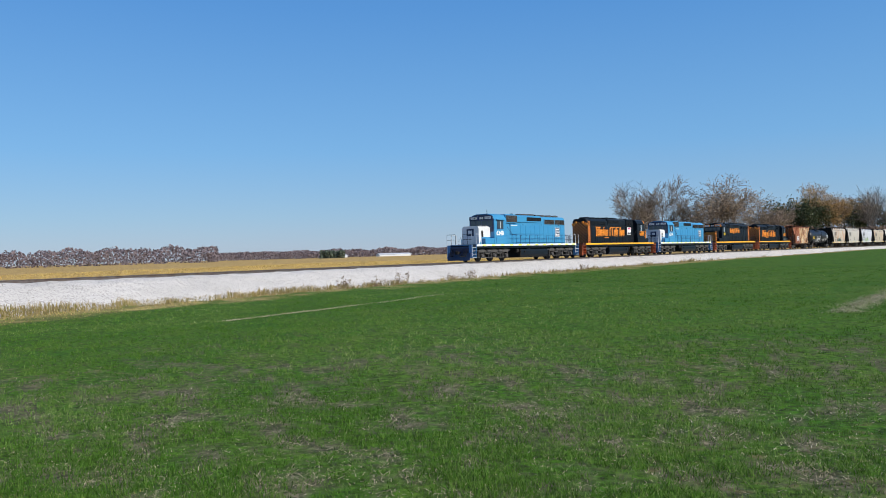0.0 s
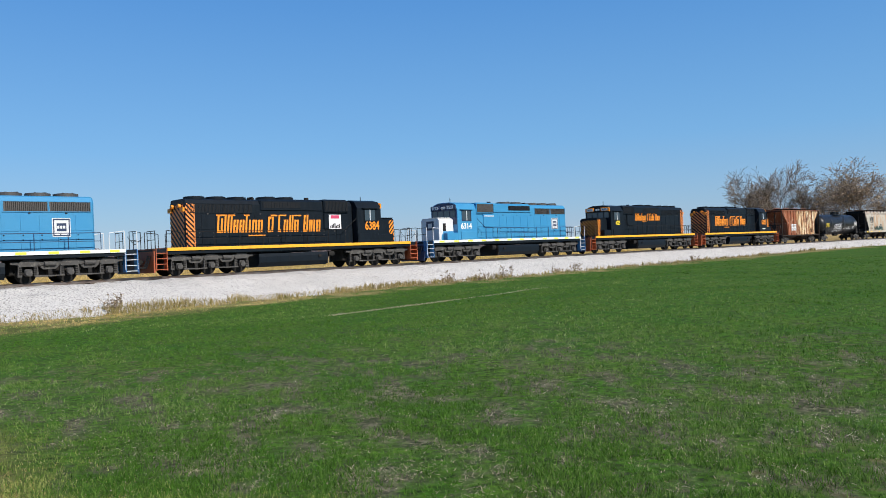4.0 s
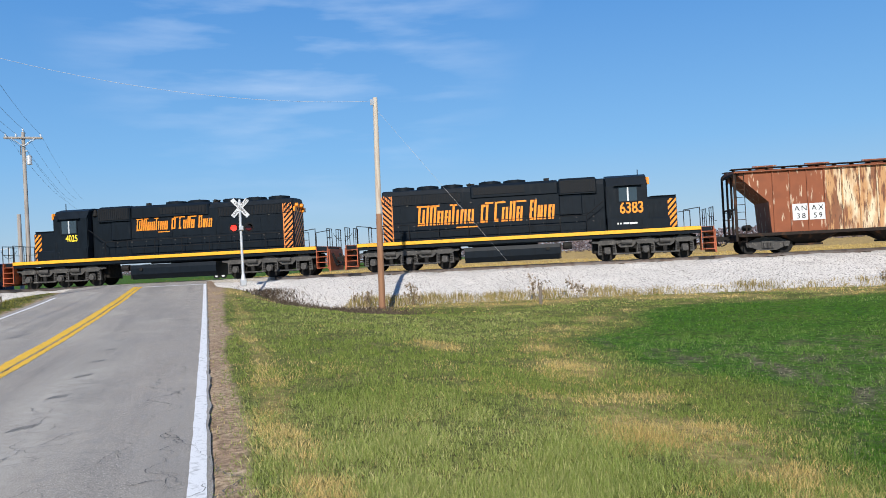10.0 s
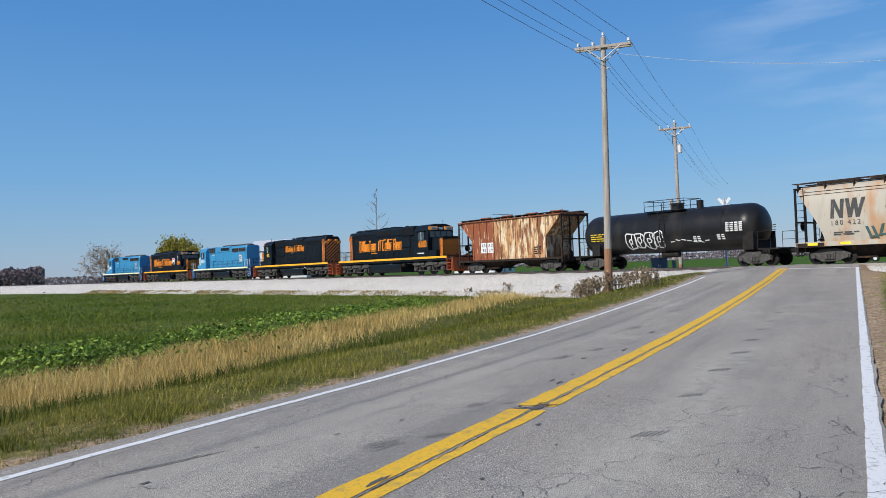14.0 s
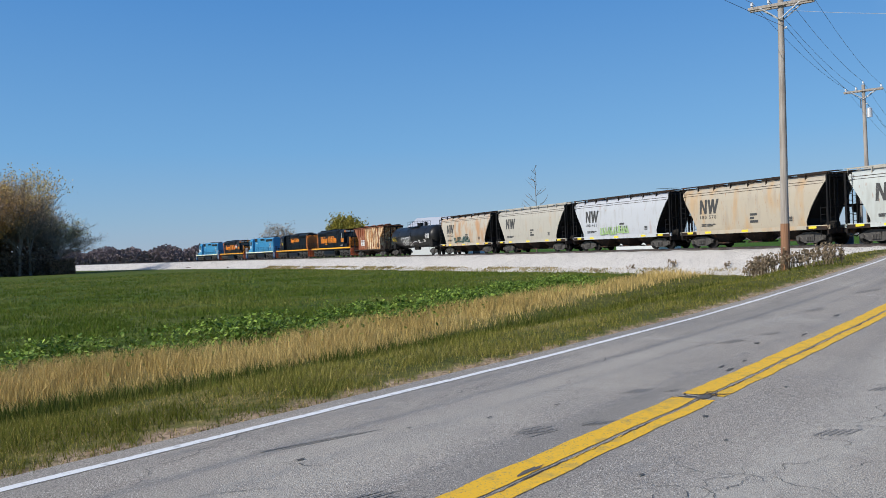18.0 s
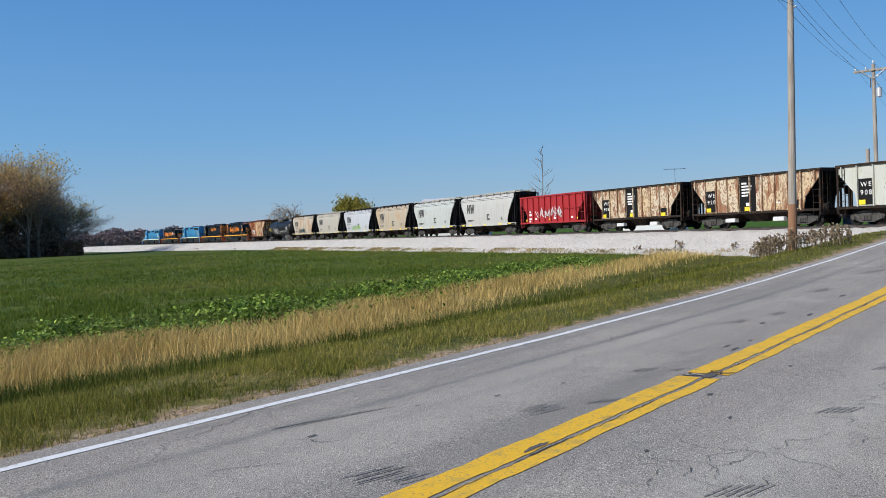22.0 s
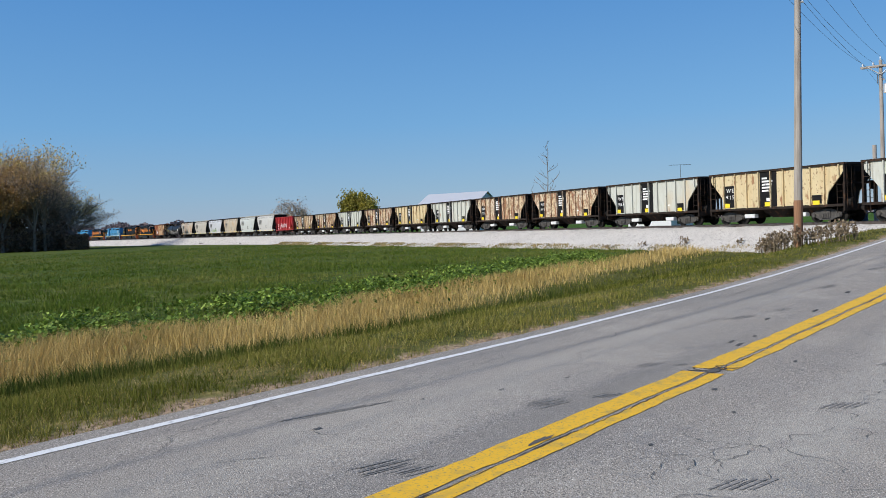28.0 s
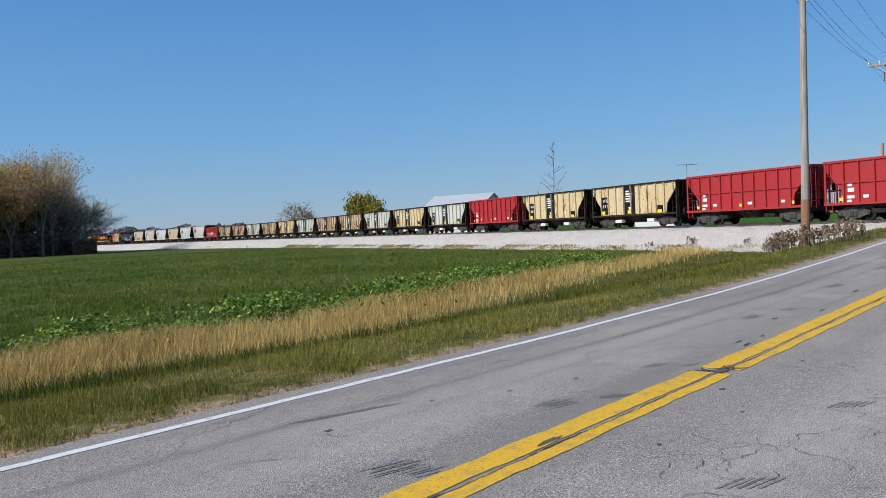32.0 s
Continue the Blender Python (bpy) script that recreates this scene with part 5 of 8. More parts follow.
def ladder(bm, x, y, z0, z1, w=0.42, axis="x", r=0.016):
    n = int((z1 - z0) / 0.38)
    o = Vector((w / 2, 0, 0)) if axis == "x" else Vector((0, w / 2, 0))
    c = Vector((x, y, 0))
    for s in (-1, 1):
        tube(bm, c + o * s + Vector((0, 0, z0)), c + o * s + Vector((0, 0, z1)), r * 1.3, n=5)
    for i in range(n + 1):
        z = z0 + 0.12 + i * (z1 - z0 - 0.2) / max(n, 1)
        tube(bm, c - o + Vector((0, 0, z)), c + o + Vector((0, 0, z)), r, n=5)


def end_gear(car, l, z_top, key, rail_mat, dark=CARBLK, half=1.46):
    """Posts, ladders, platform and brake wheel at both ends of a hopper car."""
    e = l / 2 - 0.62
    def posts(bm):
        for s in (-1, 1):
            for t in (-1, 1):
                box(bm, s * e - 0.05, s * e + 0.05, t * half - 0.05, t * half + 0.05, 1.0, z_top)
            box(bm, s * e - 0.05, s * e + 0.05, -half, half, z_top - 0.12, z_top)
            box(bm, s * e - 0.04, s * e + 0.04, -half, half, 2.35, 2.45)
            for t in (-0.5, 0.5):
                box(bm, s * (e - 0.05) - 0.05, s * (e - 0.05) + 0.05, t - 0.05, t + 0.05, 1.0, z_top - 0.1)
    cmulti(key + "posts", "end_post", posts, rail_mat, car)
    for sx in (-1, 1):
        cpart((key, "ladder"), "ladder", lambda bm: ladder(bm, 0, 0, 0.55, z_top), rail_mat, car, pose(sx * (e - 0.28), sx * (half + 0.04), 0))
        cpart((key, "ladder", 2), "ladder", lambda bm: ladder(bm, 0, 0, 0.55, 2.4), rail_mat, car, pose(sx * (e - 0.28), -sx * (half + 0.04), 0))
        cpart((key, "ladder", 3), "ladder", lambda bm: ladder(bm, 0, 0, 0.9, z_top, axis="y"), rail_mat, car, pose(sx * (e + 0.07), -sx * (half - 0.35), 0))
        cpart((key, "deck"), "end_platform", lambda bm: (box(bm, -1.5, 0, -half, half, 0.98, 1.06), box(bm, -0.04, 0.04, -1.5, 1.5, 0.70, 1.06)), DARKRUST, car, pose(sx * e, 0, 0, 0, 0, 0 if sx > 0 else 180))
    cpart((key, "bw"), "brake_wheel", lambda bm: (tube(bm, (0.08, 0.5, 2.2), (0.13, 0.5, 2.2), 0.28, n=14), tube(bm, (0, 0.5, 2.2), (0.14, 0.5, 2.2), 0.06, n=8)), UNDER, car, pose(e, 0, 0))
    cpart((key, "bc"), "brake_cylinder", lambda bm: (tube(bm, (-0.9, -0.7, 1.4), (-0.9, 0.3, 1.4), 0.17, n=10), tube(bm, (-0.9, 0.3, 1.4), (-0.9, 0.8, 1.4), 0.04, n=6)), UNDER, car, pose(e, 0, 0))
    cpart((key, "br"), "brake_reservoir", lambda bm: (tube(bm, (0.5, -0.1, 1.3), (1.3, -0.1, 1.3), 0.22, n=12), box(bm, 0.6, 0.7, -0.35, 0.15, 1.04, 1.3)), UNDER, car, pose(-e, 0, 0))
    def centre(bm):
        box(bm, -l / 2 + 0.6, l / 2 - 0.6, -0.22, 0.22, 0.70, 1.02)
    cpart(key + "sill", "centre_sill", centre, DARKRUST, car)
    for s in (-1, 1):
        coupler(car, s * (l / 2 - 0.68), s)
        car_truck(car, s * (l / 2 - 2.25))


def covered_hopper_rusty():
    """The older ribbed covered hopper with rust-brown and cream panels."""
    l = 13.3
    C = thing("covered_hopper", "rusty brown and cream ribbed covered hopper wagon in the train", "rail wagon", "wagons of the train")
    def bodyfn(x0, x1):
        def make(bm):
            full = [(-5.8, 4.30), (5.8, 4.30), (5.8, 4.1), (4.35, 2.7), (4.25, 1.05), (-4.25, 1.05), (-4.35, 2.7), (-5.8, 4.1)]
            if x1 > 0:
                poly = [(0, 1.05), (4.25, 1.05), (4.35, 2.7), (5.8, 4.1), (5.8, 4.30), (0, 4.30)]
            else:
                poly = [(0, 4.30), (-5.8, 4.30), (-5.8, 4.1), (-4.35, 2.7), (-4.25, 1.05), (0, 1.05)]
            poly = [((x + (1.5 if x == 0 else 0)), z) for x, z in poly]
            prism(bm, poly, -1.46, 1.46)
        return make
    b1 = cpart("ch_front", "front_body", bodyfn(0, 1), HBROWN, C, label="rust-brown body half")
    b2 = cpart("ch_rear", "rear_body", bodyfn(-1, 0), HCREAM, C, label="cream body half with rust stains")
    xs = [4.1 - i * 0.85 for i in range(11)]
    for i, x in enumerate(xs):
        cmulti("ch_rib", "rib", lambda bm: ribs(bm, [0], 1.46, 1.05, 4.28, 0.07, 0.06), HBROWN if i < 4 else HCREAM, b1 if i < 4 else b2, pose(x, 0, 0))
    bm = B()
    prism(bm, [(-1.6, 4.28), (1.6, 4.28), (1.6, 4.34), (0.6, 4.46), (-0.6, 4.46), (-1.6, 4.34)], -6.05, 6.05, "x")
    part("roof", bm, HBROWN, C)
    bm = B()
    for y in (-0.9, 0.9):
        box(bm, -6.05, 6.05, y - 0.3, y + 0.3, 4.50, 4.54)
    multi("roof_walk", bm, DARKRUST, C)
    bm = B()
    for y in (-0.9, 0.9):
        for i in range(15):
            box(bm, -5.95 + i * 0.845, -5.91 + i * 0.845, y - 0.3, y + 0.3, 4.36, 4.50)
    multi("walk_bracket", bm, DARKRUST, C)
    for x in (-4.2, -1.5, 1.4, 4.1):
        cpart("hatch", "roof_hatch", lambda bm: (tube(bm, (0, 0, 4.38), (0, 0, 4.62), 0.45, n=14), tube(bm, (0, 0, 4.62), (0, 0, 4.68), 0.52, 0.42, n=14), box(bm, -0.62, 0.62, -0.06, 0.06, 4.66, 4.72)), HBROWN, C, pose(x, 0, 0))
    for x in (-2.3, 2.3):
        cpart("ch_gate", "discharge_gate", lambda bm: (stack(bm, [(0.36, 0.55, 0.6), (1.06, 1.7, 1.3)]), box(bm, -0.7, 0.7, -0.9, 0.9, 0.34, 0.44)), DARKRUST, C, pose(x, 0, 0))
    bm = B()
    for s in (-1, 1):
        box(bm, -5.95, 5.95, s * 1.47 - 0.06, s * 1.47 + 0.06, 0.92, 1.08)
    multi("side_sill", bm, DARKRUST, C)
    for x0, t1, t2 in ((3.20, "AN", "38"), (2.37, "AX", "59")):
        bm = B()
        for s in (-1, 1):
            box(bm, s * (x0 - 0.42) - 0.41, s * (x0 - 0.42) + 0.41, s * 1.47 - 0.008, s * 1.47 + 0.008, 1.65, 2.50)
        multi("number_panel", bm, WHITE, C)
        for tx, z in ((t1, 2.14), (t2, 1.74)):
            cu_x = x0 - 0.42
            lettering_one(tx, 0.38, CARBLK, C, cu_x, z, 1.482)
    bm = B()
    bars(bm, [[0.75], [0.2, 0.2, 0.2], [0.3, 0.28], [0.75]], 1.465, -3.1, 1.95, 0.10, 0.06)
    both_sides(bm)
    multi("data_mark", bm, CARBLK, C)
    end_gear(C, l, 4.26, "ch", DARKRUST)
    return C


def lettering_one(text, size, material, parent, x, z, y):
    """Characters at +x on the near side and at the mirrored place on the far side."""
    cu = bpy.data.curves.new("lettering", "FONT")
    cu.body, cu.size, cu.align_x, cu.extrude, cu.space_character = text, size, "CENTER", 0.003, 1.4
    tmp = bpy.data.objects.new("lettering", cu)
    scene.collection.objects.link(tmp)
    me = bpy.data.meshes.new_from_object(tmp)
    bpy.data.objects.remove(tmp)
    me.materials.append(material)
    for sgn in (1, -1):
        ob = new("lettering", me)
        ob.parent = parent
        ob.matrix_basis = pose(sgn * x, sgn * y, z, 90, 0, 180 if sgn > 0 else 0)


def tank_car():
    l = 16.8
    C = thing("tank_wagon", "black cylindrical tank wagon with white spray-painted scrawl", "rail wagon", "wagons of the train")
    def shell(bm):
        n, R = 32, 1.42
        prof = [(x + 0.45, r) for x, r in ((-6.85, 0.0), (-6.82, 0.5), (-6.7, 0.92), (-6.5, 1.2), (-6.2, 1.37), (-5.9, R), (0, R + 0.01), (5.9, R), (6.2, 1.37), (6.5, 1.2), (6.7, 0.92), (6.82, 0.5), (6.85, 0.0))]
        rings = []
        for x, r in prof:
            if r == 0:
                rings.append([bm.verts.new((x, 0, 2.45))])
            else:
                rings.append([bm.verts.new((x, r * math.cos(2 * math.pi * i / n), 2.45 + r * math.sin(2 * math.pi * i / n))) for i in range(n)])
        for a, b in zip(rings, rings[1:]):
            for i in range(n):
                j = (i + 1) % n
                if len(a) == 1:
                    bm.faces.new((a[0], b[j], b[i]))
                elif len(b) == 1:
                    bm.faces.new((a[i], a[j], b[0]))
                else:
                    bm.faces.new((a[i], a[j], b[j], b[i]))
        bmesh.ops.recalc_face_normals(bm, faces=bm.faces)
    cpart("tk_shell", "tank_shell", shell, TANKBLK, C, smooth=True)
    bm = B()
    for x in (-4.2, -1.4, 1.4, 4.2):
        tube(bm, (x - 0.02, 0, 2.45), (x + 0.02, 0, 2.45), 1.437, n=32)
    multi("weld_seam", bm, TANKBLK, C)
    bm = B()
    tube(bm, (-0.2, 0, 3.8), (-0.2, 0, 4.22), 0.42, n=16)
    tube(bm, (-0.2, 0, 4.22), (-0.2, 0, 4.3), 0.46, n=16)
    tube(bm, (-1.9, 0, 3.8), (-1.9, 0, 4.35), 0.22, n=14)
    multi("dome", bm, TANKBLK, C)
    bm = B()
    for s in (-1, 1):
        rails_y(bm, s * 0.95, -1.3, 1.8, 3.80, 0.72, 0.85, 0.022)
    for x in (-1.3, 1.8):
        tube(bm, (x, -0.95, 4.52), (x, 0.95, 4.52), 0.022, n=5)
    box(bm, -1.3, 1.8, -0.98, -0.55, 3.79, 3.84)
    box(bm, -1.3, 1.8, 0.55, 0.98, 3.79, 3.84)
    part("top_platform", bm, TANKBLK, C)
    bm = B()
    for s in (-1, 1):
        ladder(bm, 0.1, s * 1.5, 0.6, 3.8)
    multi("ladder", bm, UNDER, C, by="side")
    bm = B()
    for s in (-1, 1):
        box(bm, s * 7.0 - 0.9, s * 7.0 + 0.4, -1.45, 1.45, 0.95, 1.05)
        prism(bm, [(-1.3, 1.0), (1.3, 1.0), (1.25, 2.1), (0.8, 1.5), (-0.8, 1.5), (-1.25, 2.1)], s * 5.9 - 0.35, s * 5.9 + 0.35, "x")
        box(bm, s * 7.3 - 0.05, s * 7.3 + 0.05, -1.45, 1.45, 0.72, 1.05)
        rails_y(bm, 1.42, s * 7.0 - 0.4, s * 7.0 + 0.4, 1.05, 1.0, 0.8, 0.018)
        rails_y(bm, -1.42, s * 7.0 - 0.4, s * 7.0 + 0.4, 1.05, 1.0, 0.8, 0.018)
    multi("end_frame", bm, UNDER, C, by="end")
    bm = B()
    box(bm, -7.4, -5.0, -0.22, 0.22, 0.70, 1.02)
    box(bm, 5.0, 7.4, -0.22, 0.22, 0.70, 1.02)
    tube(bm, (-0.4, 0.3, 0.9), (0.9, 0.3, 0.9), 0.2, n=10)
    multi("draft_sill", bm, UNDER, C)
    # scrawl and lettering, wrapped on the shell
    def wrap(bm, x, z, w, h, tilt=0.0):
        def yz(zz):
            return math.sqrt(max(1.45 ** 2 - (zz - 2.45) ** 2, 0.01))
        vs = []
        for u, v in ((-w / 2, -h / 2), (w / 2, -h / 2), (w / 2, h / 2), (-w / 2, h / 2)):
            c, s = math.cos(tilt), math.sin(tilt)
            px, pz = x + u * c - v * s, z + u * s + v * c
            vs.append(bm.verts.new((px, yz(pz), pz)))
        bm.faces.new(vs)
    bm = B()
    rng = random.Random(5)
    for k in range(4):                                    # outlined block characters
        cx, cz = 2.72 - k * 0.76, 1.88 + 0.05 * (k % 2)
        for rx, rz, n in ((0.42, 0.54, 11), (0.13 + 0.03 * (k % 3), 0.15 + 0.05 * (k % 2), 6)):
            ring = [(cx + rx * math.copysign(abs(math.cos(2 * math.pi * i / n)) ** 0.6, math.cos(2 * math.pi * i / n)) * rng.uniform(0.8, 1.12),
                     cz + rz * math.copysign(abs(math.sin(2 * math.pi * i / n)) ** 0.6, math.sin(2 * math.pi * i / n)) * rng.uniform(0.8, 1.1)) for i in range(n)]
            for (xa, za), (xb, zb) in zip(ring, ring[1:] + ring[:1]):
                wrap(bm, (xa + xb) / 2, (za + zb) / 2, math.hypot(xb - xa, zb - za) + 0.05, 0.075, math.atan2(zb - za, xb - xa))
        wrap(bm, cx + 0.1, cz - 0.3, 0.07, 0.34, rng.uniform(-0.3, 0.3))
        wrap(bm, cx - 0.12, cz + 0.3, 0.07, 0.3, rng.uniform(-0.3, 0.3))
    for k in range(7):
        wrap(bm, -0.6 - k * 0.42, 1.72 + 0.1 * math.sin(k), 0.34, 0.06, rng.uniform(-0.4, 0.4))
    both_sides(bm)
    multi("spray_stroke", bm, WHITE, C, "white spray-painted scrawl")
    bm = B()
    for r, ws in enumerate(((0.22, 0.3, 0.3, 0.22), (0.42, 0.5), (0.5, 0.6), (0.4, 0.3, 0.5))):
        px = 6.2
        for w in ws:
            wrap(bm, px - w / 2, 2.5 - r * 0.15, w, 0.05)
            px -= w + 0.08
    both_sides(bm)
    multi("lettering_bar", bm, TAGYELLOW, C)
    bm = B()
    for x0, z0, n in ((-4.65, 2.68, 5), (-2.3, 1.95, 3), (-4.0, 1.98, 3)):
        for r in range(n):
            for q in range(4 if n > 4 else 2):
                wrap(bm, x0 - q * 0.3, z0 - r * 0.12, 0.22, 0.07)
    both_sides(bm)
    multi("data_mark", bm, TEXTWHITE, C)
    for s in (-1, 1):
        coupler(C, s * (l / 2 - 0.68), s)
        car_truck(C, s * (l / 2 - 2.2))
    return C


def hopper_round(tone, spray, seed, number):
    """A smooth curved-side covered hopper with open end cages."""
    l = 13.85
    C = thing("covered_hopper", ("rust-streaked cream", "dull bone-white", "pale blue-white", "tan rust-stained", "pale green-white", "off-white")[tone] + " curved-side covered hopper wagon in the train", "rail wagon", "wagons of the train")
    mat = NTONE[tone]
    def side(bm):
        sec = [(1.44, 1.22), (1.50, 1.5), (1.53, 2.4), (1.52, 3.3), (1.45, 3.85), (1.27, 4.2), (0.9, 4.42), (0.0, 4.5)]
        def end_x(z):
            return 4.75 if z < 1.75 else min(4.75 + (z - 1.75) * 0.62, 6.25)
        rows = []
        for y, z in sec:
            e = end_x(z)
            rows.append([(x, y, z) for x in (-e, -e * 0.5, 0, e * 0.5, e)])
        for s in (1, -1):
            vs = [[bm.verts.new((x, s * y, z)) for x, y, z in r] for r in rows]
            for a, b in zip(vs, vs[1:]):
                for i in range(4):
                    bm.faces.new((a[i], a[i + 1], b[i + 1], b[i]))
        bmesh.ops.remove_doubles(bm, verts=bm.verts, dist=0.001)
        bmesh.ops.recalc_face_normals(bm, faces=bm.faces)
    cpart("nh_side", "body_shell", side, mat, C, smooth=True)
    def slope(bm):
        for s in (-1, 1):
            q = [bm.verts.new(p) for p in ((s * 4.74, -1.43, 1.22), (s * 4.74, 1.43, 1.22), (s * 4.74, 1.5, 1.75), (s * 4.74, -1.5, 1.75))]
            r = [bm.verts.new(p) for p in ((s * 6.2, 1.30, 4.10), (s * 6.2, -1.30, 4.10))]
            bm.faces.new(q)
            bm.faces.new((q[3], q[2], r[0], r[1]))
            box(bm, min(s * 6.15, s * 6.25), max(s * 6.15, s * 6.25), -1.3, 1.3, 4.05, 4.42)
        bmesh.ops.recalc_face_normals(bm, faces=bm.faces)
    cmulti("nh_slope", "slope_sheet", slope, CARBLK, C, by="end")
    walkm = DARKRUST if tone in (0, 2, 3) else NTONE[1]
    cmulti("nh_rail", "roof_rail", lambda bm: [box(bm, -6.3, 6.3, q * 1.22 - 0.04, q * 1.22 + 0.04, 4.52, 4.60) for q in (-1, 1)], walkm, C)
    cmulti("nh_brk", "rail_bracket", lambda bm: [box(bm, -6.2 + i * 1.55, -6.14 + i * 1.55, q * 1.24 - 0.06, q * 1.24 + 0.06, 4.15, 4.52) for i in range(9) for q in (-1, 1)], walkm, C)
    cmulti("nh_walk", "roof_walk", lambda bm: [box(bm, -6.7, 6.7, y - 0.26, y + 0.26, 4.58, 4.62) for y in (-0.75, 0.75)], walkm, C)
    cmulti("nh_hatch", "trough_hatch", lambda bm: [box(bm, x - 1.2, x + 1.2, -0.3, 0.3, 4.48, 4.60, 0.02) for x in (-4.4, -1.5, 1.5, 4.4)], walkm, C)
    def sill(bm):
        for s in (-1, 1):
            box(bm, -6.4, 6.4, s * 1.46 - 0.05, s * 1.46 + 0.05, 1.0, 1.26)
    cmulti("nh_sill", "side_sill", sill, mat, C)
    cmulti("nh_lap", "plate_lap", lambda bm: [box(bm, -6.0, 6.0, *sorted((q * y, q * (y - 0.03))), z, z + 0.03) for q in (-1, 1) for y, z in ((1.455, 3.86), (1.375, 4.03))], DARKRUST, C)
    cmulti("nh_corner", "rusted_corner", lambda bm: [box(bm, p * 5.5 - 0.75, p * 5.5 + 0.75, *sorted((q * 1.44, q * 1.52)), 0.96, 1.20) for q in (-1, 1) for p in (-1, 1)], DARKRUST, C)
    for x in (-2.9, 0, 2.9):
        cpart("nh_gate", "discharge_gate", lambda bm: (stack(bm, [(0.35, 0.5, 0.55), (1.2, 1.35, 1.35)]), box(bm, -0.6, 0.6, -0.8, 0.8, 0.3, 0.4)), DARKRUST, C, pose(x, 0, 0))
    def tags(bm):
        for x in (-5.2, -3.2, 0.2, 3.6, 5.4):
            box(bm, x - 0.28, x + 0.28, 1.512, 1.522, 1.06, 1.20)
        both_sides(bm)
    cmulti("nh_tags", "reflector", tags, TAGYELLOW, C)
    def emblem(bm):                                        # two big slanted initials as plain strokes
        def stroke(x0, z0, x1, z1, w=0.20):
            vs = [bm.verts.new(p) for p in ((x0, 1.535, z0), (x0 - w, 1.535, z0), (x1 - w, 1.537, z1), (x1, 1.537, z1))]
            bm.faces.new(vs)
        z0, z1 = 2.48, 3.52
        for a, b in (((4.35, z0), (4.27, z1)), ((4.27, z1), (3.86, z0)), ((3.86, z0), (3.78, z1)), ((3.52, z1), (3.40, z0)), ((3.40, z0), (3.12, z1)), ((3.12, z1), (3.00, z0)), ((3.00, z0), (2.66, z1))):
            stroke(a[0], a[1], b[0], b[1])
        both_sides(bm)
    cmulti("nh_emblem", "emblem_stroke", emblem, TEXTDARK, C)
    def texts(bm):
        for x0, z, rows in ((-0.3, 2.30, [[0.62], [0.34], [0.66]]), (4.2, 1.75, [[0.5, 0.4, 0.3], [0.4, 0.6]]), (-3.4, 1.9, [[0.34], [0.34], [0.34]])):
            for r, ws in enumerate(rows):
                px = x0
                for w in ws:
                    h = 0.16 if z > 2 else 0.07
                    zz = z - r * h * 1.5
                    bm.faces.new([bm.verts.new(p) for p in ((px, 1.536, zz - h), (px - w, 1.536, zz - h), (px - w, 1.536, zz), (px, 1.536, zz))])
                    px -= w + 0.08
        both_sides(bm)
    cmulti("nh_text", "lettering_bar", texts, TEXTDARK, C)
    if number:
        lettering_one(number, 0.36, TEXTDARK, C, 3.55, 2.12, 1.545)
    if spray:
        bm = B()
        rng = random.Random(seed)
        x = 2.3
        for k in range(9):
            z = 1.32 + rng.uniform(0, 0.15)
            a = rng.uniform(-0.35, 0.35)
            for dx in (0, 0.3):
                bm.faces.new([bm.verts.new(p) for p in ((x - dx, 1.542, z), (x - dx - 0.15, 1.542, z), (x - dx - 0.15 + a, 1.542, z + 0.62), (x - dx + a, 1.542, z + 0.62))])
            bm.faces.new([bm.verts.new(p) for p in ((x, 1.543, z), (x - 0.4, 1.543, z + 0.06), (x - 0.4, 1.543, z + 0.14), (x, 1.543, z + 0.1))])
            x -= 0.42
        both_sides(bm)
        multi("spray_stroke", bm, spray, C, "spray-painted scrawl")
    end_gear(C, l, 4.32, "nh", CARBLK)
    return C


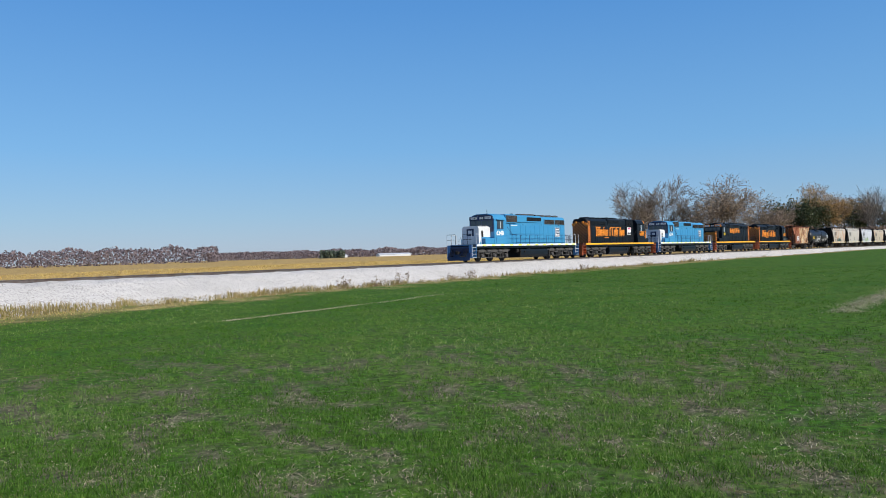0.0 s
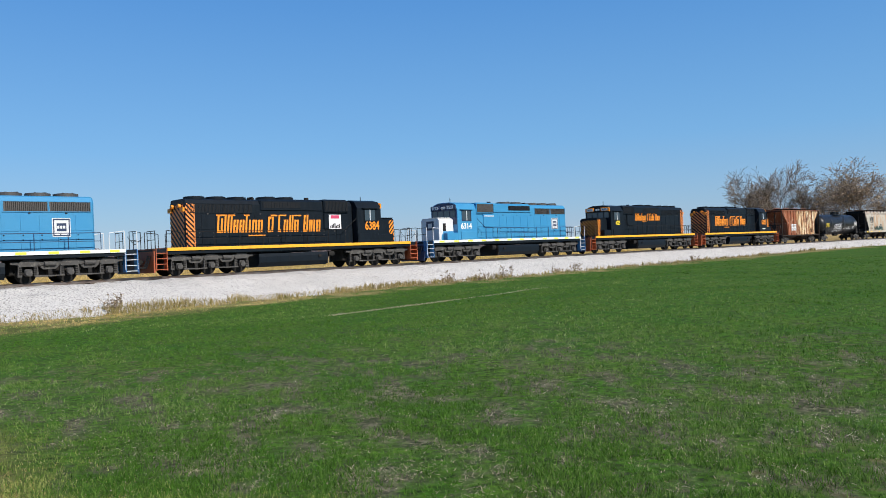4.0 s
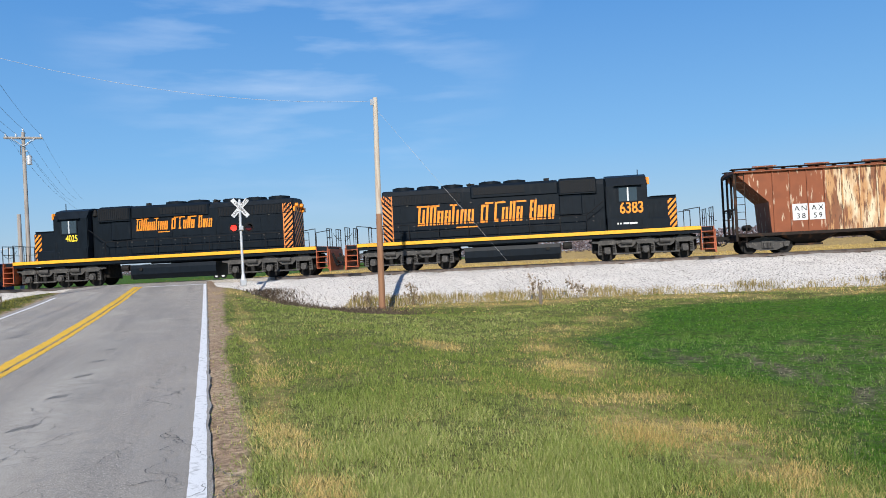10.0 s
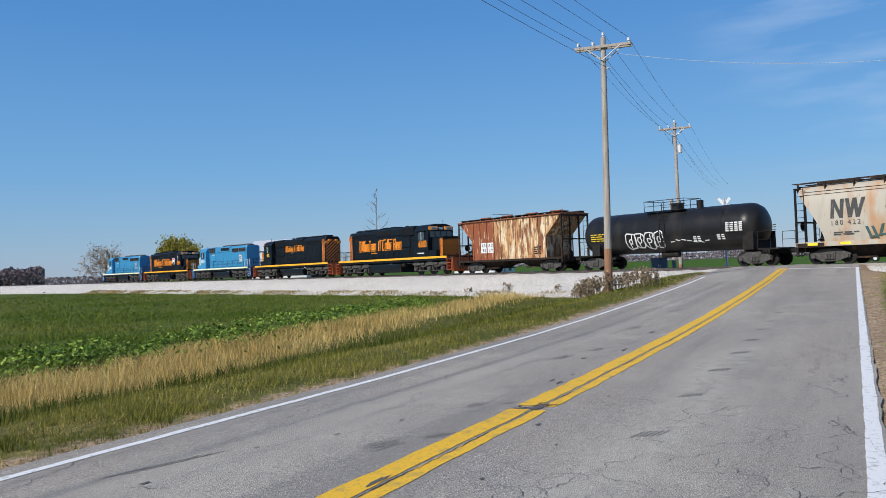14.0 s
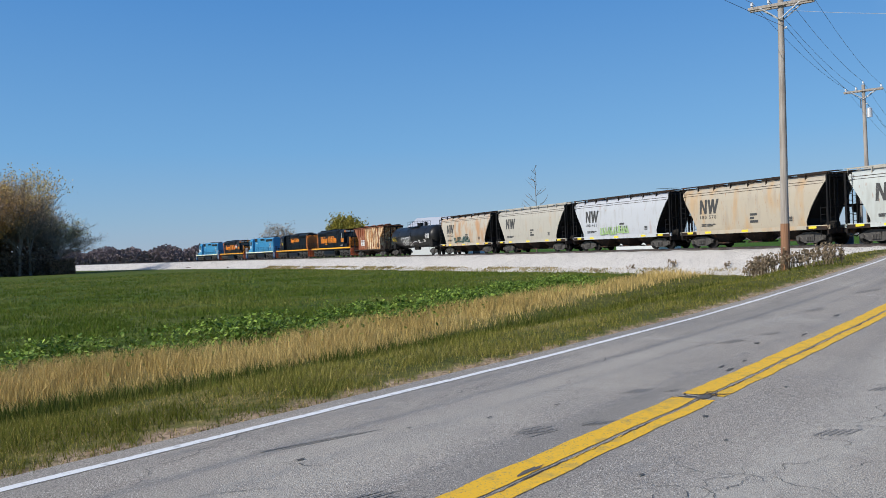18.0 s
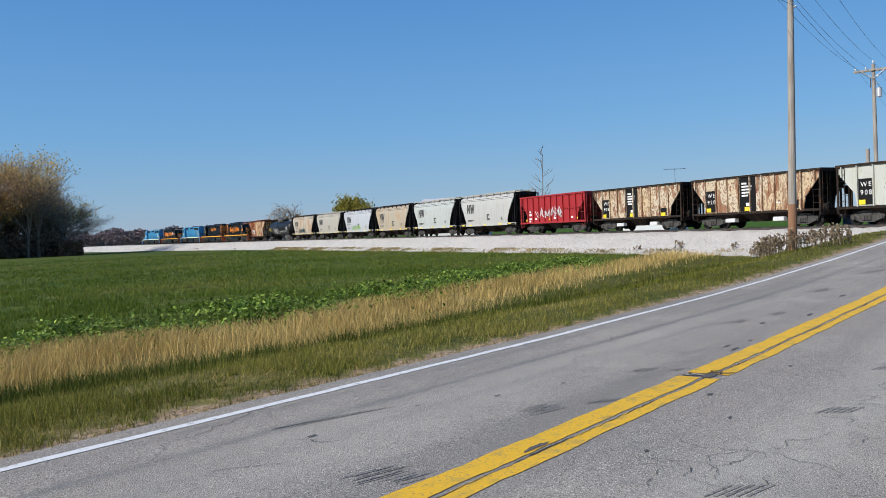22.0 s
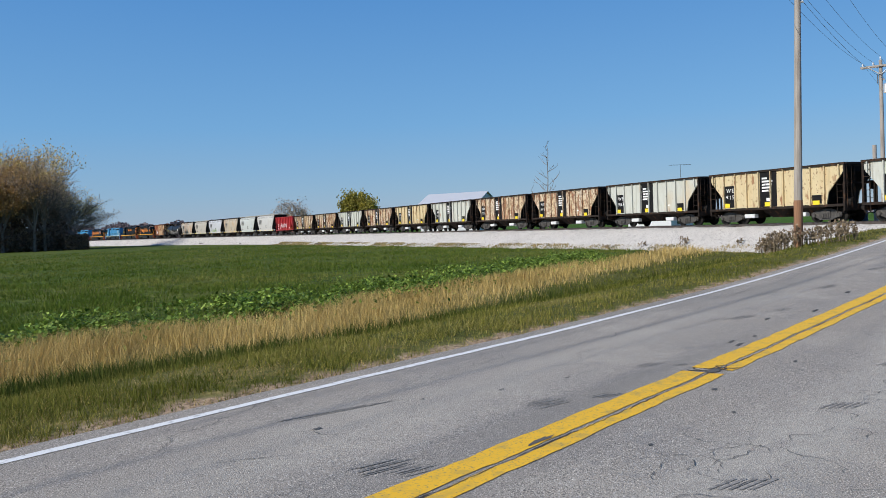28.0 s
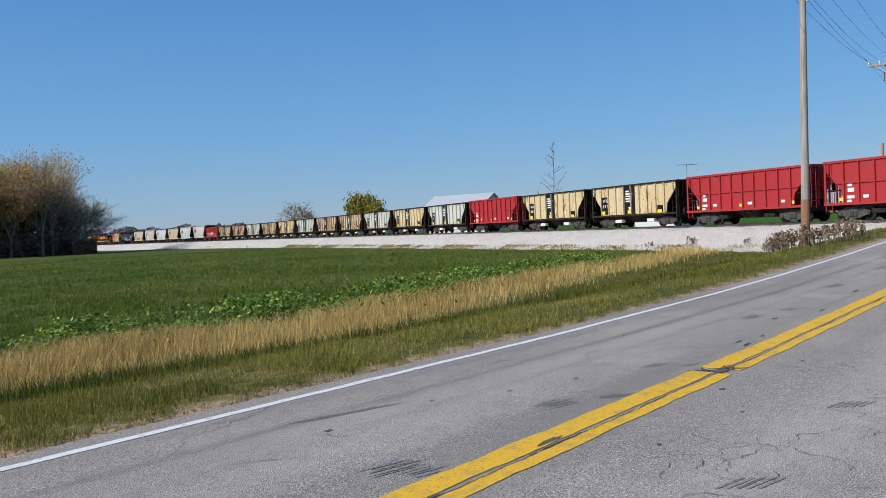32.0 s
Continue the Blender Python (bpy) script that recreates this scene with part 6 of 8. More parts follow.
def open_hopper(tone, number, red=False, scrawl=False):
    """An open-top stone hopper with ribbed sides; red ones carry no dark panels."""
    l = 12.28 if red else 12.30
    C = thing("open_hopper", ("bright red ribbed open-top stone hopper wagon in the train" if red else
              ("rust-stained cream", "tan weathered", "grey-green")[tone] + " open-top stone hopper wagon with dark panels"), "rail wagon", "wagons of the train")
    mat = REDCAR if red else OTONE[tone]
    top = 3.62 if red else 3.55
    k = "rh" if red else "oh"
    def side(bm):
        for s in (-1, 1):
            y0, y1 = sorted((s * 1.46, s * 1.38))
            prism(bm, [(-4.25, 1.1), (4.25, 1.1), (4.4, 1.9), (5.45, 3.1), (5.5, top), (-5.5, top), (-5.45, 3.1), (-4.4, 1.9)], y0, y1)
    body = cpart(k + "_side", "body", side, mat, C)
    def rim(bm):
        for s in (-1, 1):
            box(bm, -5.6, 5.6, s * 1.47 - 0.08, s * 1.47 + 0.08, top - 0.02, top + 0.12)
            box(bm, s * 5.55 - 0.08, s * 5.55 + 0.08, -1.45, 1.45, top - 0.02, top + 0.12)
            box(bm, -5.6, 5.6, s * 1.47 - 0.07, s * 1.47 + 0.07, 0.98, 1.14)
    cmulti(k + "_rim", "edge_rail", rim, mat if red else DARKRUST, C)
    xs = [-5.2 + i * 1.04 for i in range(11)]
    for x in xs:
        z0 = 1.1 if abs(x) < 4.3 else (2.6 if abs(x) < 5 else 2.9)
        cmulti((k, "rib", z0), "rib", lambda bm: ribs(bm, [0], 1.46, z0, top, 0.07, 0.13), mat, body, pose(x, 0, 0))
    def slope(bm):
        for s in (-1, 1):
            vs = [bm.verts.new(p) for p in ((s * 4.25, -1.38, 1.1), (s * 4.25, 1.38, 1.1), (s * 4.4, 1.38, 1.9), (s * 4.4, -1.38, 1.9), (s * 5.45, 1.38, 3.1), (s * 5.45, -1.38, 3.1), (s * 5.5, 1.38, top), (s * 5.5, -1.38, top))]
            bm.faces.new((vs[0], vs[1], vs[2], vs[3]))
            bm.faces.new((vs[3], vs[2], vs[4], vs[5]))
            bm.faces.new((vs[5], vs[4], vs[6], vs[7]))
        bmesh.ops.solidify(bm, geom=bm.faces[:], thickness=0.03)
        bmesh.ops.recalc_face_normals(bm, faces=bm.faces)
    cmulti(k + "_slope", "end_slope", slope, mat if red else CARBLK, C, by="end")
    def load(bm):
        nx, ny = 24, 6
        vs = [[bm.verts.new((-5.4 + 10.8 * i / nx, -1.36 + 2.72 * j / ny, top - 0.25 + (0.32 * math.sin(math.pi * j / ny) * (0.75 + 0.35 * math.sin(i * 1.1)) + 0.06 * noise.noise(Vector((i * .9, j * .9, 0)))) * (0 < i < nx))) for j in range(ny + 1)] for i in range(nx + 1)]
        for i in range(nx):
            for j in range(ny):
                bm.faces.new((vs[i][j], vs[i + 1][j], vs[i + 1][j + 1], vs[i][j + 1]))
    if not red:
        cpart("oh_load", "stone_load", load, STONELOAD, C)
    else:
        def floor(bm):
            box(bm, -5.4, 5.4, -1.37, 1.37, 1.9, 1.96)
        cpart("rh_floor", "hopper_floor", floor, DARKRUST, C)
    for x in (-2.7, 0.0, 2.7):
        cpart("oh_gate", "discharge_gate", lambda bm: (stack(bm, [(0.42, 0.6, 0.8), (1.1, 1.3, 1.36)]),), DARKRUST, C, pose(x, 0, 0))
    def chute(bm):
        for s in (-1, 1):
            box(bm, s * 2.1 - 0.45, s * 2.1 + 0.45, 0.9, 1.3, 0.42, 0.70, 0.03)
    cmulti("oh_chute", "gate_cylinder", chute, WHITE if not red else UNDER, C)
    if red:
        def marks(bm):
            for x0, rows in ((4.0, [[0.5], [0.3]]), (-0.4, [[0.4]]), (2.9, [[0.35]]), (-3.3, [[0.3]])):
                bars(bm, rows, 1.462, x0, 1.55, 0.18, 0.08)
            bars(bm, [[0.30], [0.44]], 1.462, 3.95, 2.35, 0.24, 0.10)
            both_sides(bm)
        cmulti("rh_marks", "lettering_bar", marks, TEXTWHITE, C)
        def ytags(bm):
            for x in (4.4, 0.2, -4.2):
                box(bm, x - 0.16, x + 0.16, 1.465, 1.475, 1.25, 1.45)
            both_sides(bm)
        cmulti("rh_tags", "reflector", ytags, TAGYELLOW, C)
        cmulti("rh_mid", "mid_rail", lambda bm: [box(bm, -4.75, 4.75, *sorted((q * 1.46, q * 1.55)), 2.30, 2.37) for q in (-1, 1)], mat, body)
        if scrawl:
            bm = B()
            rng = random.Random(8)
            for i in range(26):
                x, z, a = 2.3 - i * 0.17, 1.5 + rng.uniform(0, 0.5), rng.uniform(-0.5, 0.5)
                bm.faces.new([bm.verts.new(p) for p in ((x, 1.56, z), (x - 0.10, 1.56, z), (x - 0.10 + a, 1.56, z + 0.6), (x + a, 1.56, z + 0.6))])
            both_sides(bm)
            multi("spray_stroke", bm, WHITE, C, "white spray-painted scrawl")
    else:
        def panels(bm):
            for x0, x1, z0, z1 in ((-0.45, 0.97, 1.15, top), (3.16, 4.12, 1.2, 2.75), (-3.9, -3.2, 1.2, 1.75)):
                for q in (0,):
                    box(bm, x0, x1, 1.462, 1.474, z0, z1)
            both_sides(bm)
        cmulti("oh_panel", "dark_panel", panels, CARBLK, body)
        def words(bm):
            bars(bm, [[0.45], [0.6, 0.25], [0.3, 0.5], [0.7], [0.55]], 1.476, 0.78, 3.15, 0.12, 0.09)
            bars(bm, [[0.30]], 1.476, 0.42, 1.75, 0.22, 0.05)
            bars(bm, [[0.12, 0.12, 0.12]], 1.464, -2.0, 1.7, 0.10, 0.05)
            both_sides(bm)
        cmulti("oh_words", "lettering_bar", words, TEXTWHITE, C)
        lettering_one("WE", 0.40, TEXTWHITE, C, 3.64, 2.28, 1.478)
        lettering_one(number, 0.40, TEXTWHITE, C, 3.64, 1.80, 1.478)
        def ytags(bm):
            for x, z in ((3.95, 1.30), (0.3, 1.27), (-3.5, 1.2)):
                box(bm, x - 0.25, x + 0.25, 1.477, 1.485, z - 0.08, z + 0.20)
            both_sides(bm)
        cmulti("oh_tags", "reflector", ytags, TAGYELLOW, C)
    end_gear(C, l, top, k, mat if red else DARKRUST)
    return C


# ---------------------------------------------------------------- train: make-up
TRAIN = []


def couple(ob, length, turned=False):
    TRAIN.append((ob, length, turned))


couple(locomotive("6348", "blue", 0.35), 21.7)
couple(locomotive("6384", "black"), 20.98, True)
couple(locomotive("6314", "blue"), 20.98)
couple(locomotive("4025", "plain"), 20.98)
couple(locomotive("6383", "black"), 20.98, True)
couple(covered_hopper_rusty(), 13.3)
couple(tank_car(), 16.8)
for tone_, spray_, seed_, number_ in ((0, TAGTEAL, 1, "180 422"), (1, None, 0, ""), (2, TAGGREEN, 3, "180 451"), (3, None, 0, "180 570"), (4, None, 0, ""), (5, None, 0, "")):
    couple(hopper_round(tone_, spray_, seed_, number_), 13.85)
couple(open_hopper(0, "", red=True, scrawl=True), 12.28)
for tone_, number_ in ((0, "906"), (0, "920"), (2, "908"), (0, "901"), (1, "912"), (2, "907"), (0, "909"), (0, "918"), (2, "903"), (1, "915"), (2, "911")):
    couple(open_hopper(tone_, number_), 12.30)
couple(open_hopper(0, "", red=True), 12.28)
for tone_, number_ in ((1, "904"), (1, "917")):
    couple(open_hopper(tone_, number_), 12.30)
couple(open_hopper(0, "", red=True), 12.28)
couple(open_hopper(0, "", red=True), 12.28)
TRAIN_S = [(0, -59.47), (2, -29.41), (4, 1.60), (6, 32.85), (8, 64.33), (10, 95.62), (12, 126.62), (14, 158.39), (16, 190.49), (18, 222.99),
           (20, 255.80), (22, 288.69), (24, 321.43), (26, 353.81), (28, 385.82), (30, 417.74), (32, 450.38)]


def motions():
    """The train rolls past and away; every vehicle follows the curve of the track."""
    front = -0.72                                         # the lead unit's plough reaches ahead of the reference
    for ob, l, turned in TRAIN:
        turn = pose(0, 0, 0, 0, 0, 180) if turned else Matrix.Identity(4)
        mid = 0.36 if l > 21.5 else 0.0
        walk(ob, [(t, track_pose(s - front - l / 2 - mid) @ turn) for t, s in TRAIN_S])
        front += l

# ---------------------------------------------------------------- poles, wires and crossing signals
def spot(az, d, z=None):
    x, y = -math.sin(radians(az)) * d, math.cos(radians(az)) * d
    return Vector((x, y, ground_z(x, y) if z is None else z))


def lean_pole(bm, foot, top, r0, r1):
    tube(bm, foot - Vector((0, 0, 0.8)), top, r0, r1, n=14)


def utility_pole(foot, height, facing, lean=(0, 0), transformer=False):
    P = thing("utility_pole", "weathered grey timber utility pole with a double crossarm", "utility pole", "power line poles")
    P.matrix_world = Matrix.Translation(foot) @ pose(0, 0, 0, lean[0], lean[1], facing)
    bm = B()
    lean_pole(bm, Vector((0, 0, 0)), Vector((0, 0, height)), 0.17, 0.11)
    part("pole_shaft", bm, POLE, P)
    bm = B()
    lean_pole(bm, Vector((0, 0, 0)), Vector((0, 0, 1.9)), 0.176, 0.170)
    part("stained_butt", bm, POLERED, P, "reddish treated pole butt")
    za = height - 0.42
    for y in (-0.16, 0.16):
        part("crossarm", box(B(), -1.22, 1.22, y - 0.05, y + 0.05, za - 0.06, za + 0.06, 0.008), POLE, P)
    for s in (-1, 1):
        bm = B()
        tube(bm, (s * 0.75, 0.2, za - 0.03), (0, 0.2, za - 0.6), 0.025, n=6)
        tube(bm, (s * 0.75, -0.2, za - 0.03), (0, -0.2, za - 0.6), 0.025, n=6)
        part("arm_brace", bm, ALU, P)
    for x in (-1.1, 1.1, -0.45, None):
        bm = B()
        c = (x, 0, za + 0.06) if x is not None else (0, 0, height)
        tube(bm, c, (c[0], 0, c[2] + 0.13), 0.03, n=8)
        tube(bm, (c[0], 0, c[2] + 0.10), (c[0], 0, c[2] + 0.24), 0.065, 0.045, n=10)
        part("insulator", bm, WHITE, P)
    if transformer:
        bm = B()
        tube(bm, (0.32, 0, height - 2.3), (0.32, 0, height - 1.7), 0.18, n=16)
        tube(bm, (0.32, 0, height - 1.7), (0.32, 0, height - 1.63), 0.19, 0.08, n=16)
        part("transformer", bm, ALU, P)
        bm = B()
        box(bm, -0.22, -0.16, -0.06, 0.06, height - 1.6, height - 1.0)
        tube(bm, (-0.2, 0, height - 1.0), (-0.05, 0, height - 0.8), 0.02, n=6)
        part("cutout", bm, WIRE, P)
    bm = B()
    tube(bm, (0.12, 0, height - 1.35), (0.22, 0, height - 1.35), 0.045, n=8)
    part("neutral_spool", bm, WHITE, P)
    return P


def wire(name, a, b, sag, r=0.008, material=None, label="dark overhead power wire between poles"):
    cu = bpy.data.curves.new(name, "CURVE")
    cu.dimensions, cu.bevel_depth, cu.bevel_resolution = "3D", r, 1
    sp = cu.splines.new("POLY")
    n = 24
    sp.points.add(n)
    for i in range(n + 1):
        t = i / n
        p = Vector(a).lerp(Vector(b), t) - Vector((0, 0, 4 * sag * t * (1 - t)))
        sp.points[i].co = (*p, 1)
    tmp = bpy.data.objects.new(name, cu)
    scene.collection.objects.link(tmp)
    me = bpy.data.meshes.new_from_object(tmp)
    bpy.data.objects.remove(tmp)
    me.materials.append(material or WIRE)
    return tagged(new(name, me), label, "wire", "overhead wires")


GUY_ = spot(43.1, 38.2)


def build_line():
    f1, f2 = spot(82.95, 35.0), spot(77.9, 62.8)
    back = road_point(-16, 10.6)
    f0 = Vector((back[0], back[1], ground_z(back[0], back[1])))
    face = 67 + 5
    poles = []
    tops = (1.6 + 35 * math.tan(radians(15.58)) - f1.z, 1.6 + 62.8 * math.tan(radians(9.4)) - f2.z, 11.2)
    for f, h, ln, tr in ((f1, tops[0], (0.0, 1.2), False), (f2, tops[1], (0, 0), True), (f0, tops[2], (0, 0), False)):
        poles.append(utility_pole(f, h, face, ln, tr))
    bpy.context.view_layer.update()
    for local in ((-1.1, 0, 0.24 - 0.36), (1.1, 0, 0.24 - 0.36), (-0.45, 0, 0.24 - 0.36), (0, 0, 0.24), (0.2, 0, -1.35)):
        pts = [p.matrix_world @ Vector((local[0], 0, h + local[2])) for p, h in zip(poles, tops)]
        wire("power_wire", pts[0], pts[1], 0.35)
        wire("power_wire", pts[0], pts[2], 0.55)
        far = pts[1] + (pts[1] - pts[0]).normalized() * 60
        wire("power_wire", pts[1], far - Vector((0, 0, 1.0)), 0.6)
    # the leftover stub beside the second pole
    s2 = spot(78.35, 61.5)
    S = thing("pole_stub", "cut-off grey timber pole beside the power pole", "pole")
    part("stub_shaft", tube(B(), s2 - Vector((0, 0, 0.5)), s2 + Vector((0, 0, 6.6)), 0.15, 0.13, n=12), POLE, S)
    # the single pole at the foot of the ballast
    f3 = spot(54.75, 36.0)
    t3 = spot(54.46, 35.9, 1.6 + 36 * math.tan(radians(11.6)))
    Q = thing("service_pole", "slim brown timber service pole beside the ballast", "utility pole")
    bm = B()
    lean_pole(bm, f3, f3.lerp(t3, 0.45), 0.155, 0.135)
    part("lower_shaft", bm, POLERED, Q, "reddish-brown lower shaft")
    bm = B()
    lean_pole(bm, f3.lerp(t3, 0.44) + Vector((0, 0, 0.8)), t3, 0.133, 0.105)
    part("upper_shaft", bm, BLEACHED, Q, "bleached upper shaft")
    bm = B()
    box(bm, -0.05, 0.05, -0.25, 0.05, -0.35, -0.1)
    for v in bm.verts:
        v.co += t3
    part("bracket", bm, ALU, Q)
    top1 = poles[0].matrix_world @ Vector((0, 0, tops[0] - 0.6))
    wire("service_wire", t3 - Vector((0, 0, 0.15)), top1, 0.75, 0.007, WIRELIGHT, "thin pale service wire across the road")
    wire("guy_wire", t3 - Vector((0, 0, 0.5)), GUY_, 0.0, 0.005, WIRELIGHT, "pale steel guy wire anchored in the ballast")


build_line()


def crossing_signal(foot, facing, lit=0, buck=3.62):
    """Flashing-light crossing signal with a crossbuck."""
    S = thing("crossing_signal", "aluminium railway crossing signal with white crossbuck and red flashers", "crossing signal", "crossing signals")
    S.matrix_world = Matrix.Translation(foot) @ pose(0, 0, 0, 0, 0, facing)
    bm = B()
    tube(bm, (0, 0, 0), (0, 0, buck + 0.43), 0.065, n=12)
    part("mast", bm, ALU, S)
    bm = B()
    box(bm, -0.14, 0.14, -0.14, 0.14, -0.3, 0.03, 0.02)
    tube(bm, (0, 0, 0.03), (0, 0, 0.3), 0.12, 0.08, n=12)
    part("base", bm, ALU, S)
    for k, word in ((1, "CROSSING"), (-1, ("RAIL", "ROAD"))):
        m = pose(0, -0.09 - 0.015 * k, buck, 0, 48 * k, 0)
        bl = part("crossbuck_blade", box(B(), -0.58, 0.58, -0.008, 0.008, -0.105, 0.105, 0.003), WHITE, S, "white crossbuck blade with black letters")
        bl.matrix_basis = m
        for w, x in (((word, 0),) if k == 1 else ((word[0], -0.33), (word[1], 0.33))):
            cu = bpy.data.curves.new("letters", "FONT")
            cu.body, cu.size, cu.align_x, cu.align_y, cu.extrude = w, 0.17, "CENTER", "CENTER", 0.002
            tmp = bpy.data.objects.new("letters", cu)
            scene.collection.objects.link(tmp)
            me = bpy.data.meshes.new_from_object(tmp)
            bpy.data.objects.remove(tmp)
            me.materials.append(SIGNBLK)
            ob = new("letters", me)
            ob.parent = bl
            ob.matrix_basis = pose(x, -0.012, 0, 90, 0, 0)
    bm = B()
    tube(bm, (-0.37, -0.05, 2.62), (0.37, -0.05, 2.62), 0.04, n=8)
    box(bm, -0.12, 0.12, -0.12, 0.1, 2.5, 2.72, 0.02)
    part("light_arm", bm, ALU, S)
    for i, x in enumerate((-0.37, 0.37)):
        bm = B()
        tube(bm, (x, -0.10, 2.62), (x, -0.13, 2.62), 0.255, n=24)
        tube(bm, (x, 0.12, 2.62), (x, -0.10, 2.62), 0.12, 0.15, n=14)
        hd = part("light_background", bm, SIGNBLK, S)
        bm = B()
        tube(bm, (x, -0.132, 2.62), (x, -0.16, 2.62), 0.155, 0.14, n=18)
        part("lens", bm, LENSRED if i == lit else LENSDARK, hd, "glowing red lens" if i == lit else "dark red lens")
        bm = B()
        n = 12
        a0, b0 = [], []
        for q in range(n + 1):
            w = math.pi * q / n
            c, s = math.cos(w), math.sin(w)
            a0.append(bm.verts.new((x + 0.17 * c, -0.13, 2.62 + 0.17 * s)))
            b0.append(bm.verts.new((x + 0.17 * c, -0.13 - 0.27 * s ** 0.5, 2.62 + 0.17 * s)))
        for q in range(n):
            bm.faces.new((a0[q], a0[q + 1], b0[q + 1], b0[q]))
        bmesh.ops.remove_doubles(bm, verts=bm.verts, dist=1e-5)
        part("hood", bm, SIGNBLK, hd)
    return S


_p = spot(64.43, 41.0)
crossing_signal(Vector((_p.x, _p.y, 0.98)), 67 + 8, 0)
_p = spot(74.9, 57.5)
crossing_signal(Vector((_p.x, _p.y, 0.95)), 67 + 178, 0, 4.25)


# ---------------------------------------------------------------- road wear
def crack(a, b, heading, length, width, seed, name="road_crack"):
    rng = random.Random(seed)
    verts, faces = [], []
    h = radians(heading)
    n = max(6, int(length / 0.055))
    for i in range(n + 1):
        w = 0.62 * width * (0.4 + rng.random()) * math.sin(math.pi * (i + 0.6) / (n + 1.2))
        da, db = math.cos(h), math.sin(h)
        verts += [road_point(a - db * w, b + da * w, 0.0065), road_point(a + db * w, b - da * w, 0.0065)]
        if i:
            q = 2 * i
            faces.append((q - 2, q, q + 1, q - 1))
        h += rng.uniform(-1.0, 1.0) + 0.40 * (radians(heading) - h)
        a += da * length / n
        b += db * length / n
    return verts, faces


def seam(a0, a1):
    """An open longitudinal joint of uneven width along the inner edge of the near centre line."""
    verts, faces = [], []
    n = 110
    for i in range(n + 1):
        a = a0 + (a1 - a0) * i / n
        b = 3.215 + 0.030 * noise.noise(Vector((a * 0.6, 0, 4))) + 0.026 * noise.noise(Vector((a * 4.3, 2, 4))) + 0.014 * noise.noise(Vector((a * 13, 2, 4)))
        w = 0.003 + 0.007 * step01((noise.noise(Vector((a * 1.3, 5, 4))) + 0.15) / 0.6) + 0.006 * noise.noise(Vector((a * 9, 5, 4)))
        verts += [road_point(a, b - max(w, 0.0025), 0.0075), road_point(a, b + max(w, 0.0025), 0.0075)]
        if i:
            faces.append((2 * i - 2, 2 * i, 2 * i + 1, 2 * i - 1))
    return verts, faces


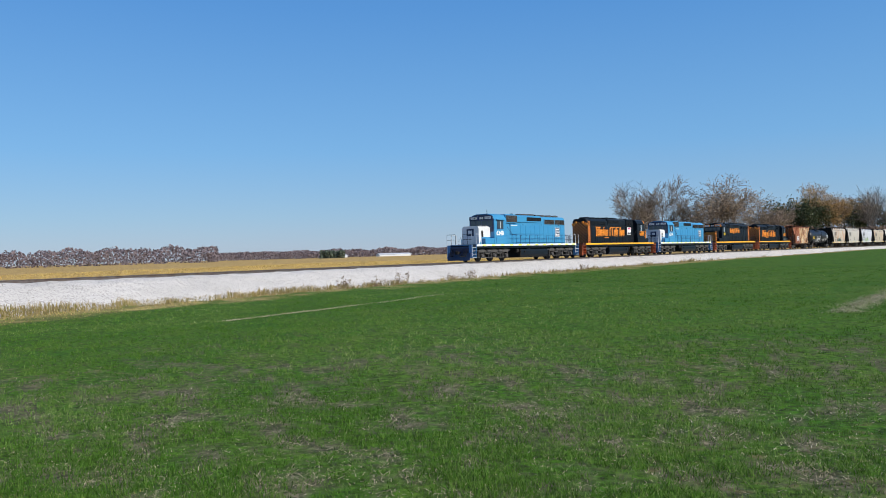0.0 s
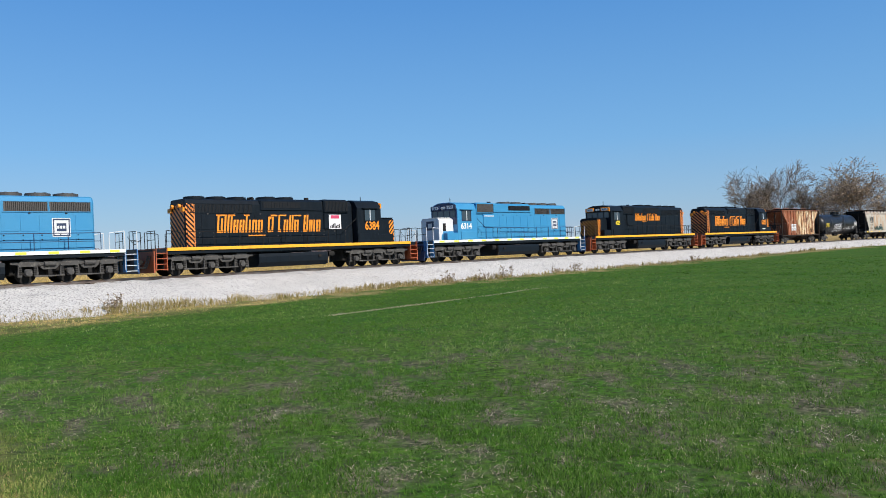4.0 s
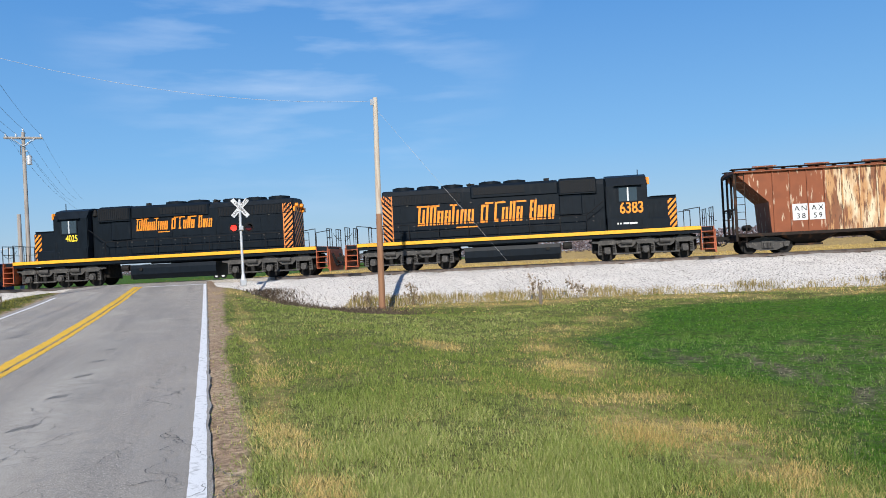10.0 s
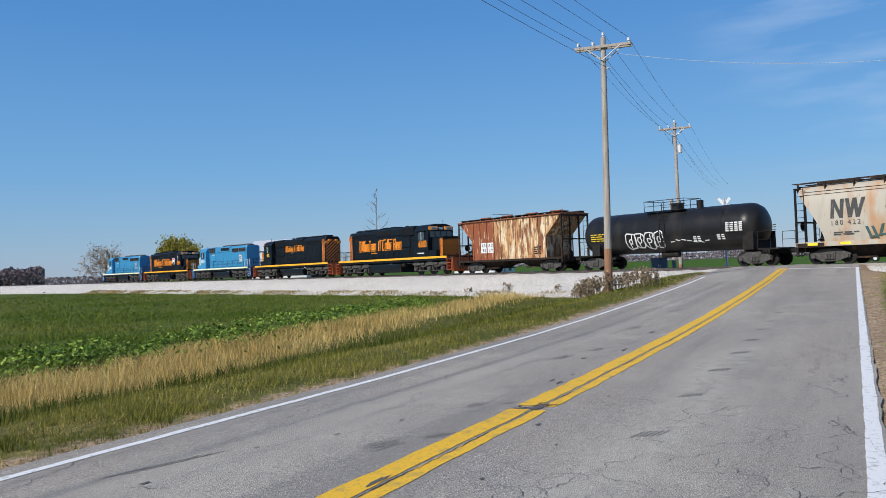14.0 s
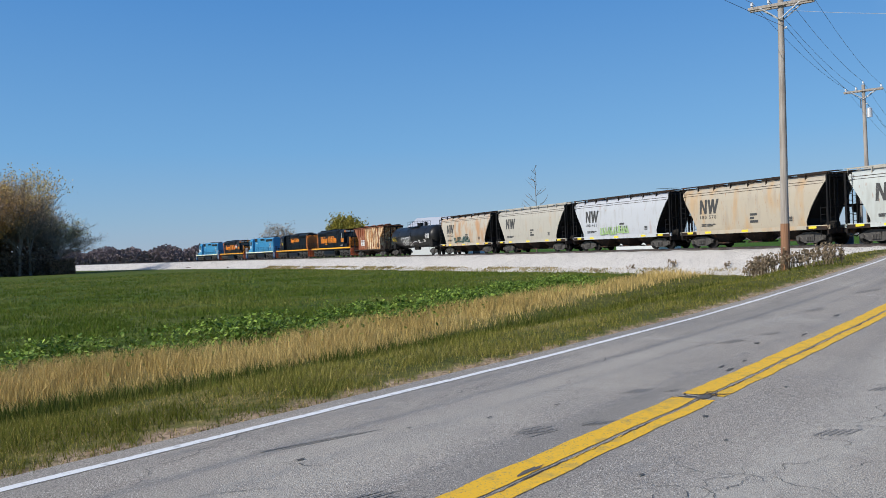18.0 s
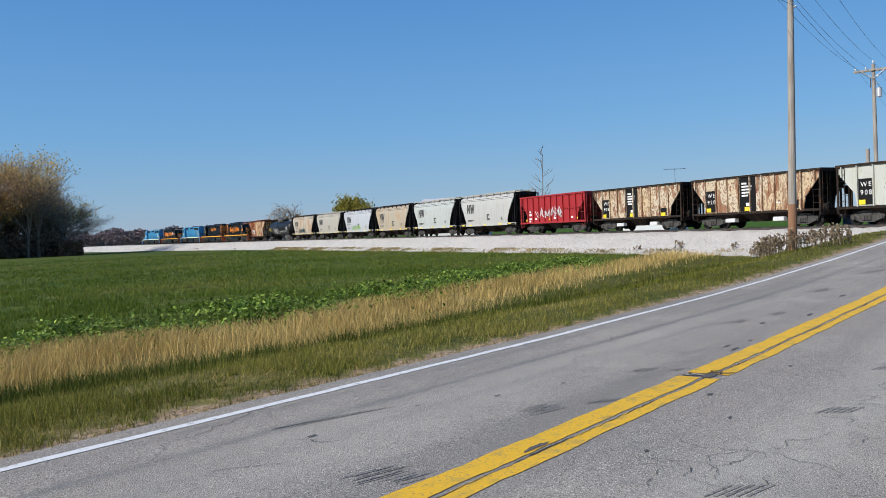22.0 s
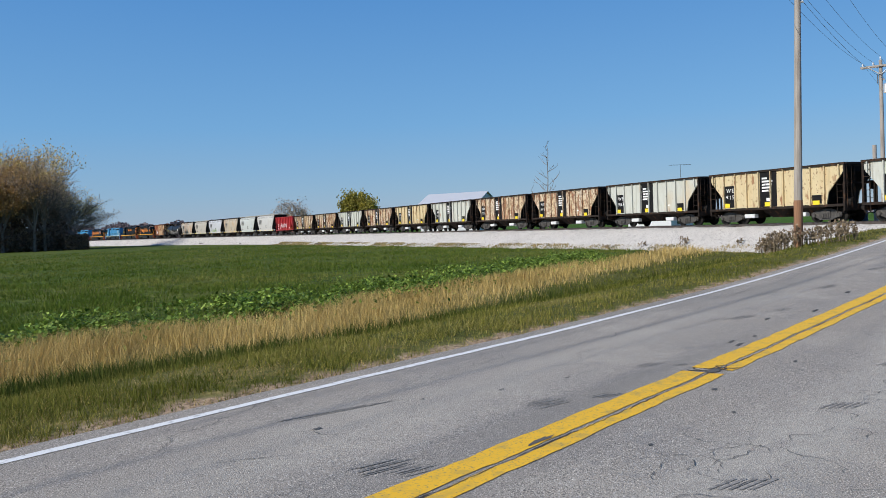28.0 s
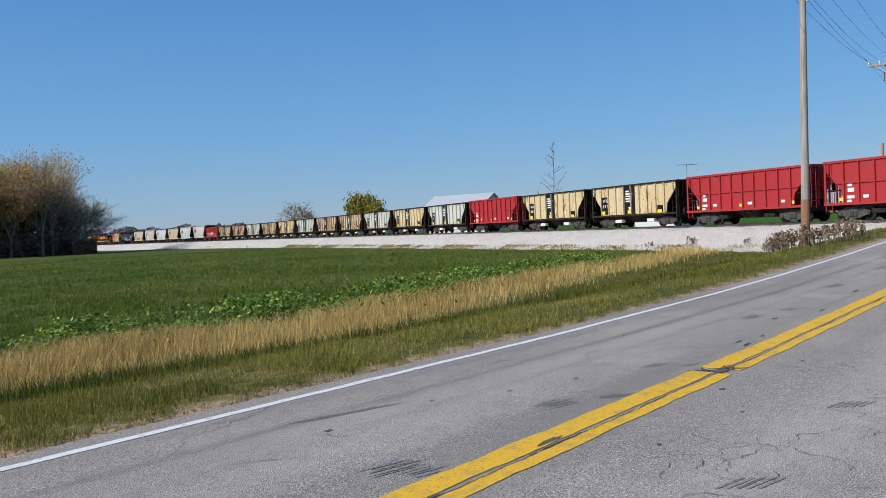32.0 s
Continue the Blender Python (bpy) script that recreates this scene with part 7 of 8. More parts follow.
def build_wear():
    rng = random.Random(21)
    verts, faces = [], []

    def add(v, f):
        nonlocal verts, faces
        o = len(verts)
        verts.extend(v)
        faces.extend(tuple(i + o for i in q) for q in f)
    for a, b, h, ln in ((4.2, 0.49, 0, 4.4), (8.5, 0.33, 0, 6.5), (4.6, 0.31, 0, 2.6), (4.3, 0.16, 2, 1.9), (7.4, 0.47, -30, 1.2), (6.4, 0.26, 40, 0.5), (10.4, 0.30, -12, 1.1), (12.5, 0.32, 12, 2.5)):
        add(*crack(a, b, h, ln, 0.0095, int(a * 10)))          # the long cracks beside the edge line
    for k in range(34):                                       # along the right wheel track and the edge
        add(*crack(rng.uniform(1.5, 26), rng.uniform(0.15, 0.95), rng.uniform(-22, 22), rng.uniform(0.6, 2.4), 0.0055, k))
    for k in range(64):                                       # crazed surface round the grooves
        add(*crack(rng.uniform(3, 13), rng.gauss(1.75, 0.34), rng.uniform(-85, 85), rng.uniform(0.35, 1.3), 0.0050, 100 + k))
    for k in range(9):
        add(*crack(rng.uniform(5, 30), rng.uniform(3.8, 5.9), rng.uniform(-12, 12), rng.uniform(0.5, 1.6), 0.0045, 200 + k))
    for a, b, h, ln in ((7.8, 4.78, 3, 1.9), (7.58, 4.95, -92, 0.7), (10.8, 4.95, -40, 0.3), (11.5, 4.72, 2, 0.95), (4.2, 5.1, -60, 0.5), (3.3, 4.95, -50, 0.6)):
        add(*crack(a, b, h, ln, 0.008, int(a * 31)))
    for a0 in range(-6, 36, 3):                               # lane-edge seam inside the far line
        add(*crack(a0, 5.74, 0, 3.05, 0.0075, 500 + a0))
    tagged(raw("road_cracks", verts, faces, CRACK), "thin dark cracks in the old asphalt", "crack", kind="stuff")
    verts, faces = [], []
    for k in range(9):
        add(*crack(7.95 + 0.03 * k, 3.14 + 0.03 * k, 80 - 20 * k, 0.42, 0.02, 700 + k))
    for a0 in range(-4, 40, 3):                               # the seam between the centre lines
        add(*seam(a0, a0 + 3.05))
    tagged(raw("centre_seam", verts, faces, SEAM), "dark open seam between the yellow lines", "crack", kind="stuff")
    # dark scuffs of several short streaks, and small dark spots of tar
    for a, b, la, n, lb, seed in ((6.05, 3.92, 0.30, 6, 0.17, 1), (6.55, 3.62, 0.22, 5, 0.13, 2), (3.92, 3.86, 0.36, 6, 0.16, 3), (3.95, 3.62, 0.24, 4, 0.12, 4), (8.12, 3.97, 0.26, 6, 0.10, 5), (8.3, 3.66, 0.2, 4, 0.07, 6),
                                  (12.4, 4.45, 0.6, 6, 0.14, 7), (17.5, 4.5, 0.7, 5, 0.16, 8), (5.0, 5.35, 0.9, 4, 0.08, 9), (13.5, 4.2, 0.4, 4, 0.10, 10), (22.0, 4.4, 0.9, 5, 0.15, 11)):
        rng = random.Random(seed)
        verts, faces, la, lb = [], [], la * 0.72, lb * 0.6
        for i in range(n):
            bb, c, ln = b + lb * (i / (n - 1) - 0.5) * 2, a + rng.uniform(-0.3, 0.3) * la, la * rng.uniform(0.6, 1.0)
            wd = lb / n * rng.uniform(0.35, 0.8)
            ring = [road_point(c + ln * math.cos(2 * math.pi * q / 12) * rng.uniform(0.85, 1.1), bb - 0.22 * ln * math.cos(2 * math.pi * q / 12) + wd * math.sin(2 * math.pi * q / 12), 0.0045 + 0.0004 * i) for q in range(12)]
            faces.append(tuple(range(len(verts), len(verts) + 12)))
            verts += ring
        tagged(raw("road_scuff", verts, faces, PATCH), "dark worn scuff streaks on the asphalt", "road patch", "scuffs on the road", "structure")
    for a, b, la, lb, seed in ((8.10, 3.23, 0.15, 0.10, 1), (4.98, 3.30, 0.16, 0.05, 2), (9.9, 3.60, 0.14, 0.04, 3), (10.6, 3.66, 0.09, 0.03, 4), (10.05, 3.76, 0.12, 0.03, 5), (7.25, 2.90, 0.05, 0.03, 6), (13.5, 3.69, 0.2, 0.05, 7),
                               (12.3, 4.04, 0.12, 0.05, 8), (16.5, 3.9, 0.2, 0.06, 9), (4.35, 5.02, 0.05, 0.025, 10), (6.3, 4.6, 0.05, 0.02, 11), (7.1, 4.35, 0.06, 0.02, 12), (5.6, 5.0, 0.04, 0.02, 13), (5.3, 2.6, 0.04, 0.02, 14), (9.0, 2.7, 0.06, 0.02, 15), (6.5, 2.45, 0.04, 0.02, 16)):
        rng = random.Random(seed)
        n = 14
        ring = [road_point(a + la * math.cos(2 * math.pi * i / n) * rng.uniform(0.6, 1.2), b + 0.7 * lb * math.sin(2 * math.pi * i / n) * rng.uniform(0.5, 1.25), 0.0085) for i in range(n)]
        tagged(raw("tar_spot", ring, [tuple(range(n))], CRACK), "small dark tar spot on the asphalt", "road patch", "tar spots on the road", "structure")
    verts, faces = [], []
    for a, b in ((4.8, 1.80), (7.15, 1.80), (9.32, 1.82), (11.4, 1.82), (13.35, 1.80), (15.25, 1.82), (17.15, 1.82), (18.9, 1.84), (21.0, 1.83)):
        for i in range(5):                                    # short scored grooves side by side
            o = len(verts)
            bb, a0, a1 = b + 0.10 - 0.05 * i, a - 0.17 + 0.035 * i, a + 0.11 + 0.035 * i
            for aa, db in ((a0, 0.03), (a1, -0.03)):
                verts += [road_point(aa, bb + db - 0.011, 0.004), road_point(aa, bb + db + 0.011, 0.004)]
            faces.append((o, o + 2, o + 3, o + 1))
    tagged(raw("scored_grooves", verts, faces, PATCH), "short grooves scored into the lane", "grooves", kind="stuff")
    # stop line and planks at the crossing
    tagged(road_strip("stop_line", 42.3, 42.6, 0.0, 3.0, LINEW, 0.006, 0.15), "worn white stop line before the rails", "road marking", kind="structure")
    for o in (-1.25, 0.0, 1.25):
        bm = B()
        a, b = track_point(15.6, o), track_point(24.4, o)
        d = (b - a)
        m = Matrix.Translation((a + b) / 2) @ pose(0, 0, 0.0, 0, 0, math.degrees(math.atan2(d.y, d.x)))
        box(bm, -4.4, 4.4, -0.42, 0.42, -0.2, 0.0, 0.01, m)
        tagged(part("crossing_plank", bm, ASPHALT), "asphalt crossing panel between the rails", "crossing panel", "crossing panels", "structure")


build_wear()


# ---------------------------------------------------------------- small things beyond the railway
BOXBLUE = shade("cabinet_blue", (0.07, 0.12, 0.22), 0.5, var=[((0.12, 0.15, 0.2), 3, 0.5, 0.7, 0.5)])
TRAILRED = shade("trailer_red", (0.45, 0.03, 0.035), 0.45, var=[((0.3, 0.03, 0.03), 2, 0.5, 0.7, 0.5)])


def relay_cabinet(foot, turn):
    C = thing("relay_cabinet", "blue-grey metal railway relay cabinet on short legs", "cabinet")
    C.matrix_world = Matrix.Translation(foot) @ pose(0, 0, 0, 0, 0, turn)
    part("cabinet_body", box(B(), -0.55, 0.55, -0.35, 0.35, 0.42, 1.45, 0.02), BOXBLUE, C)
    part("cabinet_roof", box(B(), -0.62, 0.62, -0.42, 0.42, 1.45, 1.52, 0.02), BOXBLUE, C)
    for x in (-0.27, 0.27):
        d = part("cabinet_door", box(B(), x - 0.25, x + 0.25, -0.37, -0.345, 0.48, 1.40, 0.006), BOXBLUE, C)
        part("door_handle", box(B(), x * 0.2 - 0.02, x * 0.2 + 0.02, -0.40, -0.368, 0.85, 1.02), ALU, d)
    for x in (-0.45, 0.45):
        for y in (-0.27, 0.27):
            part("leg", box(B(), x - 0.05, x + 0.05, y - 0.05, y + 0.05, -0.4, 0.42), ALU, C)


f_ = spot(79.35, 58.0)
relay_cabinet(Vector((f_.x, f_.y, 0.22)), 79)


def farm_trailer(foot, turn):
    T = thing("farm_trailer", "long red flat-sided farm trailer parked beyond the railway", "trailer")
    T.matrix_world = Matrix.Translation(foot) @ pose(0, 0, 0, 0, 0, turn)
    part("bed", box(B(), -3.1, 3.1, -1.1, 1.1, 1.55, 2.45, 0.03), TRAILRED, T)
    part("chassis", box(B(), -3.0, 3.8, -0.4, 0.4, 1.3, 1.55), UNDER, T)
    for x in (-2.0, -0.9):
        for y in (-1, 1):
            w = part("wheel", tube(B(), (x, y * 0.8, 0.95), (x, y * 1.1, 0.95), 0.5, n=18), SIGNBLK, T)
            part("rim", tube(B(), (x, y * 1.09, 0.95), (x, y * 1.12, 0.95), 0.26, n=14), ALU, w)
    part("drawbar", tube(B(), (3.8, 0, 1.4), (5.2, 0, 1.1), 0.06, n=8), UNDER, T)


f_ = spot(65.5, 140.0)
farm_trailer(Vector((f_.x, f_.y, f_.z)), 62)

for s_, o_, k_ in ((147.7, -6.3, 12), (178, -6.4, -8), (212, -6.4, 15), (126, -6.6, 5)):
    p_ = track_point(s_, o_)
    T_ = tagged(part("old_tie", box(B(), -1.25, 1.25, -0.12, 0.12, -0.09, 0.09, 0.012), TIE), "discarded dark timber tie lying on the ballast toe", "timber", "discarded ties")
    T_.matrix_world = Matrix.Translation((p_.x, p_.y, rail_z(s_) - 1.50)) @ pose(0, 0, 0, 0, 0, TH + 90 + k_)

# ---------------------------------------------------------------- plants
def grassy(name, *tones, through=0.22, jitter=0.3):
    """Blades of grass: the mesh's "tone" picks the colour, and every blade is a little lighter or darker than the next."""
    m = leafy(name, tones[0], tones[-1], jitter, through, 0.7)
    nt = m.node_tree
    ramp = next(n for n in nt.nodes if n.type == "VALTORGB")
    at = nt.nodes.new("ShaderNodeAttribute")
    at.attribute_name = "tone"
    for link in [k for k in nt.links if k.to_node == ramp]:
        nt.links.remove(link)
    nt.links.new(at.outputs["Fac"], ramp.inputs[0])
    e = ramp.color_ramp.elements
    for i, c in enumerate(tones[1:-1]):
        q = e.new((i + 1) / (len(tones) - 1))
        q.color = (*c, 1)
    next(n for n in nt.nodes if n.type == "BSDF_PRINCIPLED").inputs["Specular IOR Level"].default_value = 0.08
    return m


GRASS = grassy("mown_grass", (0.050, 0.078, 0.012), (0.150, 0.210, 0.040), (0.285, 0.325, 0.095), (0.60, 0.53, 0.27))
ROUGH = grassy("rough_grass", (0.038, 0.052, 0.007), (0.105, 0.122, 0.017), (0.24, 0.22, 0.048), (0.50, 0.41, 0.17))
WHEAT = grassy("young_wheat", (0.018, 0.055, 0.005), (0.060, 0.150, 0.014), (0.150, 0.240, 0.055), (0.40, 0.43, 0.21))
MEADOW = grassy("meadow_grass", (0.036, 0.066, 0.007), (0.084, 0.140, 0.016), (0.175, 0.195, 0.038), (0.34, 0.30, 0.105))
STRAWM = grassy("straw", (0.20, 0.155, 0.095), (0.42, 0.36, 0.25), (0.66, 0.60, 0.46), through=0.1)
LITTERM = grassy("litter", (0.13, 0.085, 0.052), (0.36, 0.26, 0.165), (0.64, 0.50, 0.33), through=0.1)
DRYM = grassy("dry_grass", (0.26, 0.18, 0.055), (0.52, 0.38, 0.14), (0.78, 0.61, 0.29))
STUBM = grassy("corn_stubble", (0.30, 0.19, 0.06), (0.58, 0.41, 0.13), (0.80, 0.62, 0.26))
DITCHM = grassy("ditch_grass", (0.026, 0.042, 0.008), (0.065, 0.088, 0.015), (0.17, 0.165, 0.04))
TOEM = grassy("toe_weeds", (0.16, 0.125, 0.05), (0.34, 0.265, 0.11), (0.60, 0.48, 0.24))
MUDM = grassy("dark_dead_weeds", (0.06, 0.043, 0.032), (0.12, 0.09, 0.066), (0.24, 0.185, 0.13))
WEEDM = leafy("green_weeds", (0.055, 0.125, 0.015), (0.27, 0.36, 0.06), 0.5)
BROWNM = leafy("dead_weeds", (0.19, 0.14, 0.09), (0.37, 0.285, 0.185), 0.35)


def value_noise(x, y, seed):
    """Smooth noise from 0 to 1 over many points at once."""
    def corner(i, j):
        v = np.sin(i * 127.1 + j * 311.7 + seed * 74.7) * 43758.5453
        return v - np.floor(v)
    i, j = np.floor(x), np.floor(y)
    u, v = x - i, y - j
    u, v = u * u * (3 - 2 * u), v * v * (3 - 2 * v)
    return (corner(i, j) * (1 - u) + corner(i + 1, j) * u) * (1 - v) + (corner(i, j + 1) * (1 - u) + corner(i + 1, j + 1) * u) * v


def ease(x):
    x = np.clip(x, 0, 1)
    return x * x * (3 - 2 * x)


def bed_off(x, y):
    """How far places lie from the track's middle line, and where along it."""
    s, lat = U.x * x + U.y * y, NRM.x * x + NRM.y * y
    return lat - (44.58 - 0.000465 * np.maximum(s - 92.5, 0) ** 2 - 0.000096 * np.maximum(-s, 0) ** 2), s


def blades(name, spots, height, width, material, label, category, lean=0.5, seg=1, tuft=1, scatter=0.03, tone=(0.1, 0.9), least=0.00052):
    """Upright blades in tufts, one tapering strip each; spots: arrays of x, y, size and tone."""
    x, y, k, tn = (np.repeat(q, tuft) for q in spots)
    n = len(x)
    rng = np.random.default_rng(n + int(height * 1000))
    d = np.hypot(x, y)
    x, y = x + rng.normal(0, 1, n) * (scatter + d * 0.0012) * (tuft > 1), y + rng.normal(0, 1, n) * (scatter + d * 0.0012) * (tuft > 1)
    z = ground_rows(x, y)[:, 0]
    o, s = bed_off(x, y)
    z = np.maximum(z, np.where(np.abs(o) < 8, 0.90 + 0.003 * s + np.interp(o, [q[0] for q in BED], [q[1] for q in BED]), -9))
    p = np.stack([x, y, z], 1)
    h = height * k * rng.uniform(0.5, 1.35, n)
    w = np.maximum(width, d * least) * rng.uniform(0.6, 1.5, n)
    th = rng.uniform(0, 2 * math.pi, n)
    side = np.stack([np.cos(th), np.sin(th), 0 * th], 1) * (w / 2)[:, None]
    ph = rng.uniform(0, 2 * math.pi, n)
    off = np.stack([np.cos(ph), np.sin(ph), 0 * ph], 1) * (h * rng.uniform(0, lean, n))[:, None]
    up = np.zeros((n, 3))
    up[:, 2] = h
    base = p - np.array([0, 0, 0.01])
    if seg == 1:
        v = np.stack([base - side, base + side, base + off + up], 1).reshape(-1, 3)
        f = np.arange(3 * n).reshape(-1, 3)
    else:
        mid = base + off * 0.35 + up * 0.6
        v = np.stack([base - side, base + side, mid + side * 0.8, mid - side * 0.8, base + off + up], 1).reshape(-1, 3)
        i = 5 * np.arange(n)[:, None]
        f = np.concatenate([i + [0, 1, 2], i + [0, 2, 3], i + [3, 2, 4]], 0)
    me = bpy.data.meshes.new(name)
    me.vertices.add(len(v))
    me.vertices.foreach_set("co", v.astype(np.float32).ravel())
    me.loops.add(f.size)
    me.loops.foreach_set("vertex_index", f.astype(np.int32).ravel())
    me.polygons.add(len(f))
    me.polygons.foreach_set("loop_start", np.arange(0, f.size, 3, dtype=np.int32))
    me.update()
    tn = np.clip(tone[0] + (tone[1] - tone[0]) * (0.65 * tn + 0.35 * rng.random(n)), 0, 1)
    at = me.attributes.new("tone", "FLOAT", "POINT")
    at.data.foreach_set("value", np.repeat(tn, len(v) // max(n, 1)).astype(np.float32))
    me.materials.append(material)
    return tagged(new(name, me), label, category, kind="stuff")


def sow(n, az0, az1, r0, r1, keep, seed, clump=(2.2, 0.5), gaps=0.75):
    """Places spread over the view, kept where keep(cover by name, a, b, off the track) allows (0 to 1), in clumps of two sizes."""
    rng = np.random.default_rng(seed)
    az, u = np.radians(rng.uniform(az0, az1, n)), rng.random(n)
    r = np.where(rng.random(n) < 0.5, r0 * (r1 / r0) ** u, 1 / (1 / r0 + (1 / r1 - 1 / r0) * u))
    x, y = -np.sin(az) * r, np.cos(az) * r
    a, b = RA.x * x + RA.y * y, RB.x * x + RB.y * y
    o, _ = bed_off(x, y)
    rows = ground_rows(x, y)
    c = {name: rows[:, i + 1] for i, name in enumerate(COVER)}
    c["x"], c["y"], c["r"] = x, y, r
    cl = 0.55 * value_noise(x * clump[0], y * clump[0], seed) + 0.45 * value_noise(x * clump[0] * 3.7, y * clump[0] * 3.7, seed + 1)
    k = keep(c, a, b, o) * (1 - gaps + gaps * ease((cl - 0.32) / 0.30))
    tn = 0.55 * value_noise(x * clump[1], y * clump[1], seed + 2) + 0.45 * rng.random(n)
    ok = ((b < ROAD_R - 0.03) | (b > ROAD_L + 0.03)) & ((o < -6.3) | (o > 7)) & (rng.random(n) < k)
    return x[ok], y[ok], 0.55 + 0.45 * np.minimum(k[ok], 1), tn[ok]


def build_grass():
    blades("young_wheat", sow(150000, -46, 62, 4.2, 75, lambda c, a, b, o: c["wheat"] * (1 - 0.35 * c["soil"]) * (b < 3), 1, (1.5, 0.25), 0.8), 0.075, 0.0075, WHEAT, "short green sown cereal in the field", "crop", 1.2, 1, 4, 0.026, (0.0, 1.0), 0.0008)
    rng = np.random.default_rng(61)
    track = []
    for x0, y0, x1, y1, wd, n in ((-3.0, 28.1, 1.6, 33.2, 0.16, 1300), (1.6, 33.2, 6.6, 39.7, 0.12, 500), (15.2, 20.9, 21.6, 27.0, 0.4, 3200), (21.6, 27.0, 30, 36, 0.3, 1200)):
        u = rng.random(n)
        track.append((x0 + (x1 - x0) * u + rng.normal(0, wd * 0.7, n), y0 + (y1 - y0) * u + rng.normal(0, wd * 0.7, n), np.ones(n), rng.random(n)))
    blades("wheel_track", [np.concatenate(q) for q in zip(*track)], 0.05, 0.022, STRAWM, "pale bare wheel track with straw in the field", "wheel track", 3.0)
    blades("field_straw", sow(190000, -46, 62, 4.2, 26, lambda c, a, b, o: c["wheat"] * (0.18 + 0.85 * c["soil"]) * (b < 3), 2, (1.6, 0.4), 0.7), 0.030, 0.015, STRAWM, "pale straw stubble between the seedlings", "straw", 5.0, 1, 1)
    blades("mown_grass", sow(170000, 2, 74, 3.6, 60, lambda c, a, b, o: (1 - c["wheat"]) * (1 - c["bare"] * 0.9) * (1 - 0.85 * c["dry"]) * (1 - 0.9 * c["mud"]) * (b < 0), 3, (1.6, 0.35), 0.65), 0.080, 0.0070, GRASS, "mown yellow-green roadside grass", "grass", 1.0, 1, 4, 0.032, (0.0, 1.0), 0.0008)
    blades("dry_grass", sow(140000, -14, 74, 3.6, 60, lambda c, a, b, o: (c["dry"] * 1.25 + 0.06) * (1 - c["wheat"]) * (1 - 0.5 * c["bare"]) * (1 - c["mud"]) * (b < 0), 4, (1.1, 0.5), 0.9), 0.085, 0.0055, DRYM, "straw-coloured dry grass along the field edge", "grass", 1.2, 1, 4, 0.035, (0.05, 1.0), 0.0008)
    blades("dead_litter", sow(120000, 48, 80, 3.0, 42, lambda c, a, b, o: (c["bare"] * 0.9 + 0.45 * c["dry"]) * (1 - c["wheat"]) * (b < 0) * (b > -2.5), 14, (4, 1.5), 0.6), 0.030, 0.008, LITTERM, "brown dead litter along the road edge", "litter", 4.0)
    blades("verge_grass", sow(150000, 70, 152, 6.0, 60, lambda c, a, b, o: (1 - c["meadow"]) * (1 - c["bare"] * 0.8) * (1 - 0.5 * c["dry"]) * (b > 6.7), 5, (1.3, 0.4), 0.75), 0.115, 0.0075, ROUGH, "rough green roadside grass", "grass", 1.0, 1, 3, 0.05, (0.05, 1.0), 0.0007)
    blades("verge_straw", sow(90000, 70, 152, 6.0, 50, lambda c, a, b, o: (0.12 + c["bare"] * 0.4 + c["dry"] * 0.45) * (1 - c["meadow"]) * (b > 6.7) * (b < 12.5), 15, (1.2, 0.5), 0.9), 0.08, 0.0075, DRYM, "dry straw in the rough verge", "grass", 1.8, 1, 2, 0.05)
    blades("ditch_grass", sow(150000, 74, 152, 8.0, 50, lambda c, a, b, o: ease(1 - np.abs(b - 11.3 + 1.6 * value_noise(a * 0.35, b * 0.2, 3) - 0.8) / 1.3) * (b > 9) * (o < -6.5), 16, (0.8, 0.3), 0.85), 0.30, 0.009, DITCHM, "longer dark grass in the ditch", "grass", 0.8, 2, 1)
    blades("tall_dry_grass", sow(560000, 72, 152, 9.0, 62, lambda c, a, b, o: ease(1 - np.abs(b - (14.7 + 0.19 * np.maximum(a - 15, 0)) + 1.8 * value_noise(a * 0.25, b * 0.2, 5) - 0.9) / 3.1) * (b > 9) * (o < -6.5), 6, (0.9, 0.35), 0.55), 0.40, 0.0085, DRYM, "tall tan dry grass in the ditch", "grass", 0.9, 2, 1, 0.03)
    blades("meadow_grass", sow(150000, 74, 152, 17, 150, lambda c, a, b, o: c["meadow"] * (b > 14), 8, (0.6, 0.12), 0.75), 0.16, 0.012, MEADOW, "short green field growth", "crop", 0.9, 1, 3, 0.08, (0.0, 1.0), 0.0007)
    rng = np.random.default_rng(33)                         # cut stalks in rows across the track
    n = 70000
    u, w = rng.uniform(-170, 60, n), 8 + 120 * rng.random(n) ** 1.6
    w = np.round(w / 0.76) * 0.76 + rng.normal(0, 0.07, n)
    lat = 44.58 - 0.000096 * np.maximum(-u, 0) ** 2 + w
    blades("corn_stubble", (U.x * u + NRM.x * lat, U.y * u + NRM.y * lat, np.ones(n), 0.5 * value_noise(u * 0.1, w * 0.1, 8) + 0.5 * rng.random(n)), 0.28, 0.03, STUBM, "golden cut corn stubble in rows", "stubble", 1.2)
    # broad-leaved weeds behind the dry strip
    rng = random.Random(17)
    v, f = [], []
    for _ in range(52000):
        a, b = rng.uniform(-6, 40), 0.0
        b = tall_strip(a) + 2.9 + rng.gauss(0.2, 1.15)
        q = RA * a + RB * b
        s, lat = to_track(q.x, q.y)
        k = step01((noise.noise(Vector((q.x * 0.45, q.y * 0.45, 7))) + 0.5 * noise.noise(Vector((q.x * 1.7, q.y * 1.7, 3))) + 0.15) / 0.5)
        if lat - track_lat(s) > -7.5 or rng.random() > 0.25 + 0.75 * k:
            continue
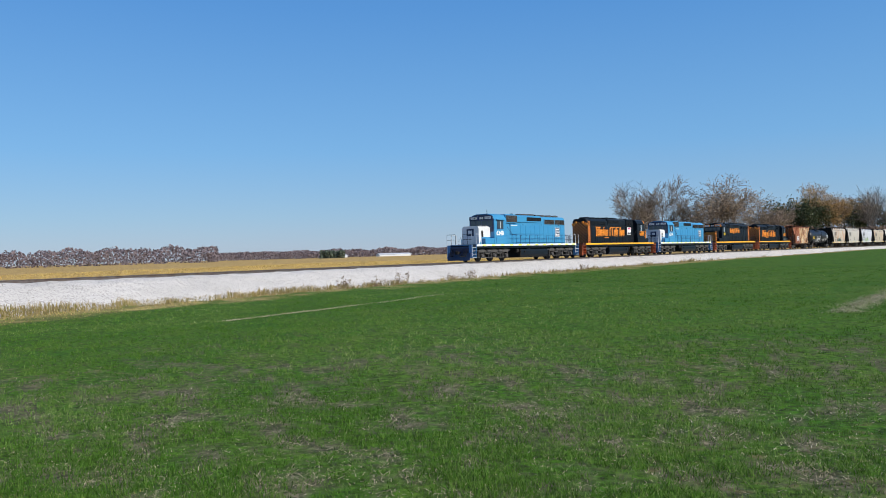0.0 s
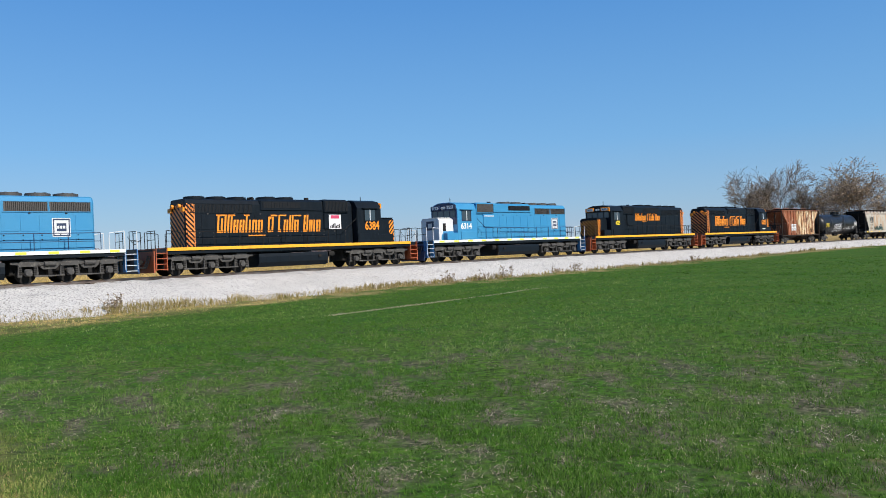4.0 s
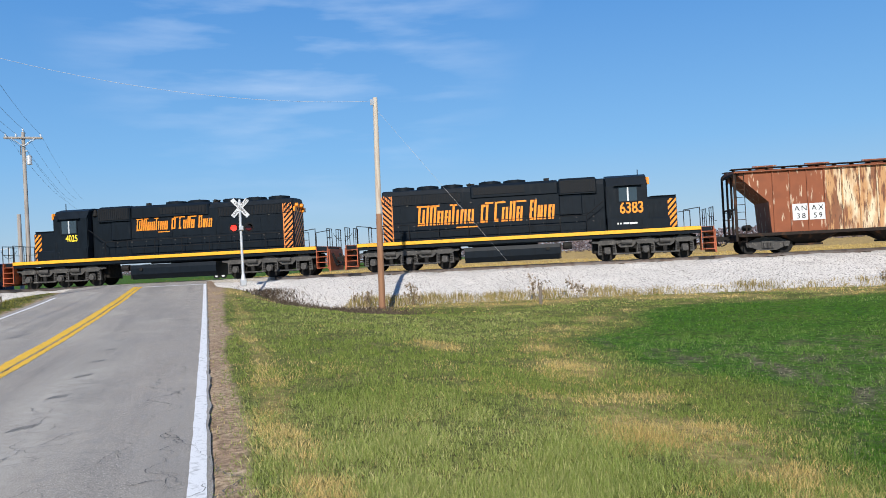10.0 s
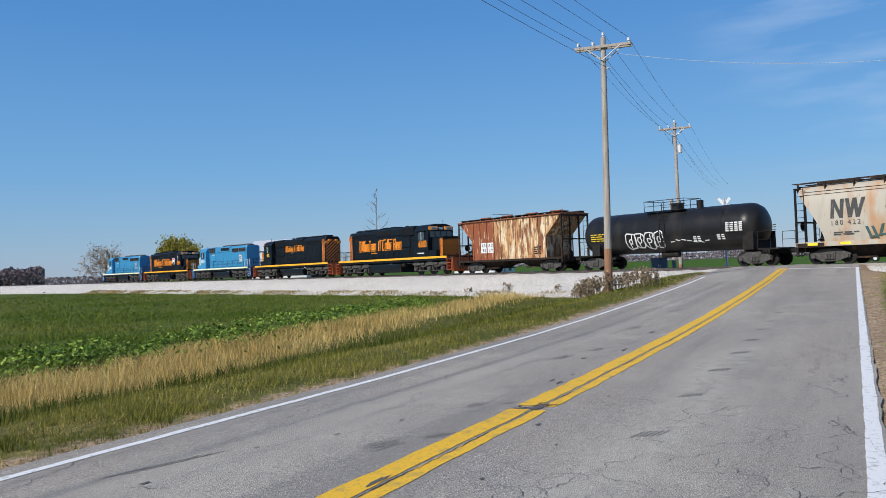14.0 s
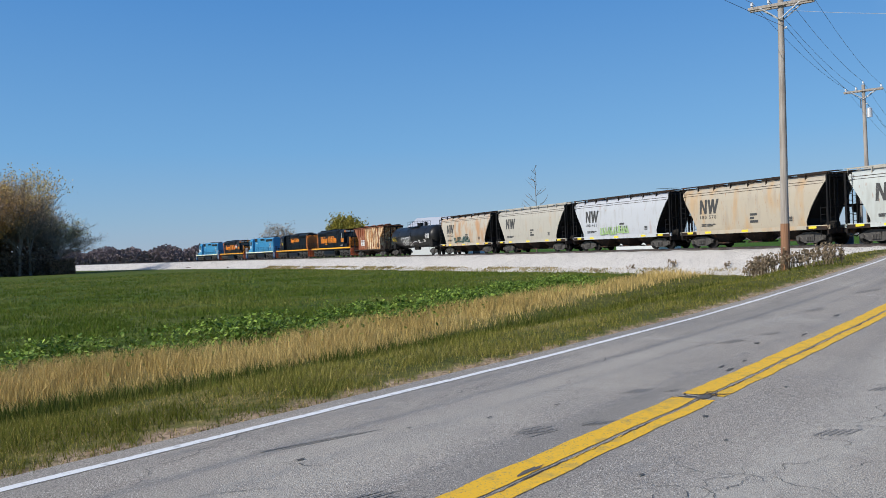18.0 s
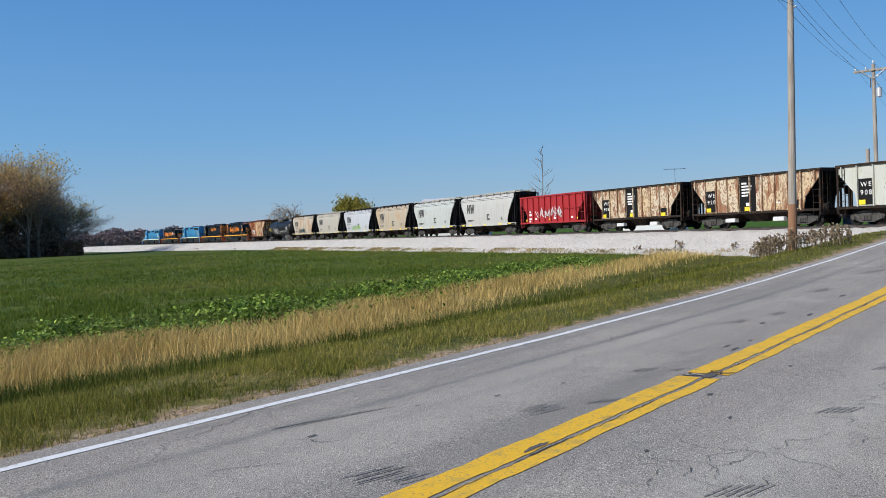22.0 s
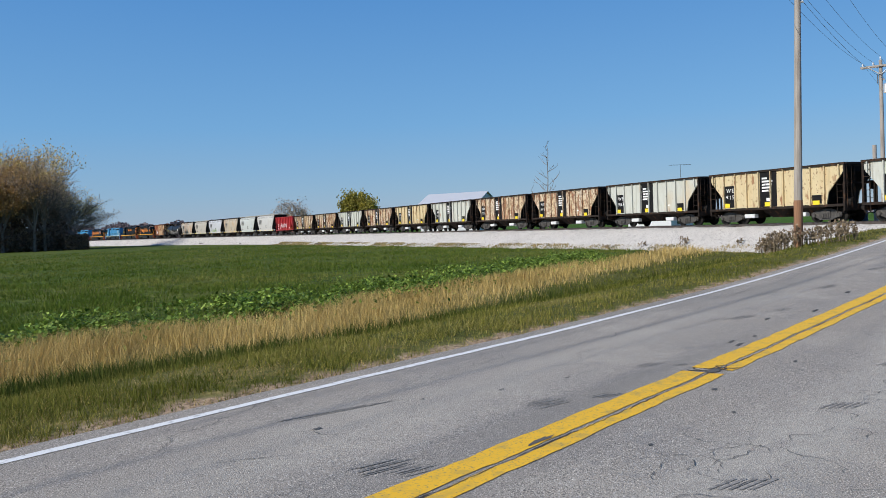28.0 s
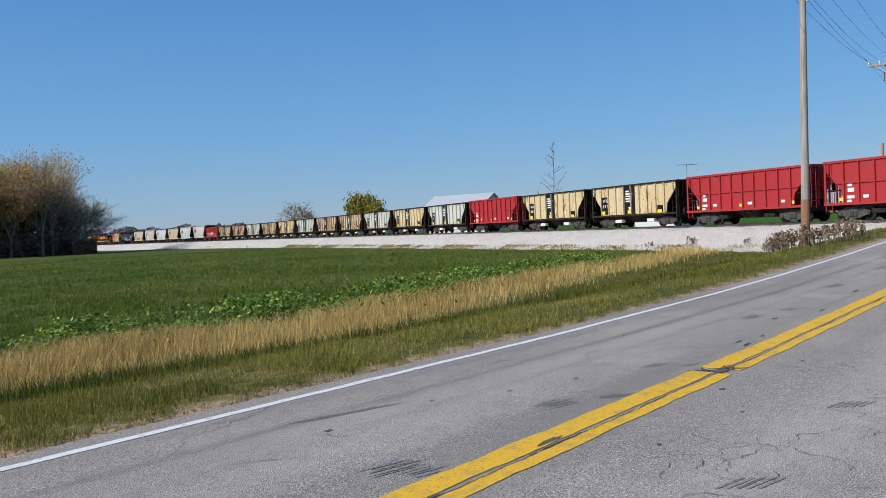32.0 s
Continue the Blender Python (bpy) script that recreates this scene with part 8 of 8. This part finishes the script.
        h = (0.12 + 0.40 * k) * math.sqrt(rng.random())
        c = Vector((q.x, q.y, ground_z(q.x, q.y) + h))
        n = Vector((rng.gauss(0, 0.7), rng.gauss(0, 0.7), 1)).normalized()
        u = n.cross(Vector((rng.gauss(0, 1), rng.gauss(0, 1), 0.1))).normalized() * rng.uniform(0.035, 0.085)
        w = n.cross(u) * 0.6
        i = len(v)
        v += [tuple(c - u), tuple(c + w), tuple(c + u), tuple(c - w)]
        f.append((i, i + 1, i + 2, i + 3))
    tagged(raw("green_weeds", v, f, WEEDM), "broad-leaved green weeds along the ditch", "weeds", kind="stuff")
    # dry weeds at the foot of the ballast
    rng = np.random.default_rng(9)
    n = 85000
    s = rng.uniform(-130, 150, n)
    o = -5.7 - np.abs(rng.normal(0, 1, n)) * np.where(s < 0, 1.3, 0.9)
    lat = 44.58 - 0.000465 * np.maximum(s - 92.5, 0) ** 2 - 0.000096 * np.maximum(-s, 0) ** 2 + o
    x, y = U.x * s + NRM.x * lat, U.y * s + NRM.y * lat
    k = np.where(s > 31, 0.45, 1.0) * (0.4 + 0.6 * ease((0.6 * value_noise(s * 0.3, o * 0.6, 4) + 0.4 * value_noise(s * 1.4, o, 5) - 0.3) / 0.3))
    ok = ((s < 10) | (s > 31)) & (rng.random(n) < k)
    toe = [q[ok] for q in (x, y, k * 0.8, 0.5 * value_noise(s * 0.5, o, 6) + 0.5 * rng.random(n))]
    blades("ballast_weeds", toe, 0.46, 0.014, TOEM, "dry tan weeds at the foot of the ballast bank", "weeds", 0.6, 2)
    blades("ballast_weeds", [q[::4] for q in toe], 0.36, 0.016, ROUGH, "green weeds at the foot of the ballast bank", "weeds", 0.7, 2)


build_grass()


def stalks(name, foot, n, height, spread, seed, label, material=None, leaf=True):
    """A dead weed clump: branching stalks with small seed heads."""
    rng = random.Random(seed)
    W = thing(name, label, "weed", "weeds by the track")
    bm, lv = B(), B()
    for _ in range(n):
        a, r = rng.uniform(0, 6.28), spread * math.sqrt(rng.random())
        x, y = foot[0] + r * math.cos(a), foot[1] + r * math.sin(a)
        z = foot[2] if len(foot) > 2 else ground_z(x, y)
        h = height * rng.uniform(0.6, 1.1)
        t = Vector((x + rng.gauss(0, 0.14) * h, y + rng.gauss(0, 0.14) * h, z + h))
        b = Vector((x, y, z - 0.03))
        tube(bm, b, t, 0.012, 0.006, n=4, caps=False)
        for _ in range(5):
            q = b.lerp(t, rng.uniform(0.35, 0.95))
            e = q + Vector((rng.gauss(0, 0.12), rng.gauss(0, 0.12), rng.uniform(0.05, 0.22))) * h
            tube(bm, q, e, 0.006, 0.004, n=3, caps=False)
            for _ in range(4):
                c = q.lerp(e, rng.uniform(0.4, 1)) + Vector((rng.gauss(0, .02), rng.gauss(0, .02), rng.gauss(0, .02)))
                u, v = Vector((rng.gauss(0, 1), rng.gauss(0, 1), rng.gauss(0, 1))).normalized() * 0.035, Vector((rng.gauss(0, 1), rng.gauss(0, 1), rng.gauss(0, 1))).normalized() * 0.03
                lv.faces.new([lv.verts.new(c + w) for w in (-u - v, u - v, u + v, -u + v)])
    tagged(part("stem", bm, BROWNM, W), kind="stuff")
    tagged(part("seed_head", lv, material or BROWNM, W), kind="stuff")
    return W


def build_weeds():
    rng = random.Random(31)
    f = spot(82.85, 35.0)
    stalks("dead_shrub", (f.x - 0.2, f.y - 0.7), 75, 0.80, 0.95, 1, "tangle of brown dead weeds at the pole's foot")
    stalks("dead_shrub", (f.x + 0.4, f.y + 1.0), 60, 0.72, 1.1, 2, "tangle of brown dead weeds at the pole's foot")
    for k in range(9):
        s, o = rng.uniform(31, 60), rng.uniform(-6.8, -5.2)
        p = track_point(s, o, -1.62 + (o + 6.6) * 0.38)
        stalks("dead_weed", (p.x, p.y, p.z), 5, 0.42, 0.35, 40 + k, "dead brown weed stalks on the ballast slope")
    for s, o, h in ((-15.5, -6.3, 0.95), (-38.5, -5.9, 0.9), (-44.5, -6.1, 1.0), (-41.5, -6.4, 0.8), (-53, -6.2, 0.9), (-50, -6.6, 0.8), (0.5, -7.2, 1.1), (-1.2, -7.4, 0.9), (9, -7.2, 1.0), (-72, -6.4, 0.9), (6.5, -7.6, 1.0)):
        p = track_point(s, o, -1.55)
        stalks("dead_weed", (p.x, p.y, max(p.z, ground_z(p.x, p.y))), 9, h, 0.5, int(900 + s * 7), "dark dead weed stalks on the ballast slope")
    p = spot(43.25, 33.0)
    P = thing("old_post", "short dark weathered fence post in dry weeds", "post")
    part("post_shaft", box(B(), p.x - 0.05, p.x + 0.05, p.y - 0.05, p.y + 0.05, p.z - 0.3, p.z + 0.75, 0.01), BARK, P)
    # dark dead growth in the ditch beside the crossing
    pts = []
    for _ in range(16000):
        a = rng.uniform(29, 44)
        b = -3.0 - 2.4 * step01((42.5 - a) / 9) + rng.gauss(0, 0.7 + 0.04 * (43 - a))
        q = RA * a + RB * b
        s, lat = to_track(q.x, q.y)
        if b < -1.2 and lat - track_lat(s) < -4.0:
            pts.append((q.x, q.y, 1.0, rng.random()))
    blades("ditch_weeds", [np.array(q) for q in zip(*pts)], 0.20, 0.014, MUDM, "flattened dark dead weeds in the ditch", "weeds", 1.6, 2)


build_weeds()


# ---------------------------------------------------------------- trees
def limb(bm, a, b, r0, r1, n):
    tube(bm, a, b, max(r0, 0.036), max(r1, 0.036), n=n, caps=False)


def grow(bm, tips, rng, at, way, length, r, depth, spread, droop=0.0):
    n = 3 if depth > 1 else 2
    p = at
    for i in range(n):
        way = (way + Vector((rng.gauss(0, 0.12), rng.gauss(0, 0.12), rng.gauss(0.02, 0.08) - droop))).normalized()
        q = p + way * length / n
        r1 = r * (0.80 if i < n - 1 else 0.66)
        limb(bm, p, q, r, r1, 6 if r > 0.06 else 4 if r > 0.02 else 3)
        p, r = q, r1
        if depth > 0:
            for _ in range(2 if depth > 2 else rng.choice((1, 2, 2))):
                side = way.cross(Vector((rng.gauss(0, 1), rng.gauss(0, 1), rng.gauss(0, 1)))).normalized()
                d = (way * (1 - spread * 0.55) + side * spread).normalized()
                grow(bm, tips, rng, p.copy(), d, length * rng.uniform(0.55, 0.75), r * 0.62, depth - 1, spread, droop)
    tips.append(p)


def leaf_cloud(lv, tips, rng, per, size, spread):
    for t in tips:
        for _ in range(per):
            c = t + Vector((rng.gauss(0, spread), rng.gauss(0, spread), rng.gauss(0, spread)))
            u = Vector((rng.gauss(0, 1), rng.gauss(0, 1), rng.gauss(0, 1))).normalized() * size * rng.uniform(0.6, 1.3)
            v = u.cross(Vector((rng.gauss(0, 1), rng.gauss(0, 1), rng.gauss(0, 1)))).normalized() * size * rng.uniform(0.5, 1.0)
            lv.append((c - u - v, c + u - v * 0.6, c + u * 0.7 + v, c - u * 0.8 + v * 0.8))


# brush: brown darkened so the shade low in the woods is in the colour
LEAF = {"brush": leafy("shade_toned_brush", (0.115, 0.080, 0.058), (0.22, 0.155, 0.105), 0.4, 0.15), "olive": leafy("leaves_olive", (0.20, 0.185, 0.035), (0.42, 0.36, 0.07), 0.4, 0.3), "yellow": leafy("leaves_yellow_green", (0.40, 0.34, 0.055), (0.58, 0.50, 0.09), 0.35, 0.4), "rust": leafy("leaves_russet", (0.34, 0.20, 0.08), (0.48, 0.32, 0.13), 0.4, 0.45),
        "tan": leafy("leaves_tan", (0.52, 0.38, 0.13), (0.72, 0.55, 0.22), 0.4, 0.5), "grey": leafy("bare_twig_haze", (0.34, 0.25, 0.17), (0.50, 0.38, 0.26), 0.35, 0.3),
        "dark": leafy("leaves_dark", (0.035, 0.05, 0.02), (0.07, 0.085, 0.035), 0.4), "far": leafy("far_wood_haze", (0.155, 0.125, 0.140), (0.225, 0.175, 0.175), 0.15, 0.2),
        "fargreen": leafy("far_wood_green", (0.09, 0.12, 0.09), (0.15, 0.17, 0.12), 0.2, 0.3)}


def tree_meshes(height, seed, kind, depth=4, spread=0.55, trunk=0.28, first=0.25, per=3, size=0.20, fine=0.45):
    rng = random.Random(seed)
    bm, tips, lv = B(), [], []
    base, top = Vector((0, 0, -0.4)), Vector((rng.gauss(0, 0.2), rng.gauss(0, 0.2), height * first))
    limb(bm, base, top, height * 0.022 * trunk / 0.28, height * 0.017 * trunk / 0.28, 8)
    k = 3 if depth > 3 else 2
    for i in range(k + 1):
        a = 6.28 * i / (k + 1) + rng.uniform(-0.4, 0.4)
        up = 1.25 if i == 0 else 0.95
        way = Vector((math.cos(a) * spread, math.sin(a) * spread, up)) if i else Vector((0, 0, 1))
        grow(bm, tips, rng, top.copy(), way.normalized(), height * (0.46 if i == 0 else 0.40), height * 0.0115, depth - 1, spread)
    if kind:
        leaf_cloud(lv, tips, rng, per, size, fine)
    me = bpy.data.meshes.new("trunk")
    bm.to_mesh(me)
    bm.free()
    me.materials.append(BARK)
    ml = None
    if lv:
        v = [tuple(p) for q in lv for p in q]
        ml = bpy.data.meshes.new("crown")
        ml.from_pydata(v, [], [(4 * i, 4 * i + 1, 4 * i + 2, 4 * i + 3) for i in range(len(lv))])
        ml.materials.append(LEAF[kind])
    return me, ml


def plant(meshes, foot, turn, scale, label, group=""):
    T = thing("tree", label, "tree", group)
    T.matrix_world = Matrix.Translation(foot) @ pose(0, 0, 0, 0, 0, turn) @ Matrix.Diagonal((*scale, 1))
    for name, me in zip(("trunk", "crown"), meshes):
        if me:
            ob = new(name, me)
            ob.parent = T
    return T


def sapling(foot, height, label):
    """A thin bare tree: one leading stem with sparse side limbs that rise and fork."""
    rng = random.Random(5)
    T = thing("tree", label, "tree")
    stem, twigs = B(), B()
    p, r = Vector(foot) - Vector((0, 0, 0.3)), 0.13
    for i in range(14):
        q = p + Vector((rng.gauss(0, 0.09), rng.gauss(0, 0.09), height / 14))
        limb(stem, p, q, r, r * 0.9, 6)
        p, r = q, r * 0.9
        if i > 2:
            for _ in range(2):
                a, ln = rng.uniform(0, 6.28), (height * 0.30) * (1 - i / 15) * rng.uniform(0.5, 1.15) + 0.3
                d = Vector((math.cos(a), math.sin(a), rng.uniform(0.45, 0.95))).normalized()
                b = p
                for k in range(4):
                    d = (d + Vector((rng.gauss(0, 0.18), rng.gauss(0, 0.18), 0.08))).normalized()
                    e = b + d * ln / 4
                    tube(twigs, b, e, max(r * 0.42, 0.024), max(r * 0.3, 0.02), n=4, caps=False)
                    f = (d + Vector((rng.gauss(0, 0.7), rng.gauss(0, 0.7), rng.gauss(0.2, 0.3)))).normalized()
                    tube(twigs, e, e + f * ln * 0.28, 0.022, 0.012, n=3, caps=False)
                    b = e
    part("trunk", stem, BARK, T)
    part("crown", twigs, BARK, T)
    return T


def build_trees():
    rng = random.Random(77)
    sapling(spot(99.30, 108), 13.0, "slender bare tree behind the railway")
    bush = tree_meshes(10.0, 8, "olive", 4, 0.42, 0.3, 0.10, 34, 0.20, 0.62)
    plant(bush, spot(113.2, 200), 0, (1.0, 1.0, 1.08), "olive-yellow leafy tree behind the railway")
    small = tree_meshes(9.5, 12, "grey", 4, 0.6, 0.3, 0.2, 3, 0.16, 0.5)
    plant(small, spot(117.85, 215), 0, (1.0, 1.0, 1.08), "bare purplish-grey tree behind the railway")
    round_bare = tree_meshes(17.4, 21, None, 5, 0.50, 0.25, 0.22)
    plant(round_bare, spot(-23.4, 240), 40, (0.85, 0.85, 1.0), "bare round-crowned tree behind the railway", "bare trees")
    plant(round_bare, spot(-25.2, 243), 130, (1.0, 1.0, 1.08), "bare round-crowned tree behind the railway", "bare trees")
    plant(round_bare, spot(-27.6, 250), 220, (0.8, 0.8, 0.85), "bare round-crowned tree behind the railway", "bare trees")
    leafy_bare = tree_meshes(17, 25, "grey", 5, 0.56, 0.25, 0.22, 1, 0.15, 0.4)
    plant(leafy_bare, spot(-29.9, 240), 10, (1.25, 1.25, 1.03), "broad brownish tree behind the railway", "bare trees")
    plant(leafy_bare, spot(-32.2, 262), 80, (0.9, 0.9, 0.75), "low brownish tree behind the railway", "bare trees")
    kinds = [tree_meshes(18, 40, "rust", 4, 0.40, 0.28, 0.24, 15, 0.18, 0.75), tree_meshes(18, 41, "tan", 4, 0.38, 0.28, 0.26, 14, 0.17, 0.75), tree_meshes(18, 42, None, 4, 0.38, 0.28, 0.28),
             tree_meshes(18, 43, "yellow", 4, 0.40, 0.28, 0.24, 14, 0.18, 0.75), tree_meshes(16, 44, "dark", 4, 0.5, 0.28, 0.15, 12, 0.26, 0.8), tree_meshes(18, 45, "grey", 4, 0.38, 0.28, 0.28, 12, 0.12, 0.6)]
    labels = ("russet-leaved autumn tree at the wood's edge", "tan-leaved autumn tree at the wood's edge", "mostly bare grey tree at the wood's edge", "yellow-green autumn tree at the wood's edge", "dark green tree at the wood's edge", "bare grey-brown tree at the wood's edge")
    # wood beside the line on the approach
    for i in range(34):
        az = -33.2 - i * 0.55 + rng.uniform(-0.3, 0.3)
        d = 300 + rng.uniform(0, 90) + (az + 33) * -3
        k = rng.choice((0, 0, 1, 2, 2, 2, 4)) if i else 4
        plant(kinds[k], spot(az, d), rng.uniform(0, 360), (0.95, 0.95, rng.uniform(0.78, 1.08) * d / 335), labels[k], "wood by the approach")
    # wood on the near side of the far curve
    for i in range(46):
        az = 132.4 + (i % 23) * 0.62 + rng.uniform(-0.25, 0.25)
        row = i // 23
        d = 226 + row * 26 + rng.uniform(-8, 10)
        edge = min(1.0, 0.72 + (az - 132.8) * 0.22)
        k = rng.choice((2, 2, 1, 5)) if az < 134.5 else rng.choice((0, 1, 0, 1, 5, 2, 3))
        plant(kinds[k], spot(az, d), rng.uniform(0, 360), (1.0, 1.0, rng.uniform(1.0, 1.2) * edge * d / 235), labels[k], "wood by the curve")


build_trees()


def thicket(name, rows, kind, label, size, count, seed, rough=0.16):
    """Undergrowth or far wood as one mass of small leaf pieces: rows of (az0, az1, d0, d1, height)."""
    rng = random.Random(seed)
    lv = []
    for az0, az1, d0, d1, h in rows:
        for _ in range(count):
            az = rng.uniform(az0, az1)
            d = rng.uniform(d0, d1)
            hh = h * (0.80 + rough * noise.noise(Vector((az * 0.8 + seed, 0, 0)))) + h * rough * 0.4 * noise.noise(Vector((az * 4.3, seed, 0)))
            c = spot(az, d, FIELD_Z + max(0.2, hh) * rng.random() ** 0.75)
            u = Vector((rng.gauss(0, 1), rng.gauss(0, 1), rng.gauss(0, 1))).normalized() * size * rng.uniform(0.6, 1.3)
            v = u.cross(Vector((rng.gauss(0, 1), rng.gauss(0, 1), rng.gauss(0, 1)))).normalized() * size * rng.uniform(0.5, 1.0)
            lv.append((c - u - v, c + u - v * 0.6, c + u * 0.7 + v, c - u * 0.8 + v * 0.8))
    v = [tuple(p) for q in lv for p in q]
    ob = raw(name, v, [(4 * i, 4 * i + 1, 4 * i + 2, 4 * i + 3) for i in range(len(lv))], LEAF[kind])
    return tagged(ob, label, "woodland", kind="stuff")


# undergrowth and inner fill in brush tones, which paint in the woods' shade
thicket("undergrowth", [(131.3, 132.7, 216, 238, 5.0), (132.7, 147, 218, 244, 7.5)], "brush", "dense undergrowth below the wood, brown darkened for shade", 0.24, 26000, 1)
thicket("undergrowth", [(132.3, 147, 226, 250, 14.5)], "brush", "tangled growth inside the wood, brown darkened for shade", 0.26, 26000, 2)
thicket("approach_undergrowth", [(-53, -31.5, 300, 380, 9.0)], "brush", "undergrowth below the wood, brown darkened for shade", 0.6, 9000, 3)
thicket("far_woods", [(121.5, 134, 620, 700, 17), (134, 160, 700, 800, 17), (6.3, 44, 680, 760, 17.0), (44, 76, 900, 1000, 13)], "far", "distant bare autumn woodland", 0.8, 19000, 4, 0.30)
thicket("far_woods", [(-12, 7, 1250, 1400, 16.0), (-34, -12, 1300, 1450, 14), (76, 122, 1100, 1250, 12)], "far", "distant hazy woodland on the horizon", 1.25, 13000, 5, 0.28)
thicket("far_evergreens", [(-2.5, -0.8, 900, 930, 10.5)], "fargreen", "dark evergreen clump on the horizon", 1.6, 900, 6)


# ---------------------------------------------------------------- far buildings
def gable(name, foot, length, width, eave, ridge, turn, wall, roof, label, category, doors=()):
    H = thing(name, label, category)
    H.matrix_world = Matrix.Translation(foot) @ pose(0, 0, 0, 0, 0, turn)
    bm = B()
    prism(bm, [(-width / 2, -0.5), (width / 2, -0.5), (width / 2, eave), (0, ridge - 0.15), (-width / 2, eave)], -length / 2, length / 2, "x")
    part("wall", bm, wall, H)
    for s in (-1, 1):
        bm = B()
        prism(bm, [(s * (width / 2 + 0.5), eave - 0.12), (s * (width / 2 + 0.5), eave + 0.0), (0, ridge + 0.12), (0, ridge)], -length / 2 - 0.5, length / 2 + 0.5, "x")
        part("roof", bm, roof, H)
    for kind, x0, x1, z0, z1, s, m in doors:
        bm = B()
        if kind == "end":
            box(bm, length / 2 - 0.01, length / 2 + 0.05, x0, x1, z0, z1)
        else:
            box(bm, x0, x1, *sorted((s * width / 2 - 0.01, s * width / 2 + s * 0.05)), z0, z1)
        part("door" if m is not GLASS else "window", bm, m, H)
    return H


gable("barn", spot(105.9, 232), 18.5, 13.0, 9.0, 12.0, 80, BARNRED, METALROOF, "pale metal-clad barn with a shallow metal roof", "barn", (("end", -2.5, 2.5, 0, 4.5, 1, SIGNBLK),))
gable("farmhouse", spot(91.6, 150), 11, 8, 2.9, 5.0, -20, WHITE, UNDER, "white single-storey farmhouse beyond the railway", "house",
      (("side", -3.5, -2.3, 1.0, 2.2, 1, GLASS), ("side", 1.5, 2.7, 1.0, 2.2, 1, GLASS), ("side", -0.5, 0.5, 0, 2.1, 1, BARNRED)))
for az_, d_ in ((-5.5, 1150), (-6.6, 1160), (-2.0, 1120)):
    gable("farm_shed", spot(az_, d_), 26, 12, 2.6, 4.4, 20, WHITE, METALROOF, "white farm shed on the horizon", "shed")
A_ = spot(90.2, 146)
T_ = thing("tv_antenna", "thin metal television antenna on a tall mast", "antenna")
part("mast", tube(B(), A_, Vector((A_.x, A_.y, 1.6 + 146 * math.tan(radians(3.75)))), 0.05, 0.03, n=6), WIRE, T_)
bm_ = B()
for k_ in range(9):
    q_ = Vector((A_.x, A_.y, 1.6 + 146 * math.tan(radians(3.72)))) + Vector((-0.3, 1, 0)).normalized() * (k_ - 4) * 0.45
    tube(bm_, q_ + Vector((0.7, 0.2, 0)), q_ - Vector((0.7, 0.2, 0)), 0.02, n=4)
tube(bm_, Vector((A_.x, A_.y, 1.6 + 146 * math.tan(radians(3.72)))) + Vector((-0.3, 1, 0)).normalized() * 1.9, Vector((A_.x, A_.y, 1.6 + 146 * math.tan(radians(3.72)))) - Vector((-0.3, 1, 0)).normalized() * 1.9, 0.03, n=4)
part("aerial", bm_, WIRE, T_)

motions()
